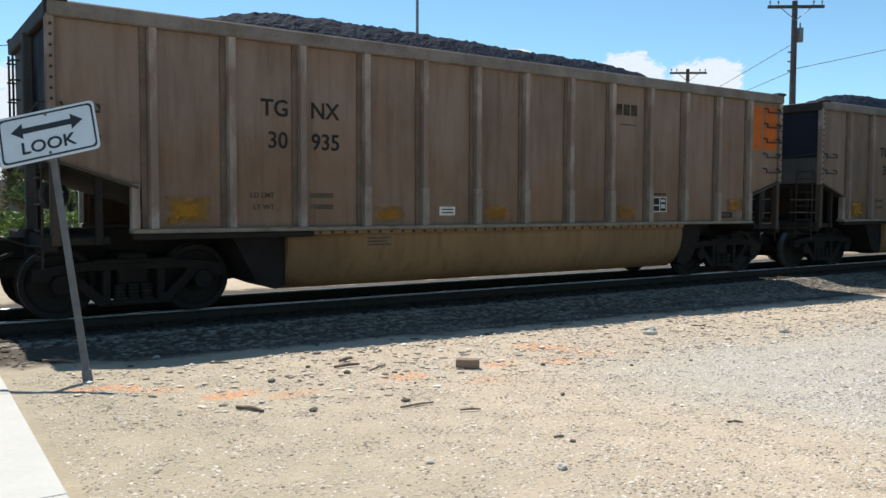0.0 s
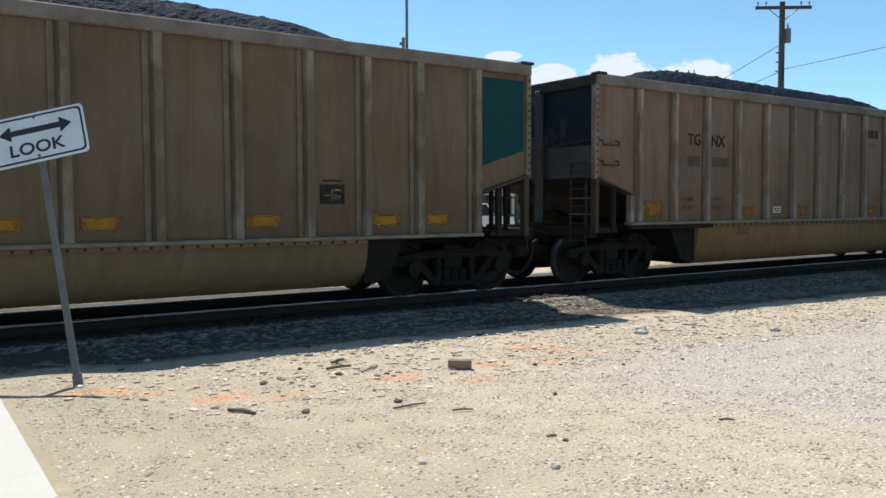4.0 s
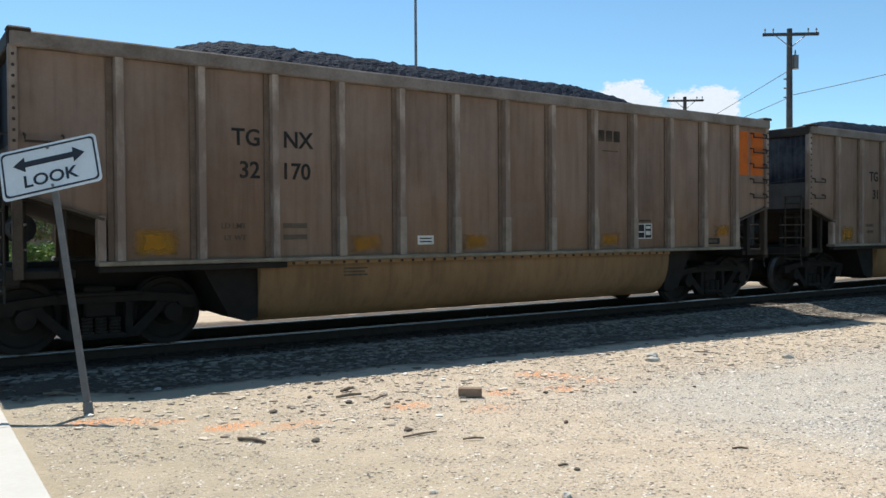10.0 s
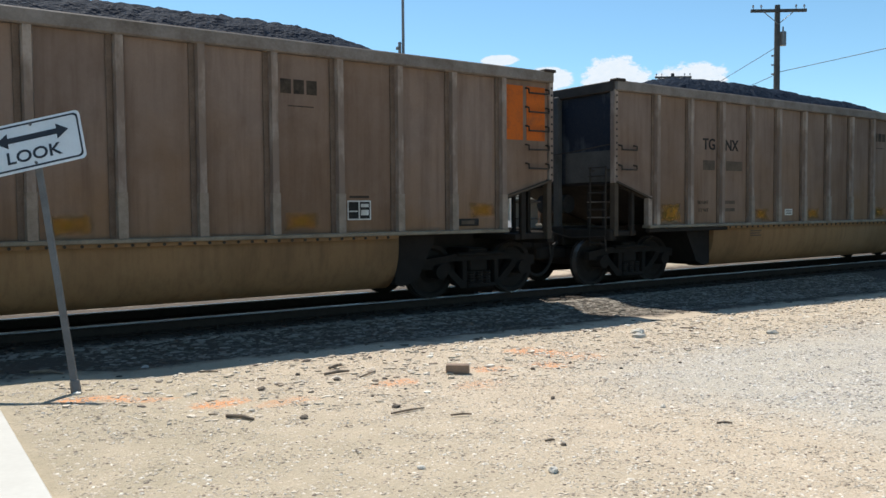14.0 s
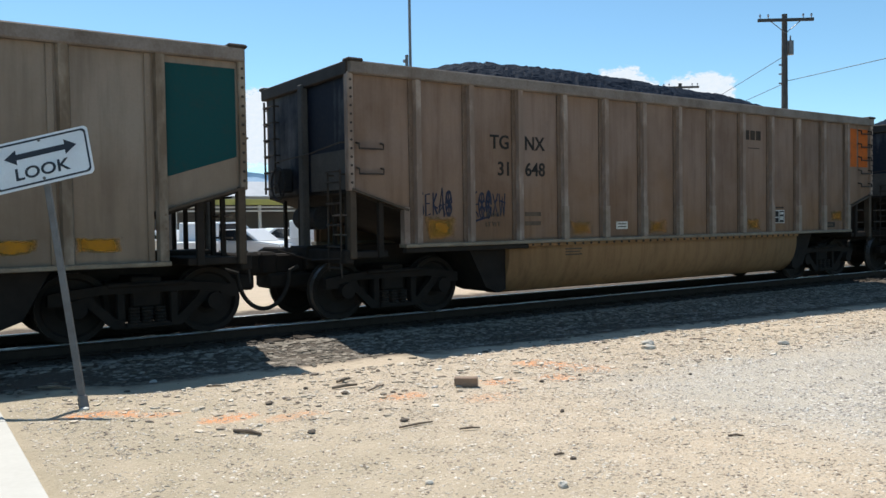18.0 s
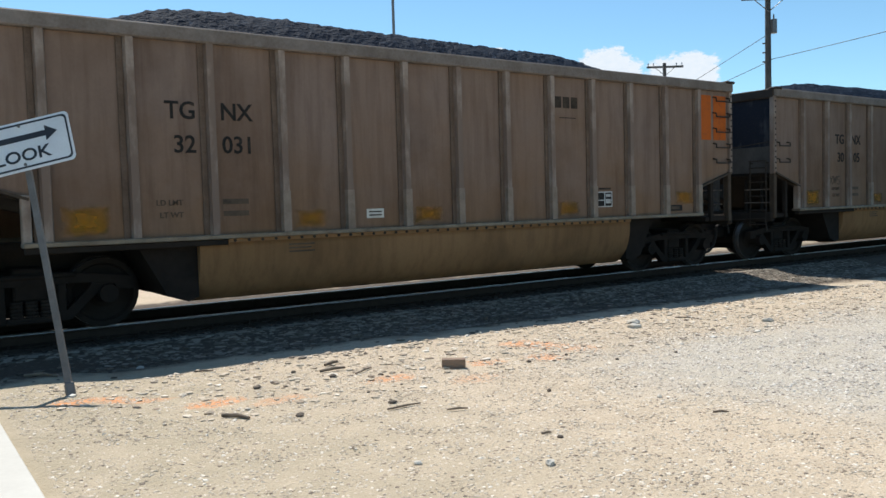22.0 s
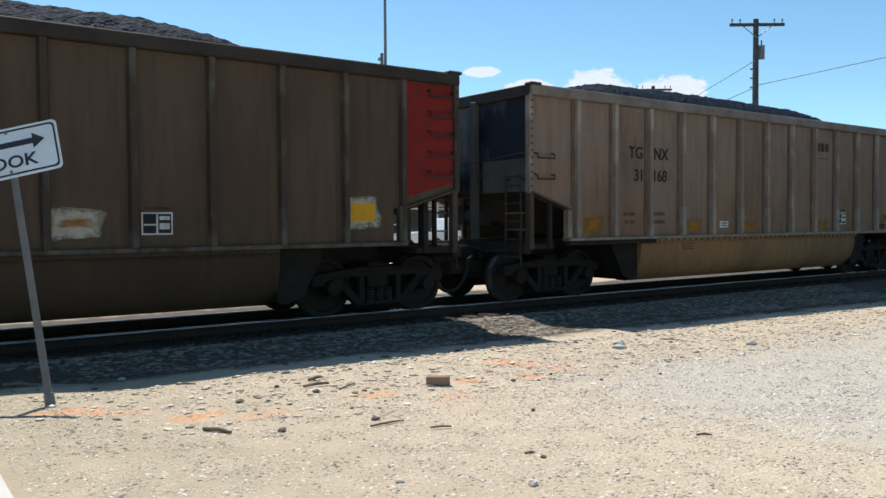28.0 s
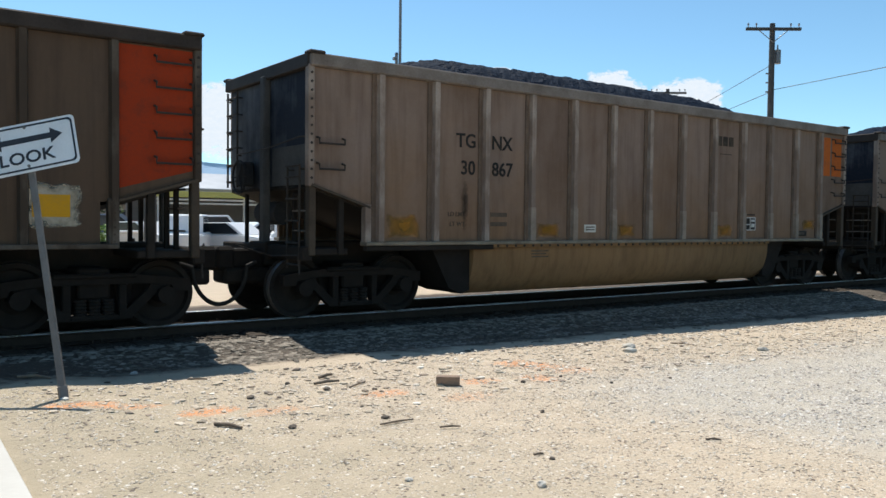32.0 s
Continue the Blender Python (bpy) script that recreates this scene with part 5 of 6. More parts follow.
tie_mesh = mesh_of("tie", bm, TIE)
bm = bmesh.new()
for y in (11.46, 12.94):
    box(bm, -0.1, 0.1, y - 0.17, y + 0.17, -0.065, -0.052, 0.004)
    for dx in (-0.06, 0.06):
        for dy in (-0.1, 0.1):
            box(bm, dx - 0.015, dx + 0.015, y + dy - 0.02, y + dy + 0.02, -0.052, -0.028)
tie_plate = mesh_of("tie_plate", bm, RAIL_SIDE)
for i in range(-30, 110):
    x = i * 0.52 + 0.02 * math.sin(i * 3.7)
    part("tie", tie_mesh, TIE, track).location.x = x
    if -6 < x < 30:
        part("tie_plate", tie_plate, RAIL_SIDE, track).location.x = x

# ---- leaning LOOK sign ----
sign = thing("crossing_sign", Matrix.Translation((1.413, 7.423, 0.05)) @ Matrix.Rotation(radians(-28), 4, "X") @ Matrix.Rotation(radians(-1.68), 4, "Y"),
             "white LOOK sign with a double arrow on a leaning post", "sign")
TWIST = Matrix.Rotation(radians(-27.9), 4, "Z")
bm = bmesh.new()
prism(bm, [(-0.030, -0.012), (-0.024, -0.026), (0.024, -0.026), (0.030, -0.012), (0.028, 0.014), (0.012, 0.024), (-0.012, 0.024), (-0.028, 0.014)], "z", -0.3, 2.58)
part("post", bm, GALV, sign, "dull galvanised channel post").matrix_basis = TWIST
bm = bmesh.new()
box(bm, -0.037, 0.037, -0.037, 0.037, -0.1, 0.12, 0.012)
part("post_stub", bm, GALV, sign)
bm = bmesh.new()
prof = []
for cx, cz, a0 in ((0.460 - 0.045, 0.242 - 0.045, 0), (-0.460 + 0.045, 0.242 - 0.045, 90), (-0.460 + 0.045, -0.242 + 0.045, 180), (0.460 - 0.045, -0.242 + 0.045, 270)):
    for k in range(6):
        a = radians(a0 + k * 18)
        prof.append((cx + 0.045 * math.cos(a), cz + 0.045 * math.sin(a)))
prism(bm, prof, "y", -0.003, 0.0)
plate_at = Matrix.Translation((0, 0, 2.462)) @ TWIST @ Matrix.Translation((0, -0.045, 0)) @ Matrix.Rotation(radians(0.3), 4, "Y")
board = part("board", bm, SIGN_FACE, sign, "white rounded sign board")
board.matrix_basis = plate_at @ Matrix.Diagonal((0.987, 1, 1.107, 1))
bm = bmesh.new()
inner = [(x * 0.915, z * 0.83) for x, z in prof]
outer = [(x * 0.952, z * 0.905) for x, z in prof]
lo = [bm.verts.new((x, -0.005, z)) for x, z in inner]
hi = [bm.verts.new((x, -0.005, z)) for x, z in outer]
for i in range(len(lo)):
    j = (i + 1) % len(lo)
    bm.faces.new((lo[i], lo[j], hi[j], hi[i]))
part("border", bm, SIGN_BLACK, board)
bm = bmesh.new()
prism(bm, [(-0.335, 0.075), (-0.225, 0.150), (-0.225, 0.102), (0.225, 0.102), (0.225, 0.150), (0.335, 0.075), (0.225, 0.0), (0.225, 0.048), (-0.225, 0.048), (-0.225, 0.0)], "y", -0.006, -0.003)
part("double_arrow", bm, SIGN_BLACK, board)
word = text("letter", "LOOK", 0.0, -0.150, -0.005, 0.118, SIGN_BLACK, board, "centre", 1.12)
edges = sorted({round(v.co.x, 4) for v in word.data.vertices})
cuts = sorted(sorted(zip(edges, edges[1:]), key=lambda e: e[0] - e[1])[:12], key=lambda e: e[0])
spans = sorted((e for e in cuts if not any(min(a.co.x, b.co.x) < (e[0] + e[1]) / 2 < max(a.co.x, b.co.x)
                                            for a, b in ((word.data.vertices[i], word.data.vertices[j]) for i, j in word.data.edge_keys))))
limits = [-9.0] + [(a + b) / 2 for a, b in spans] + [9.0]
for k, (a, b) in enumerate(zip(limits, limits[1:])):
    bm = bmesh.new()
    bm.from_mesh(word.data)
    bmesh.ops.delete(bm, geom=[v for v in bm.verts if not a < v.co.x < b], context="VERTS")
    bmesh.ops.remove_doubles(bm, verts=bm.verts, dist=0.0001)
    part("letter", bm, SIGN_BLACK, board)
bpy.data.objects.remove(word)
bm = bmesh.new()
rod(bm, (0, -0.014, 0), (0, -0.002, 0), 0.014, 0.014, 8)
bolt = mesh_of("bolt", bm, GALV)
for z in (0.195, -0.185):
    part("bolt", bolt, GALV, board).location.z = z

# ---- loose things on the yard ----
bm = bmesh.new()
box(bm, -0.115, 0.115, -0.05, 0.05, 0, 0.09, 0.006)
solid("brick", bm, BRICK, pose(4.7, 6.41, -0.017, 0, 0, -38), "brown brick lying on the sandy yard", "brick")


def stone(x, y, size, material, seed, label, group):
    bm = bmesh.new()
    bmesh.ops.create_icosphere(bm, subdivisions=2, radius=1)
    rng = random.Random(seed)
    sx, sy, sz = size * (0.9 + rng.random() * 0.5), size * (0.6 + rng.random() * 0.4), size * (0.4 + rng.random() * 0.3)
    for v in bm.verts:
        k = 1 + 0.35 * noise.noise(v.co * 1.6 + Vector((seed * 3.3, 0, 0)))
        v.co = Vector((v.co.x * sx * k, v.co.y * sy * k, v.co.z * sz * k))
    solid("stone", bm, material, pose(x, y, ground_height(y, x) + knoll(x, y) + ripple(x, y) + sz * 0.45, 0, 0, rng.random() * 180), label, "stone", group)


for i, (x, y) in enumerate([(2.82, 6.8), (3.56, 6.77), (3.13, 6.44), (3.96, 6.57), (3.87, 6.07), (3.44, 5.54), (2.69, 5.68), (3.37, 7.22), (3.48, 5.99), (5.69, 6.03), (6.0, 6.18), (5.45, 6.15), (8.66, 7.23), (6.98, 5.54), (3.76, 3.94), (4.66, 5.01), (9.27, 6.99), (6.23, 5.68)]):
    big = {0: 0.038, 1: 0.036, 6: 0.033, 5: 0.03}.get(i, 0.017 + 0.003 * (i % 4))
    stone(x, y, big, DARK_STONE, i, "small dark stone on the sandy yard", "dark stones on the yard")
for i, (x, y, s) in enumerate([(8.35, 7.32, 0.10), (9.75, 6.25, 0.08), (5.23, 4.32, 0.03), (2.72, 4.11, 0.03), (3.32, 3.57, 0.035), (2.36, 8.8, 0.05), (8.03, 7.02, 0.07)]):
    stone(x, y, s, PALE_STONE, 40 + i, "pale stone on the sandy yard", "pale stones on the yard")
for i, (p, q) in enumerate([((3.56, 7.03), (3.83, 7.03)), ((3.74, 7.28), (3.93, 7.37)), ((3.78, 6.73), (4.06, 6.91)), ((2.21, 6.04), (2.34, 5.82)), ((3.62, 5.04), (3.77, 4.97)), ((3.28, 5.36), (3.59, 5.36)), ((2.64, 7.94), (2.8, 7.84)), ((3.72, 4.08), (3.79, 4.06)), ((5.1, 3.71), (5.19, 3.64)), ((9.15, 7.27), (9.29, 7.01)), ((1.22, 8.5), (1.48, 8.34))]):
    bm = bmesh.new()
    r = 0.017 if i in (0, 1, 3, 10) else 0.009
    mid = ((p[0] + q[0]) / 2 + 0.012, (p[1] + q[1]) / 2, ground_height(p[1], p[0]) + knoll(*p) + r * 1.5)
    rod(bm, (*p, ground_height(p[1], p[0]) + knoll(*p) + r), mid, r * 0.8, r, 7)
    rod(bm, mid, (*q, ground_height(q[1], q[0]) + knoll(*q) + r), r, r * 0.6, 7)
    solid("stick", bm, STICK, Matrix.Identity(4), "weathered stick lying on the yard", "stick", "sticks on the yard")

# ---- poles, mast and wires ----
INSUL = plain("insulator_glaze", (0.30, 0.30, 0.32), (0.2, 0.2, 0.22), 6, 0.3)
STEEL = plain("dull_grey_steel", (0.22, 0.22, 0.225), (0.15, 0.15, 0.15), 5, 0.5, 0.5)


def utility_pole(m, height, arm_turn, with_box, label):
    pole = thing("utility_pole", m, label, "utility pole", "utility poles")
    bm = bmesh.new()
    rod(bm, (0, 0, -0.4), (0, 0, height), 0.17, 0.115, 14)
    part("pole", bm, POLE_WOOD, pole)
    turn = Matrix.Rotation(arm_turn, 4, "Z")
    bm = bmesh.new()
    box(bm, -1.2, 1.2, -0.2, -0.09, height - 0.34, height - 0.21, 0.01)
    part("crossarm", bm, POLE_WOOD, pole).matrix_basis = turn
    bm = bmesh.new()
    for s in (-1, 1):
        rod(bm, (s * 0.62, -0.14, height - 0.34), (0, -0.14, height - 0.85), 0.02, 0.02, 6)
    part("brace", bm, STEEL, pole).matrix_basis = turn
    for x in (-1.1, -0.75, 0.75, 1.1):
        bm = bmesh.new()
        rod(bm, (x, -0.145, height - 0.21), (x, -0.145, height - 0.10), 0.02, 0.02, 6)
        rod(bm, (x, -0.145, height - 0.11), (x, -0.145, height - 0.02), 0.05, 0.035, 8)
        part("insulator", bm, INSUL, pole).matrix_basis = turn
    if with_box:
        bm = bmesh.new()
        rod(bm, (0.27, 0.05, height - 1.75), (0.27, 0.05, height - 1.15), 0.14, 0.14, 12)
        rod(bm, (0.27, 0.05, height - 1.15), (0.27, 0.05, height - 0.92), 0.04, 0.03, 8)
        part("transformer", bm, STEEL, pole).matrix_basis = turn
        for z in (height - 2.2, height - 2.6, height - 3.0):
            bm = bmesh.new()
            rod(bm, (-0.14, -0.05, z), (-0.26, -0.05, z), 0.035, 0.035, 8)
            part("bracket", bm, STEEL, pole).matrix_basis = turn
    return pole


P1, P2 = Vector((33.0, 21.07, 0)), Vector((44.2, 35.8, 0))
along = (P2 - P1).normalized()
ARM = math.atan2(along.y, along.x) - math.pi / 2
utility_pole(Matrix.Translation(P1), 10.42, ARM, True, "dark wooden utility pole with crossarm and transformer")
utility_pole(Matrix.Translation(P2), 10.5, ARM, False, "distant dark wooden utility pole with crossarm")
def wooden_post(m, height, hooked, label):
    post = thing("wooden_post", m, label, "pole", "plain poles beyond the track")
    bm = bmesh.new()
    rod(bm, (0, 0, -0.3), (0, 0, height), 0.165, 0.14, 14)
    part("pole", bm, POLE_WOOD, post)
    bm = bmesh.new()
    if hooked:
        bent(bm, [(-0.1, -0.1, height - 0.05), (-0.28, -0.1, height), (-0.34, -0.1, height - 0.2), (-0.28, -0.1, height - 0.42), (-0.12, -0.1, height - 0.5)], 0.02, 6)
    else:
        bent(bm, [(0.1, -0.1, height - 0.3), (0.26, -0.1, height - 0.3), (0.3, -0.1, height - 0.18)], 0.02, 6)
    part("hook", bm, STEEL, post)
    bm = bmesh.new()
    box(bm, -0.19, 0.19, -0.19, 0.19, height - 1.12, height - 1.04, 0.02)
    part("band", bm, STEEL, post)
    return post


wooden_post(Matrix.Translation((5.1, 26.4, 0)) @ Matrix.Rotation(radians(0.6), 4, "Y"), 6.75, False, "plain weathered wooden pole beyond the track")
wooden_post(Matrix.Translation((6.38, 22.0, 0)), 6.25, True, "weathered wooden pole with a loop of wire at its head")
mast = thing("mast", Matrix.Translation((16.2, 25.2, 0)), "slender dark grey steel mast beyond the track", "mast")
bm = bmesh.new()
rod(bm, (0, 0, -0.3), (0, 0, 6.1), 0.085, 0.075, 12)
rod(bm, (0, 0, 6.1), (0, 0, 16.0), 0.055, 0.04, 12)
part("shaft", bm, STEEL, mast)
service = thing("service_post", Matrix.Translation((16.05, 25.2, 0)), "short grey steel post standing close beside the mast", "post")
bm = bmesh.new()
rod(bm, (0, 0, -0.3), (0, 0, 7.6), 0.062, 0.058, 12)
part("shaft", bm, STEEL, service)
bm = bmesh.new()
rod(bm, (0, 0, 7.58), (0, 0, 7.64), 0.07, 0.05, 12)
part("cap", bm, STEEL, service)
bm = bmesh.new()
box(bm, -0.14, -0.05, -0.06, 0.06, 7.36, 7.47, 0.015)
part("bracket", bm, STEEL, service)


def wire(p, q, sag, radius, label="thin black overhead wire"):
    c = bpy.data.curves.new("wire", "CURVE")
    c.dimensions, c.bevel_depth, c.bevel_resolution = "3D", radius, 1
    sp = c.splines.new("POLY")
    sp.points.add(23)
    p, q = Vector(p), Vector(q)
    for i in range(24):
        s = i / 23
        v = p.lerp(q, s)
        sp.points[i].co = (v.x, v.y, v.z - sag * 4 * s * (1 - s), 1)
    c.materials.append(WIRE)
    return tagged(new("overhead_wire", c), label, "wire", "overhead wires")


wire((33.0, 21.07, 8.62), (57.2, 53.0, 7.9), 0.15, 0.014)
wire((33.0, 21.07, 7.43), (57.2, 53.0, 7.9), 0.15, 0.014)
wire((33.0, 21.07, 7.5), (23.5, -11.6, 7.9), 0.15, 0.014)
wire((5.15, 26.4, 6.5), (6.3, 22.0, 5.25), 0.08, 0.014)
wire((5.15, 26.4, 5.9), (6.3, 22.0, 4.8), 0.08, 0.014)
wire((5.05, 26.4, 6.5), (-14.0, 60.0, 8.5), 0.5, 0.014)

# ---- beyond the track ----
WHITE_CAR = plain("white_car_paint", (0.80, 0.80, 0.79), (0.72, 0.72, 0.70), 1.0, 0.3)
BLUE_CAR = plain("blue_grey_car_paint", (0.12, 0.16, 0.23), (0.10, 0.13, 0.18), 1.0, 0.3)
RED_CAR = plain("red_car_paint", (0.42, 0.06, 0.06), (0.36, 0.05, 0.05), 1.0, 0.3)
PINK_CAR = plain("faded_maroon_paint", (0.28, 0.12, 0.12), (0.22, 0.10, 0.10), 1.0, 0.4)
GLASS = plain("dark_window_glass", (0.02, 0.025, 0.03), (0.03, 0.035, 0.04), 1.0, 0.08)
TYRE = plain("tyre_rubber", (0.025, 0.025, 0.025), (0.04, 0.038, 0.036), 5, 0.85)


def parked_car(m, paint, label, shape="sedan"):
    """Body, cabin, windows, lamps and wheels; the car points along its own x."""
    car = thing("parked_car", m, label, "car", "parked vehicles beyond the track")
    bm = bmesh.new()
    if shape == "pickup":
        low = [(-2.6, 0.45), (-2.6, 0.98), (-0.6, 1.0), (-0.6, 1.02), (1.25, 1.05), (2.45, 0.98), (2.65, 0.75), (2.65, 0.42)]
        cab = [(-0.65, 1.0), (-0.5, 1.72), (0.75, 1.74), (1.35, 1.03)]
    elif shape == "van":
        low = [(-2.3, 0.42), (-2.35, 1.0), (1.6, 1.05), (2.3, 0.92), (2.4, 0.42)]
        cab = [(-2.3, 1.0), (-2.15, 1.75), (0.7, 1.78), (1.6, 1.05)]
    else:
        low = [(-2.25, 0.40), (-2.3, 0.88), (-1.4, 0.95), (1.0, 0.95), (2.1, 0.82), (2.25, 0.6), (2.25, 0.38)]
        cab = [(-1.55, 0.93), (-0.95, 1.42), (0.35, 1.44), (1.1, 0.94)]
    prism(bm, low, "y", -0.88, 0.88)
    bmesh.ops.bevel(bm, geom=list(bm.edges), offset=0.05, segments=2, affect="EDGES")
    part("body", bm, paint, car)
    bm = bmesh.new()
    prism(bm, cab, "y", -0.74, 0.74)
    bmesh.ops.bevel(bm, geom=list(bm.edges), offset=0.04, segments=1, affect="EDGES")
    part("cabin", bm, paint, car)
    cx = sum(p[0] for p in cab) / 4
    for side in (-1, 1):
        bm = bmesh.new()
        w = [(cx + (x - cx) * 0.84, 1.0 + (z - 1.0) * 0.86 + 0.03) for x, z in cab]
        prism(bm, w, "y", side * 0.735, side * 0.752)
        part("window", bm, GLASS, car)
        bm = bmesh.new()
        box(bm, 2.20, 2.29, side * 0.62 - 0.15, side * 0.62 + 0.15, 0.62, 0.76, 0.02)
        part("headlamp", bm, PALE_STONE, car)
    for x in (-1.4, 1.4):
        for side in (-1, 1):
            bm = bmesh.new()
            rod(bm, (x, side * 0.70, 0.33), (x, side * 0.91, 0.33), 0.33, 0.33, 18)
            t = part("wheel", bm, TYRE, car)
            bm = bmesh.new()
            rod(bm, (x, side * 0.90, 0.33), (x, side * 0.925, 0.33), 0.2, 0.17, 14)
            part("rim", bm, STEEL, t)
    return car


def polar(az, d, z=0.0, turn=0.0):
    a = radians(az)
    return pose(d * math.sin(a), d * math.cos(a), z, 0, 0, turn)


parked_car(polar(5.2, 47, 0, 5), RED_CAR, "red sedan parked by shrubs beyond the track")
parked_car(polar(13.6, 46, 0, -12), BLUE_CAR, "blue-grey van parked beyond the track", "van")
parked_car(polar(15.6, 50, 0, 8), PINK_CAR, "faded maroon sedan parked beyond the track")
parked_car(polar(17.2, 36, 0, 4), WHITE_CAR, "white sedan parked beyond the track")
parked_car(polar(19.8, 37.5, 0, -6), WHITE_CAR, "white pickup truck parked beyond the track", "pickup")
parked_car(polar(23.4, 38.5, 0, 175), WHITE_CAR, "white sedan parked beyond the track")
parked_car(polar(27.5, 40, 0, 3), WHITE_CAR, "white van parked beyond the track", "van")
parked_car(polar(32.0, 42, 0, 178), WHITE_CAR, "white sedan parked beyond the track")
parked_car(polar(37.0, 46, 0, 0), WHITE_CAR, "white pickup truck parked beyond the track", "pickup")

for az, d, turn, shape, words in ((18.4, 33.5, 62, "pickup", "white pickup truck"), (21.4, 34.5, -58, "sedan", "white sedan"), (25.4, 36.0, 66, "van", "white van"), (15.9, 35.0, -64, "sedan", "white sedan"), (29.8, 38.0, 70, "pickup", "white pickup truck")):
    parked_car(polar(az, d, 0, turn), WHITE_CAR, words + " parked nose to the lot beyond the track", shape)

CABINET = plain("cabinet_paint", (0.34, 0.40, 0.38), (0.28, 0.33, 0.31), 2.5, 0.6)
PALE_BOX = plain("pale_enclosure_paint", (0.72, 0.72, 0.68), (0.60, 0.60, 0.56), 2.5, 0.6)
cab = thing("utility_cabinet", polar(11.45, 30.5, 0.0, -4), "grey-green metal utility cabinet beyond the track", "cabinet")
bm = bmesh.new()
box(bm, -0.42, 0.42, -0.3, 0.3, 0.12, 1.95, 0.02)
part("housing", bm, CABINET, cab)
bm = bmesh.new()
box(bm, -0.46, 0.46, -0.34, 0.34, 1.95, 2.02, 0.02)
part("lid", bm, CABINET, cab)
bm = bmesh.new()
box(bm, -0.55, 0.55, -0.4, 0.4, 0.0, 0.13, 0.02)
part("plinth", bm, CONCRETE, cab)
encl = thing("equipment_box", polar(14.9, 29.5, 0.0, -6), "pale metal equipment box with a flat lid and vents", "equipment box")
bm = bmesh.new()
box(bm, -0.55, 0.55, -0.35, 0.35, 0.06, 1.08, 0.02)
part("housing", bm, PALE_BOX, encl)
bm = bmesh.new()
box(bm, -0.65, 0.65, -0.42, 0.42, 1.08, 1.15, 0.02)
part("lid", bm, WHITE_CAR, encl)
bm = bmesh.new()
box(bm, -0.1, 0.12, -0.375, -0.34, 0.62, 0.9, 0.01)
part("vent", bm, UNDER, encl)

# long open carport with a yellow-green fascia
FASCIA = plain("fascia_yellow_green", (0.46, 0.42, 0.10), (0.36, 0.34, 0.10), 0.8, 0.6)
TRIM_W = plain("pale_beam_paint", (0.66, 0.63, 0.55), (0.52, 0.49, 0.42), 1.2, 0.6)
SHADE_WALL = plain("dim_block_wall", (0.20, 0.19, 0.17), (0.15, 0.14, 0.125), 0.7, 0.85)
port = thing("carport", Matrix.Translation((0, 47, 0)), "long low carport with a yellow-green fascia over parked cars", "carport")
bm = bmesh.new()
box(bm, 13.0, 52.0, -2.6, 2.6, 2.86, 2.98, 0.02)
part("roof", bm, TRIM_W, port)
bm = bmesh.new()
box(bm, 12.9, 52.1, -2.72, -2.6, 2.72, 3.05, 0.015)
part("fascia", bm, FASCIA, port)
for z in (2.34, 2.55):
    bm = bmesh.new()
    box(bm, 12.9, 52.1, -2.66, -2.56, z, z + 0.09, 0.01)
    part("beam", bm, TRIM_W, port)
bm = bmesh.new()
box(bm, -0.08, 0.08, -2.6, -2.44, 0, 2.86, 0.01)
post_mesh = mesh_of("post", bm, TRIM_W)
for i in range(9):
    part("post", post_mesh, TRIM_W, port).location.x = 13.4 + i * 4.8
bm = bmesh.new()
box(bm, 13.0, 52.0, 2.3, 2.55, 0, 2.86)
part("back_wall", bm, SHADE_WALL, port)

ROOF_W = plain("pale_metal_roof", (0.42, 0.43, 0.44), (0.34, 0.35, 0.36), 0.6, 0.4, 0.2)
ROOF_B = plain("brown_shingle_roof", (0.16, 0.125, 0.1), (0.11, 0.085, 0.07), 0.6, 0.85)
WALL_G = plain("grey_green_wall", (0.30, 0.31, 0.28), (0.24, 0.25, 0.225), 0.5, 0.8)
WALL_B = plain("tan_wall", (0.30, 0.25, 0.20), (0.24, 0.20, 0.16), 0.5, 0.85)


def shed(m, length, depth, eave, ridge, wall, roof, label, doors=3):
    b = thing("building", m, label, "building", "buildings beyond the track")
    bm = bmesh.new()
    prism(bm, [(-depth / 2, 0), (depth / 2, 0), (depth / 2, eave), (0, ridge), (-depth / 2, eave)], "x", -length / 2, length / 2)
    part("wall", bm, wall, b)
    for s in (-1, 1):
        bm = bmesh.new()
        prism(bm, [(s * (depth / 2 + 0.3), eave - 0.05), (0, ridge + 0.06), (0, ridge + 0.18), (s * (depth / 2 + 0.3), eave + 0.07)], "x", -length / 2 - 0.3, length / 2 + 0.3)
        part("roof", bm, roof, b)
    for i in range(doors):
        x = -length / 2 + length * (i + 0.5) / doors
        bm = bmesh.new()
        box(bm, x - 0.7, x + 0.7, -depth / 2 - 0.06, -depth / 2 + 0.02, 0.9 if i % 2 else 0.0, 2.2, 0.02)
        part("window" if i % 2 else "door", bm, GLASS if i % 2 else SHADE_WALL, b)
    return b


shed(polar(21.5, 95, 0, 4), 16, 9, 4.6, 6.3, WALL_G, ROOF_W, "grey shed with a pale metal roof beyond the carport")
shed(polar(14.0, 78, 0, -3), 11, 7, 2.7, 3.4, WALL_B, ROOF_B, "low tan building with a shallow brown roof")
shed(polar(5.0, 70, 0, 3), 16, 8, 3.1, 4.2, WALL_B, WALL_G, "low building with a dark roof and red door", 4)
shed(polar(30.0, 110, 0, 0), 24, 9, 4.0, 5.5, WALL_B, TRIM_W, "long tan building beyond the carport", 5)

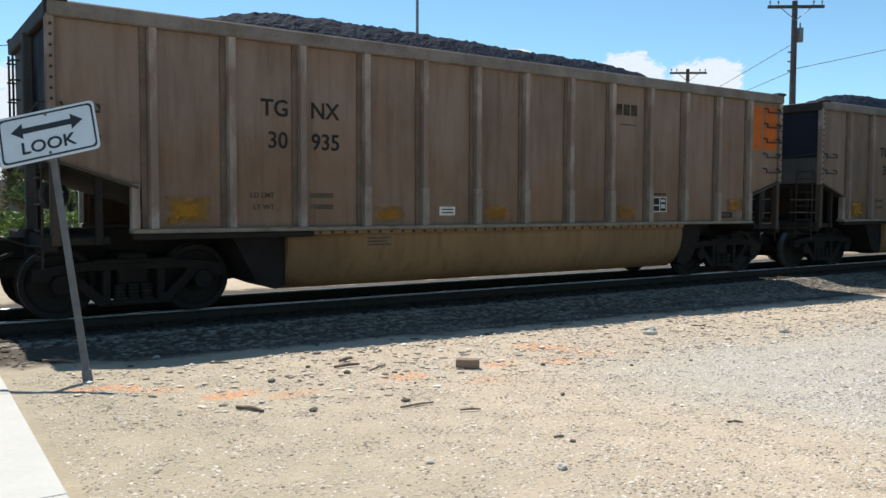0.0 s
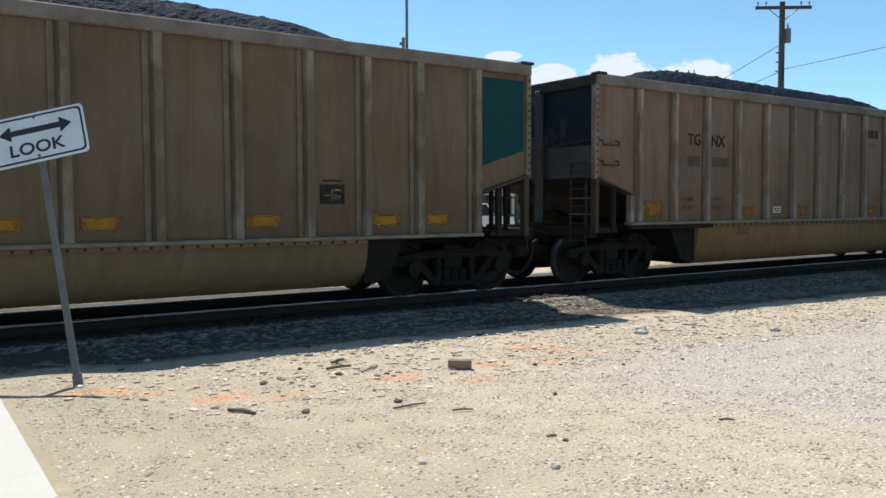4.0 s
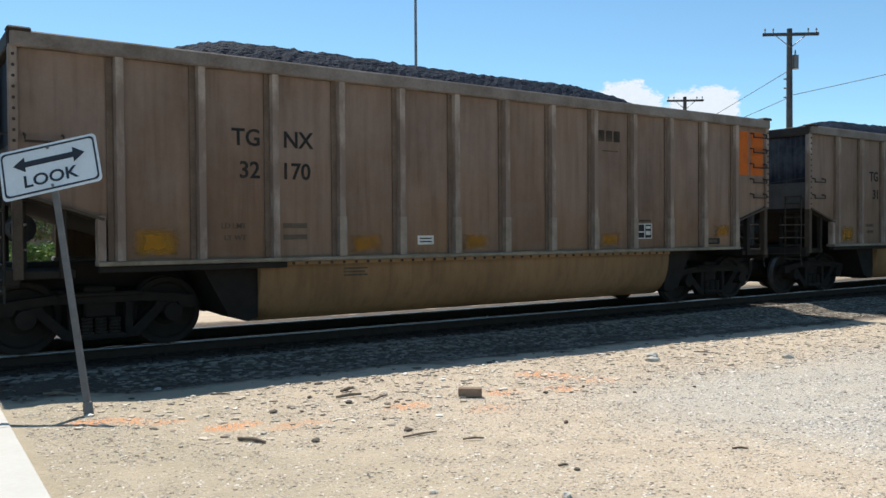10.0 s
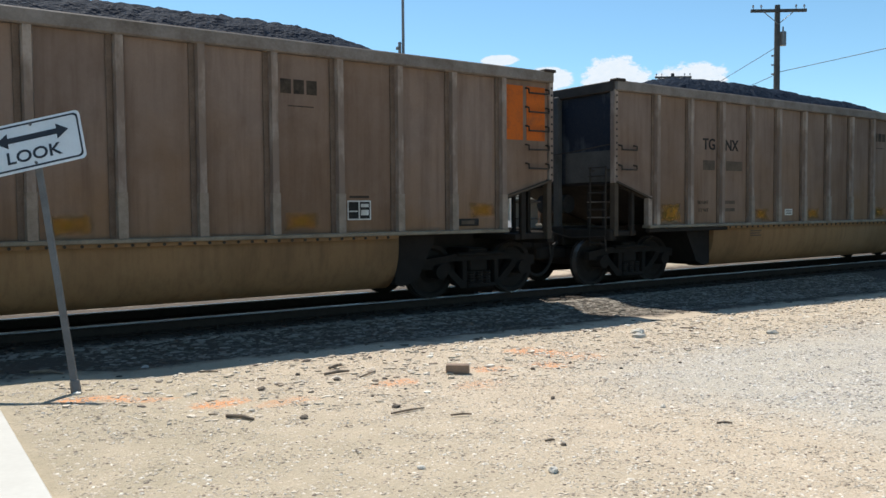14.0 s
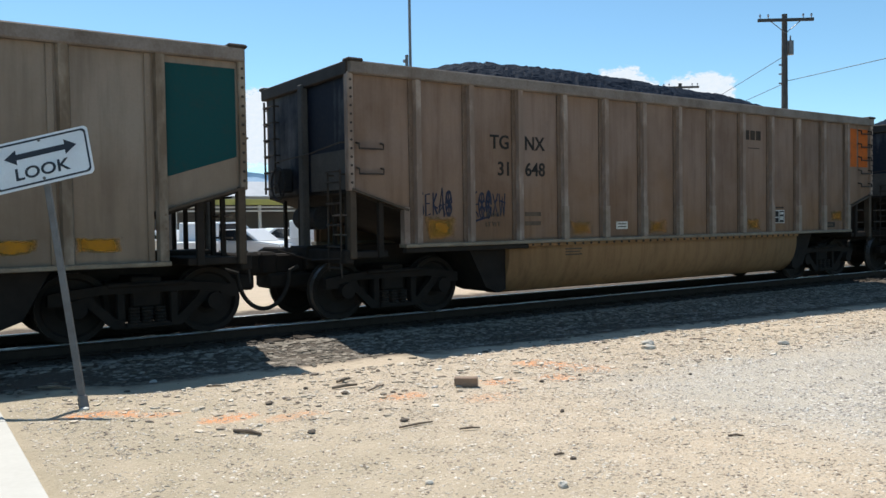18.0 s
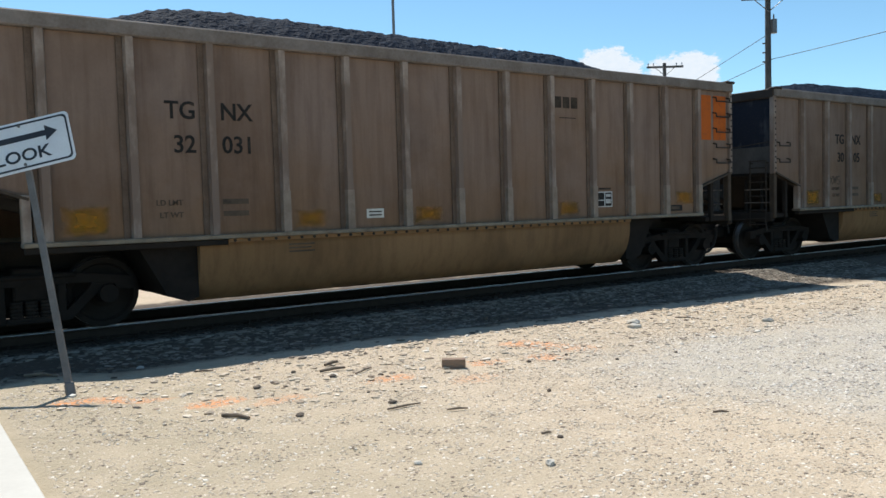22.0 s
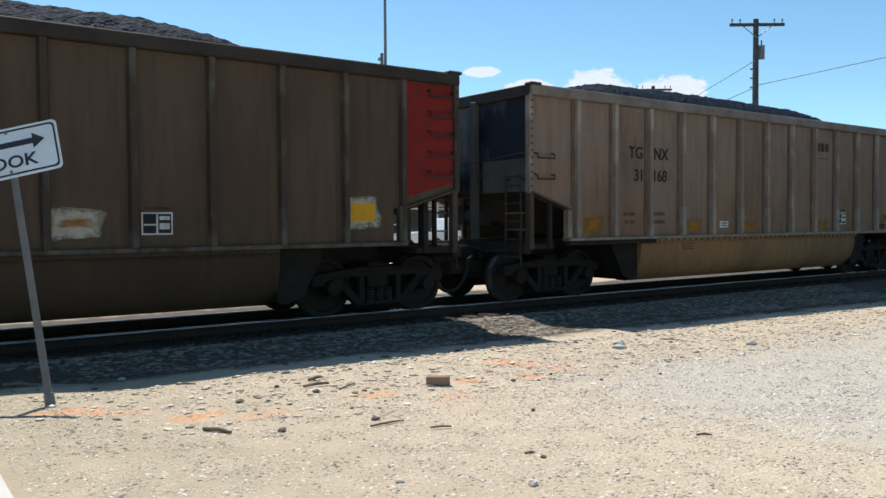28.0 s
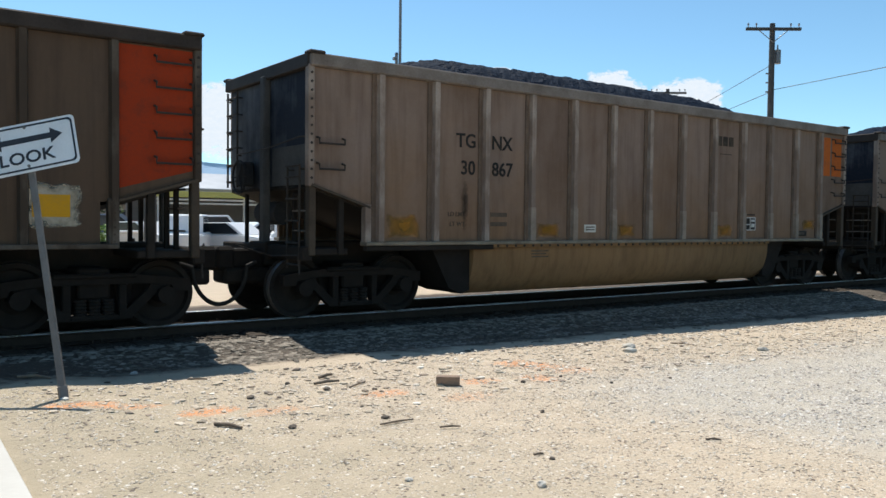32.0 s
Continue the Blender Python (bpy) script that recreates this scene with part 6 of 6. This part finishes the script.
BARK = plain("bark", (0.12, 0.09, 0.065), (0.07, 0.055, 0.04), 6, 0.95)


def leaf_material(name, a, b):
    k = Nodes(name)
    geo = k.n("NewGeometry")
    return k.done(k.mix(geo.outputs["Random Per Island"], a, b), 0.75, 0.0, None, spec=0.3)


LEAF = leaf_material("leaves_green", (0.045, 0.085, 0.025), (0.12, 0.16, 0.05))
LEAF_O = leaf_material("leaves_olive", (0.06, 0.075, 0.03), (0.15, 0.15, 0.07))
LEAF_B = leaf_material("shrub_bright_green", (0.09, 0.17, 0.03), (0.20, 0.27, 0.07))


def crown_mesh(name, seed, clumps, leaves, spread, height, base, size, material):
    """Leaf cards gathered in clumps round an uneven crown."""
    rng = np.random.RandomState(seed)
    verts, faces = [], []
    for _ in range(clumps):
        a, r = rng.rand() * math.tau, math.sqrt(rng.rand()) * spread
        z = base + height * rng.rand() ** 0.8
        squeeze = 1 - 0.55 * (z - base) / height
        c = np.array((r * math.cos(a) * squeeze, r * math.sin(a) * squeeze, z))
        rad = spread * (0.16 + rng.rand() * 0.2)
        for _ in range(leaves):
            d = rng.randn(3)
            p = c + d / np.linalg.norm(d) * rad * (0.4 + 0.6 * rng.rand())
            u, v = rng.randn(3), rng.randn(3)
            u, v = u / np.linalg.norm(u) * size, v / np.linalg.norm(v) * size
            n = len(verts)
            verts += [tuple(p - u), tuple(p + v * 0.6), tuple(p + u), tuple(p - v * 0.6)]
            faces.append((n, n + 1, n + 2, n + 3))
    me = bpy.data.meshes.new(name)
    me.from_pydata(verts, [], faces)
    me.materials.append(material)
    return me


def tree_kind(seed, height, spread, material):
    t = thing("tree", Matrix.Identity(4), "leafy green tree far beyond the track", "tree", "trees beyond the track")
    rng = random.Random(seed)
    bm = bmesh.new()
    rod(bm, (0, 0, -0.2), (0.1, 0, height * 0.5), 0.2, 0.12, 9)
    for i in range(5):
        a = i * 1.3 + rng.random()
        rod(bm, (0.05, 0, height * (0.28 + 0.05 * i)), (math.cos(a) * spread * 0.6, math.sin(a) * spread * 0.6, height * (0.6 + 0.07 * i)), 0.08, 0.025, 6)
    part("trunk", bm, BARK, t)
    part("crown", crown_mesh("crown", seed, 30, 42, spread, height * 0.72, height * 0.28, 0.2, material), material, t)
    return t


kinds = [tree_kind(1, 5.2, 2.4, LEAF), tree_kind(2, 4.2, 2.2, LEAF_O), tree_kind(3, 6.2, 2.6, LEAF)]
spots = [(2.2, 92), (6.2, 84), (8.6, 92), (9.8, 80), (11.2, 98), (16.4, 104), (17.6, 92), (24.5, 120), (26.4, 105), (33, 125), (35, 112), (0.5, 80), (10.6, 66), (28.5, 130), (9.2, 58), (12.4, 70), (7.4, 62), (13.2, 96), (15.2, 88)]
rng = random.Random(4)
for i, (az, d) in enumerate(spots):
    m = polar(az, d, 0, rng.random() * 360) @ Matrix.Scale(1.0, 4)
    if i < 3:
        kinds[i].matrix_basis = m
    else:
        copy_thing(kinds[i % 3], m)


def shrub_kind(seed):
    t = thing("shrub", Matrix.Identity(4), "bright green weedy shrub beyond the track", "shrub", "shrubs beyond the track")
    part("foliage", crown_mesh("foliage", seed, 22, 40, 1.0, 1.1, 0.05, 0.1, LEAF_B), LEAF_B, t)
    return t


shrubs = [shrub_kind(11), shrub_kind(12)]
for i, (az, d) in enumerate([(6.8, 40), (7.7, 41), (8.6, 42), (9.4, 40), (4.0, 43), (5.8, 38), (13.0, 31), (12.6, 34), (10.2, 39)]):
    m = polar(az, d, -0.05, i * 77)
    if i < 2:
        shrubs[i].matrix_basis = m
    else:
        copy_thing(shrubs[i % 2], m)

# far hills, mountains and clouds
FIELD = plain("far_field", (0.13, 0.16, 0.075), (0.21, 0.21, 0.11), 0.02, 0.95, height=0.0)
# distance haze put into the mountains as blue base colour and a glow
HILL = plain("mountain_haze_blue", (0.15, 0.20, 0.27), (0.19, 0.25, 0.32), 0.004, 1.0, height=0.0, spec=0.0)
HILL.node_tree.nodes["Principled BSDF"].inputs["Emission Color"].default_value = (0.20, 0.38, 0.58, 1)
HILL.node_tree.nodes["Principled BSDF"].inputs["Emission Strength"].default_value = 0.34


def ridge(name, d, az0, az1, profile, seed, depth, material, label, category):
    verts, n = [], 160
    for i in range(n + 1):
        az = az0 + (az1 - az0) * i / n
        a = radians(az)
        el = profile(az) + 0.22 * noise.noise((az * 0.5, seed, 0)) + 0.1 * noise.noise((az * 1.9, seed, 3))
        h = max(1.0, math.tan(radians(max(0.05, el))) * d)
        for r, z in ((d, 0.0), (d + depth * 0.45, h * 0.55), (d + depth, h * 1.02), (d + depth * 1.6, 0.0)):
            verts.append((r * math.sin(a), r * math.cos(a), z))
    faces = [(i * 4 + j, (i + 1) * 4 + j, (i + 1) * 4 + j + 1, i * 4 + j + 1) for i in range(n) for j in range(3)]
    me = bpy.data.meshes.new(name)
    me.from_pydata(verts, [], faces)
    me.materials.append(material)
    me.shade_smooth()
    return tagged(new(name, me), label, category, kind="structure")


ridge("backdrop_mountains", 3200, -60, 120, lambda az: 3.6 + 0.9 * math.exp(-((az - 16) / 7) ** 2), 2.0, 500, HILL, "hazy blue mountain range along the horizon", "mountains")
ridge("backdrop_hills", 420, -60, 120, lambda az: 1.6 + 0.3 * math.sin(az * 0.2), 7.0, 160, FIELD, "low olive-green hills in front of the mountains", "hills")

def cloud_material():
    """Torn cumulus: white where the noise is dense, clear between."""
    k = Nodes("cloud_white")
    u = k.math("MULTIPLY", k.math("ARCTAN2", k.z("X"), k.z("Y")), 57.296)
    v = k.math("MULTIPLY", k.math("ARCTANGENT", k.math("DIVIDE", k.z("Z"), 3900.0), 0.0), 57.296)
    join = k.n("CombineXYZ")
    k.link(k.math("MULTIPLY", u, 0.62), join.inputs[0])
    k.link(v, join.inputs[1])
    vec = join.outputs[0]
    big, fine = k.noise(vec, 0.8, 6, 0.64), k.noise(vec, 3.4, 5, 0.65)
    mask = None
    for az, el, rx, rz in ((47.2, 8.5, 2.6, 1.9), (52.2, 8.1, 2.8, 1.6), (42.6, 8.8, 2.2, 0.9), (39.4, 10.2, 1.5, 0.4), (12.0, 6.4, 9.0, 3.3), (14.4, 9.4, 1.6, 0.8), (22.5, 6.6, 6.0, 2.9), (-4, 6.2, 7.0, 2.0), (31.5, 6.5, 4.0, 1.3)):
        dx, dz = k.math("DIVIDE", k.math("SUBTRACT", u, az), rx), k.math("DIVIDE", k.math("SUBTRACT", v, el), rz)
        r = k.math("ADD", k.math("MULTIPLY", dx, dx), k.math("MULTIPLY", dz, dz))
        g = k.ramp(r, 0.0, 1.6, 1.0, 0.0)
        mask = g if mask is None else k.math("MAXIMUM", mask, g)
    d = k.math("ADD", k.math("MULTIPLY", mask, 0.62), k.math("ADD", k.math("MULTIPLY", big, 0.75), k.math("MULTIPLY", fine, 0.22)))
    alpha = k.ramp(d, 0.77, 0.86)
    # the clouds' sunlit white is put in as emission
    glow, clear, both = k.n("Emission"), k.n("BsdfTransparent"), k.n("MixShader")
    k.link(k.mix(fine, (0.74, 0.84, 0.96), (0.95, 0.97, 1.0)), glow.inputs[0])
    glow.inputs[1].default_value = 0.84
    k.link(k.math("MULTIPLY", alpha, k.ramp(mask, 0.0, 0.25)), both.inputs[0])
    k.link(clear.outputs[0], both.inputs[1])
    k.link(glow.outputs[0], both.inputs[2])
    out = [n for n in k.t.nodes if n.bl_idname == "ShaderNodeOutputMaterial"][0]
    k.link(both.outputs[0], out.inputs[0])
    return k.m


def cloud_sheet():
    """A far curved sheet of low cloud."""
    d = 3900
    bm = bmesh.new()
    rows = []
    for i in range(61):
        az = -20 + 1.5 * i
        a = radians(az)
        rows.append([bm.verts.new((d * math.sin(a), d * math.cos(a), d * math.tan(radians(el)))) for el in (2, 5, 8, 11, 14)])
    for p, q in zip(rows, rows[1:]):
        for j in range(4):
            bm.faces.new((p[j], q[j], q[j + 1], p[j + 1]))
    solid("backdrop_clouds", bm, cloud_material(), Matrix.Identity(4), "torn white cumulus clouds low over the horizon", "cloud", kind="structure")


cloud_sheet()

# ---- the coal train ----
COALS += [coal_mesh(s) for s in range(7)]
TRAIN = []


BAY_LETTERS = [
    [[(-0.75, 0.0), (-0.1, 1.0), (0.85, 0.0)], [(-0.95, 0.34), (0.9, 0.5)]],
    [arc(0, 0.26, 0.72, 0.26, 0, 350), arc(0, 0.74, 0.8, 0.24, -40, 220), [(0, 0.1), (0, 0.95)]],
    [[(-0.7, 0.97), (0.7, 0.92)], [(0, 0.95), (0, 0.22)], [(-1.0, 0.56), (1.0, 0.58)], arc(0, 0.0, 0.95, 0.24, 15, 165)],
    [arc(0, 0.5, 0.8, 0.48, 0, 350), [(-0.5, 0.1), (0, 0.96), (0.55, 0.1)], [(-0.9, 0.42), (0.95, 0.48)]],
    [arc(0, 0.5, 0.75, 0.5, 0, 350), [(-0.6, 0.2), (0.6, 0.8)], [(-0.6, 0.8), (0.6, 0.2)], [(0, 0.0), (0, 1.0)], [(-0.7, 0.5), (1.0, 0.55)]],
    [[(-0.8, 0.0), (0.7, 1.0)], [(-0.6, 1.0), (0.85, 0.05)]],
    [[(-0.8, 0.05), (-0.6, 0.9), (0, 0.35), (0.6, 0.9), (0.8, 0.1)], [(-0.9, 0.5), (0.9, 0.55)]],
    [arc(0, 0.74, 0.7, 0.26, 0, 350), arc(0, 0.26, 0.7, 0.26, 0, 350)],
    [[(0.7, 0.95), (-0.6, 0.9), (-0.6, 0.1), (0.7, 0.05)], [(-0.6, 0.5), (0.5, 0.52)]],
    [[(-0.8, 0.15), (0.8, 0.25)], arc(0, 0.6, 0.6, 0.36, 0, 350)],
]


def build_train():
    kinds = {}
    for i, (style, end, marks, number) in enumerate(CARS):
        key = (style, end)
        if key in kinds:
            car = copy_thing(kinds[key], Matrix.Identity(4))
        else:
            car = kinds[key] = make_car(style, end)
        TRAIN.append(car)
    by_car = {car: [c for c in car.children if c.name.startswith("coal_load")][0] for car in TRAIN}
    for i, (car, (style, end, marks, number)) in enumerate(zip(TRAIN, CARS)):
        by_car[car].data = COALS[(i * 3 + i // 3) % 7]
        mark_car(car, style, marks, number, i)
    named = {number: car for car, (_, _, _, number) in zip(TRAIN, CARS)}
    # one car has paler, glossier side sheets
    for ob in named["44 104"].children:
        if ob.name.startswith(("side_panel", "end_bay_panel", "rivet_seam")):
            ob.material_slots[0].link = "OBJECT"
            ob.material_slots[0].material = SIDE_PALE
    y = -SIDE + 0.058
    for k in range(10):
        x = (-3.65, -2.67, -1.62, -0.60, 0.42, 1.46, 2.43, 3.4, 4.45, 5.5)[k]
        bm = bmesh.new()
        plate(bm, x - 0.38, x + 0.38, 1.02, 1.88, y - 0.001, 0.002)
        part("spray_mist", bm, SPRAY_MIST, named["31 204"])
        glyph = [[(x + 0.36 * u, 1.08 + 0.74 * v) for u, v in line] for line in BAY_LETTERS[k]]
        drawn(named["31 204"], glyph, 0.022 if k < 7 else 0.018, SPRAY_SOFT, y - 0.004, "soft dark spray-painted letter on the bay")
    scrawl(named["31 204"], -2.1, 0.42, 2.3, 0.32, 8, 70, SPRAY_PALE, -1.531, "pale blue spray-painted tag on the tub", 0.013, 7)
    scrawl(named["31 204"], 0.3, 0.46, 1.2, 0.28, 4, 71, SPRAY_PALE, -1.531, "pale blue spray-painted tag on the tub", 0.012, 8)
    drawn(named["31 204"], [[(-2.75, 0.62), (-2.5, 0.46), (-2.15, 0.5)]], 0.02, SPRAY_PALE, -1.531, "pale blue spray-painted stroke on the tub")
    for x0, w, z0, h, seed, kind in ((-6.04, 0.66, 1.44, 0.34, 80, 7), (-5.0, 0.72, 1.42, 0.36, 81, 2)):
        scrawl(named["31 648"], x0, z0, w, h, 5, seed, SPRAY_BLUE, y, "dark blue spray-painted tag", 0.012, kind)
    drawn(named["31 648"], [[(-5.02, 1.30), (-4.8, 1.36), (-4.62, 1.40)]], 0.016, SPRAY_BLUE, y, "dark blue spray-painted underline")
    old = named["11 754"]
    drawn(old, [[(-2.78, 2.10), (-2.82, 1.64)], [(-2.58, 2.12), (-2.80, 1.86), (-2.54, 1.70)], [(-2.47, 1.72), (-2.44, 2.14), (-2.26, 1.74), (-2.23, 2.18)], [(-2.12, 2.16), (-2.14, 1.78), (-1.96, 1.80)]], 0.02, SPRAY_W, y, "white spray-painted letters KNL")
    drawn(old, [arc(-1.80, 2.12, 0.09, 0.09, 0, 350), arc(-1.82, 1.93, 0.11, 0.11, 0, 350), [(-1.36, 2.30), (-1.58, 2.27), (-1.60, 2.14)] + arc(-1.50, 2.05, 0.11, 0.11, 120, -140, 8)], 0.02, SPRAY_W, y, "white spray-painted figures 85")
    drawn(old, [[(-0.82, 1.73), (-0.66, 1.73)], [(-0.74, 1.73), (-0.74, 1.30)], [(-0.80, 1.30), (-0.52, 1.30)], [(-0.53, 1.28), (-0.53, 1.40)], [(-0.46, 1.72), (-0.16, 1.72)], [(-0.31, 1.72), (-0.31, 1.30)], [(-0.46, 1.30), (-0.16, 1.30)]], 0.034, SPRAY_W, y, "white spray-painted block letters LI")
    drawn(old, [[(0.21, 1.74), (0.35, 1.74)], [(0.28, 1.74), (0.28, 1.38)], [(0.23, 1.38), (0.50, 1.38)], [(0.81, 1.62), (0.81, 1.73), (0.57, 1.73), (0.57, 1.37), (0.81, 1.37), (0.81, 1.46)]], 0.03, SPRAY_W, y, "white spray-painted block letters LC")
    drawn(old, [[(1.42, 1.37), (1.24, 1.58), (1.33, 1.68), (1.42, 1.62), (1.53, 1.69), (1.64, 1.6), (1.42, 1.37)], [(1.26, 1.57), (1.62, 1.59)], [(1.35, 1.57), (1.42, 1.40), (1.50, 1.58)], [(1.31, 1.78), (1.33, 1.73)], [(1.43, 1.8), (1.43, 1.74)], [(1.57, 1.79), (1.54, 1.74)]], 0.016, SPRAY_W, y, "white spray-painted heart-shaped gem")
    drawn(old, [[(3.92, 1.78), (4.22, 2.2), (4.58, 2.39), (4.92, 2.12), (5.08, 1.69), (4.81, 1.33), (4.57, 1.08), (4.22, 1.42), (3.92, 1.78)], [(3.94, 1.78), (4.46, 1.74), (5.06, 1.72)], [(4.22, 1.9), (4.56, 2.36), (4.46, 1.76)], [(4.58, 2.36), (4.82, 1.75), (4.58, 1.12)]], 0.02, SPRAY_W, y, "large white spray-painted gem outline")
    drawn(old, [[(3.50, 1.74), (3.70, 1.94), (3.88, 1.76), (3.68, 1.58), (3.50, 1.74)], [(3.56, 1.42), (3.78, 1.62), (3.98, 1.44), (3.76, 1.12), (3.56, 1.42)], [(3.31, 1.22), (3.56, 1.3), (3.70, 1.08), (3.36, 1.06), (3.31, 1.22)], [(3.20, 1.0), (3.46, 0.99)]], 0.015, SPRAY_W, y, "small white spray-painted gem outlines")
    tags = named["4323 3"]
    for x0, z0, w, h, count, seed in ((2.27, 1.68, 0.38, 0.14, 4, 100), (2.27, 1.54, 0.34, 0.1, 4, 104), (3.16, 1.16, 0.6, 0.3, 3, 103), (4.24, 1.36, 0.6, 0.22, 5, 101), (4.28, 1.13, 0.62, 0.2, 6, 105), (5.34, 1.42, 0.6, 0.24, 4, 102), (5.36, 1.15, 0.6, 0.2, 4, 106)):
        scrawl(tags, x0, z0, w, h, count, seed, SPRAY_W, y - 0.006, "white spray-painted scrawl", 0.014, seed)
    for x0, z0 in ((-0.90, 0.50), (1.10, 0.50)):
        drawn(named["30 990"], [arc(x0 + 0.13, z0 + 0.12, 0.13, 0.15, 60, 320), [(x0 + 0.2, z0 + 0.26), (x0 + 0.22, z0), (x0 + 0.27, z0 + 0.14), (x0 + 0.34, z0 + 0.02)],
                                arc(x0 + 0.42, z0 + 0.1, 0.07, 0.09, 0, 350), arc(x0 + 0.53, z0 + 0.1, 0.06, 0.09, 0, 350), arc(x0 + 0.64, z0 + 0.09, 0.06, 0.1, 60, 330), arc(x0 + 0.75, z0 + 0.1, 0.06, 0.09, 0, 340),
                                [(x0 + 0.8, z0 + 0.05), (x0 + 0.86, z0 + 0.28), (x0 + 0.9, z0 + 0.06), (x0 + 1.0, z0 + 0.05)], [(x0 + 0.1, z0 - 0.06), (x0 + 0.5, z0 - 0.07)]], 0.013, SPRAY, -1.531, "black spray-painted tag on the tub")
        drawn(named["30 990"], [[(x0 - 0.18, z0 + 0.2), (x0 - 0.16, z0 - 0.02)], [(x0 - 0.24, z0 + 0.05), (x0 - 0.1, z0 + 0.07)]], 0.012, SPRAY, -1.531, "small black spray-painted mark on the tub")
    scrawl(named["30 105"], -5.02, 1.55, 0.66, 0.18, 4, 112, STENCIL, y, "small faint spray-painted scrawl", 0.012, 4)
    for x0, z0, w, h, count, seed in ((1.10, 1.42, 0.5, 0.22, 4, 113), (1.12, 1.10, 0.64, 0.28, 4, 117), (2.22, 1.62, 0.62, 0.26, 5, 114), (2.28, 1.34, 0.54, 0.24, 3, 118), (4.04, 1.12, 0.6, 0.28, 3, 115), (5.2, 1.48, 0.72, 0.22, 5, 116), (5.26, 1.2, 0.64, 0.22, 4, 119)):
        scrawl(named["31 130"], x0, z0, w, h, count, seed, SPRAY_W, y - 0.006, "white spray-painted scrawl", 0.013, seed)
    drawn(named["31 130"], [arc(4.18, 1.48, 0.08, 0.15, -60, 260)], 0.014, SPRAY_W, y - 0.006, "white spray-painted loop")


build_train()


# seconds, and how far the train has rolled by then: about 64 km/h, slowing a little
ROLLED = [(0, -0.02), (1, 18.3), (2, 36.04), (3, 53.67), (3.5, 62.65), (5.5, 98.52), (6, 107.33), (7, 125.06), (8, 143.21), (9, 160.81), (10, 178.38), (11, 196.47), (12, 213.96), (13, 231.43), (13.5, 240.19), (15.5, 275.62), (16, 284.22), (17, 301.58), (18, 319.51), (19, 336.79), (20, 354.08), (21, 371.91), (22, 389.29), (23, 406.46), (24, 424.25), (25, 441.38), (26, 458.66), (26.5, 467.23), (28.5, 502.11), (29, 510.68), (30, 527.86), (31, 545.6), (32, 562.65)]


def motions():
    for i, car in enumerate(TRAIN):
        x0 = 16.24 - HALF + PITCH * (i + FIRST)
        walk(car, [(t, pose(x0 - s, 12.2, 0.27)) for t, s in ROLLED])


motions()
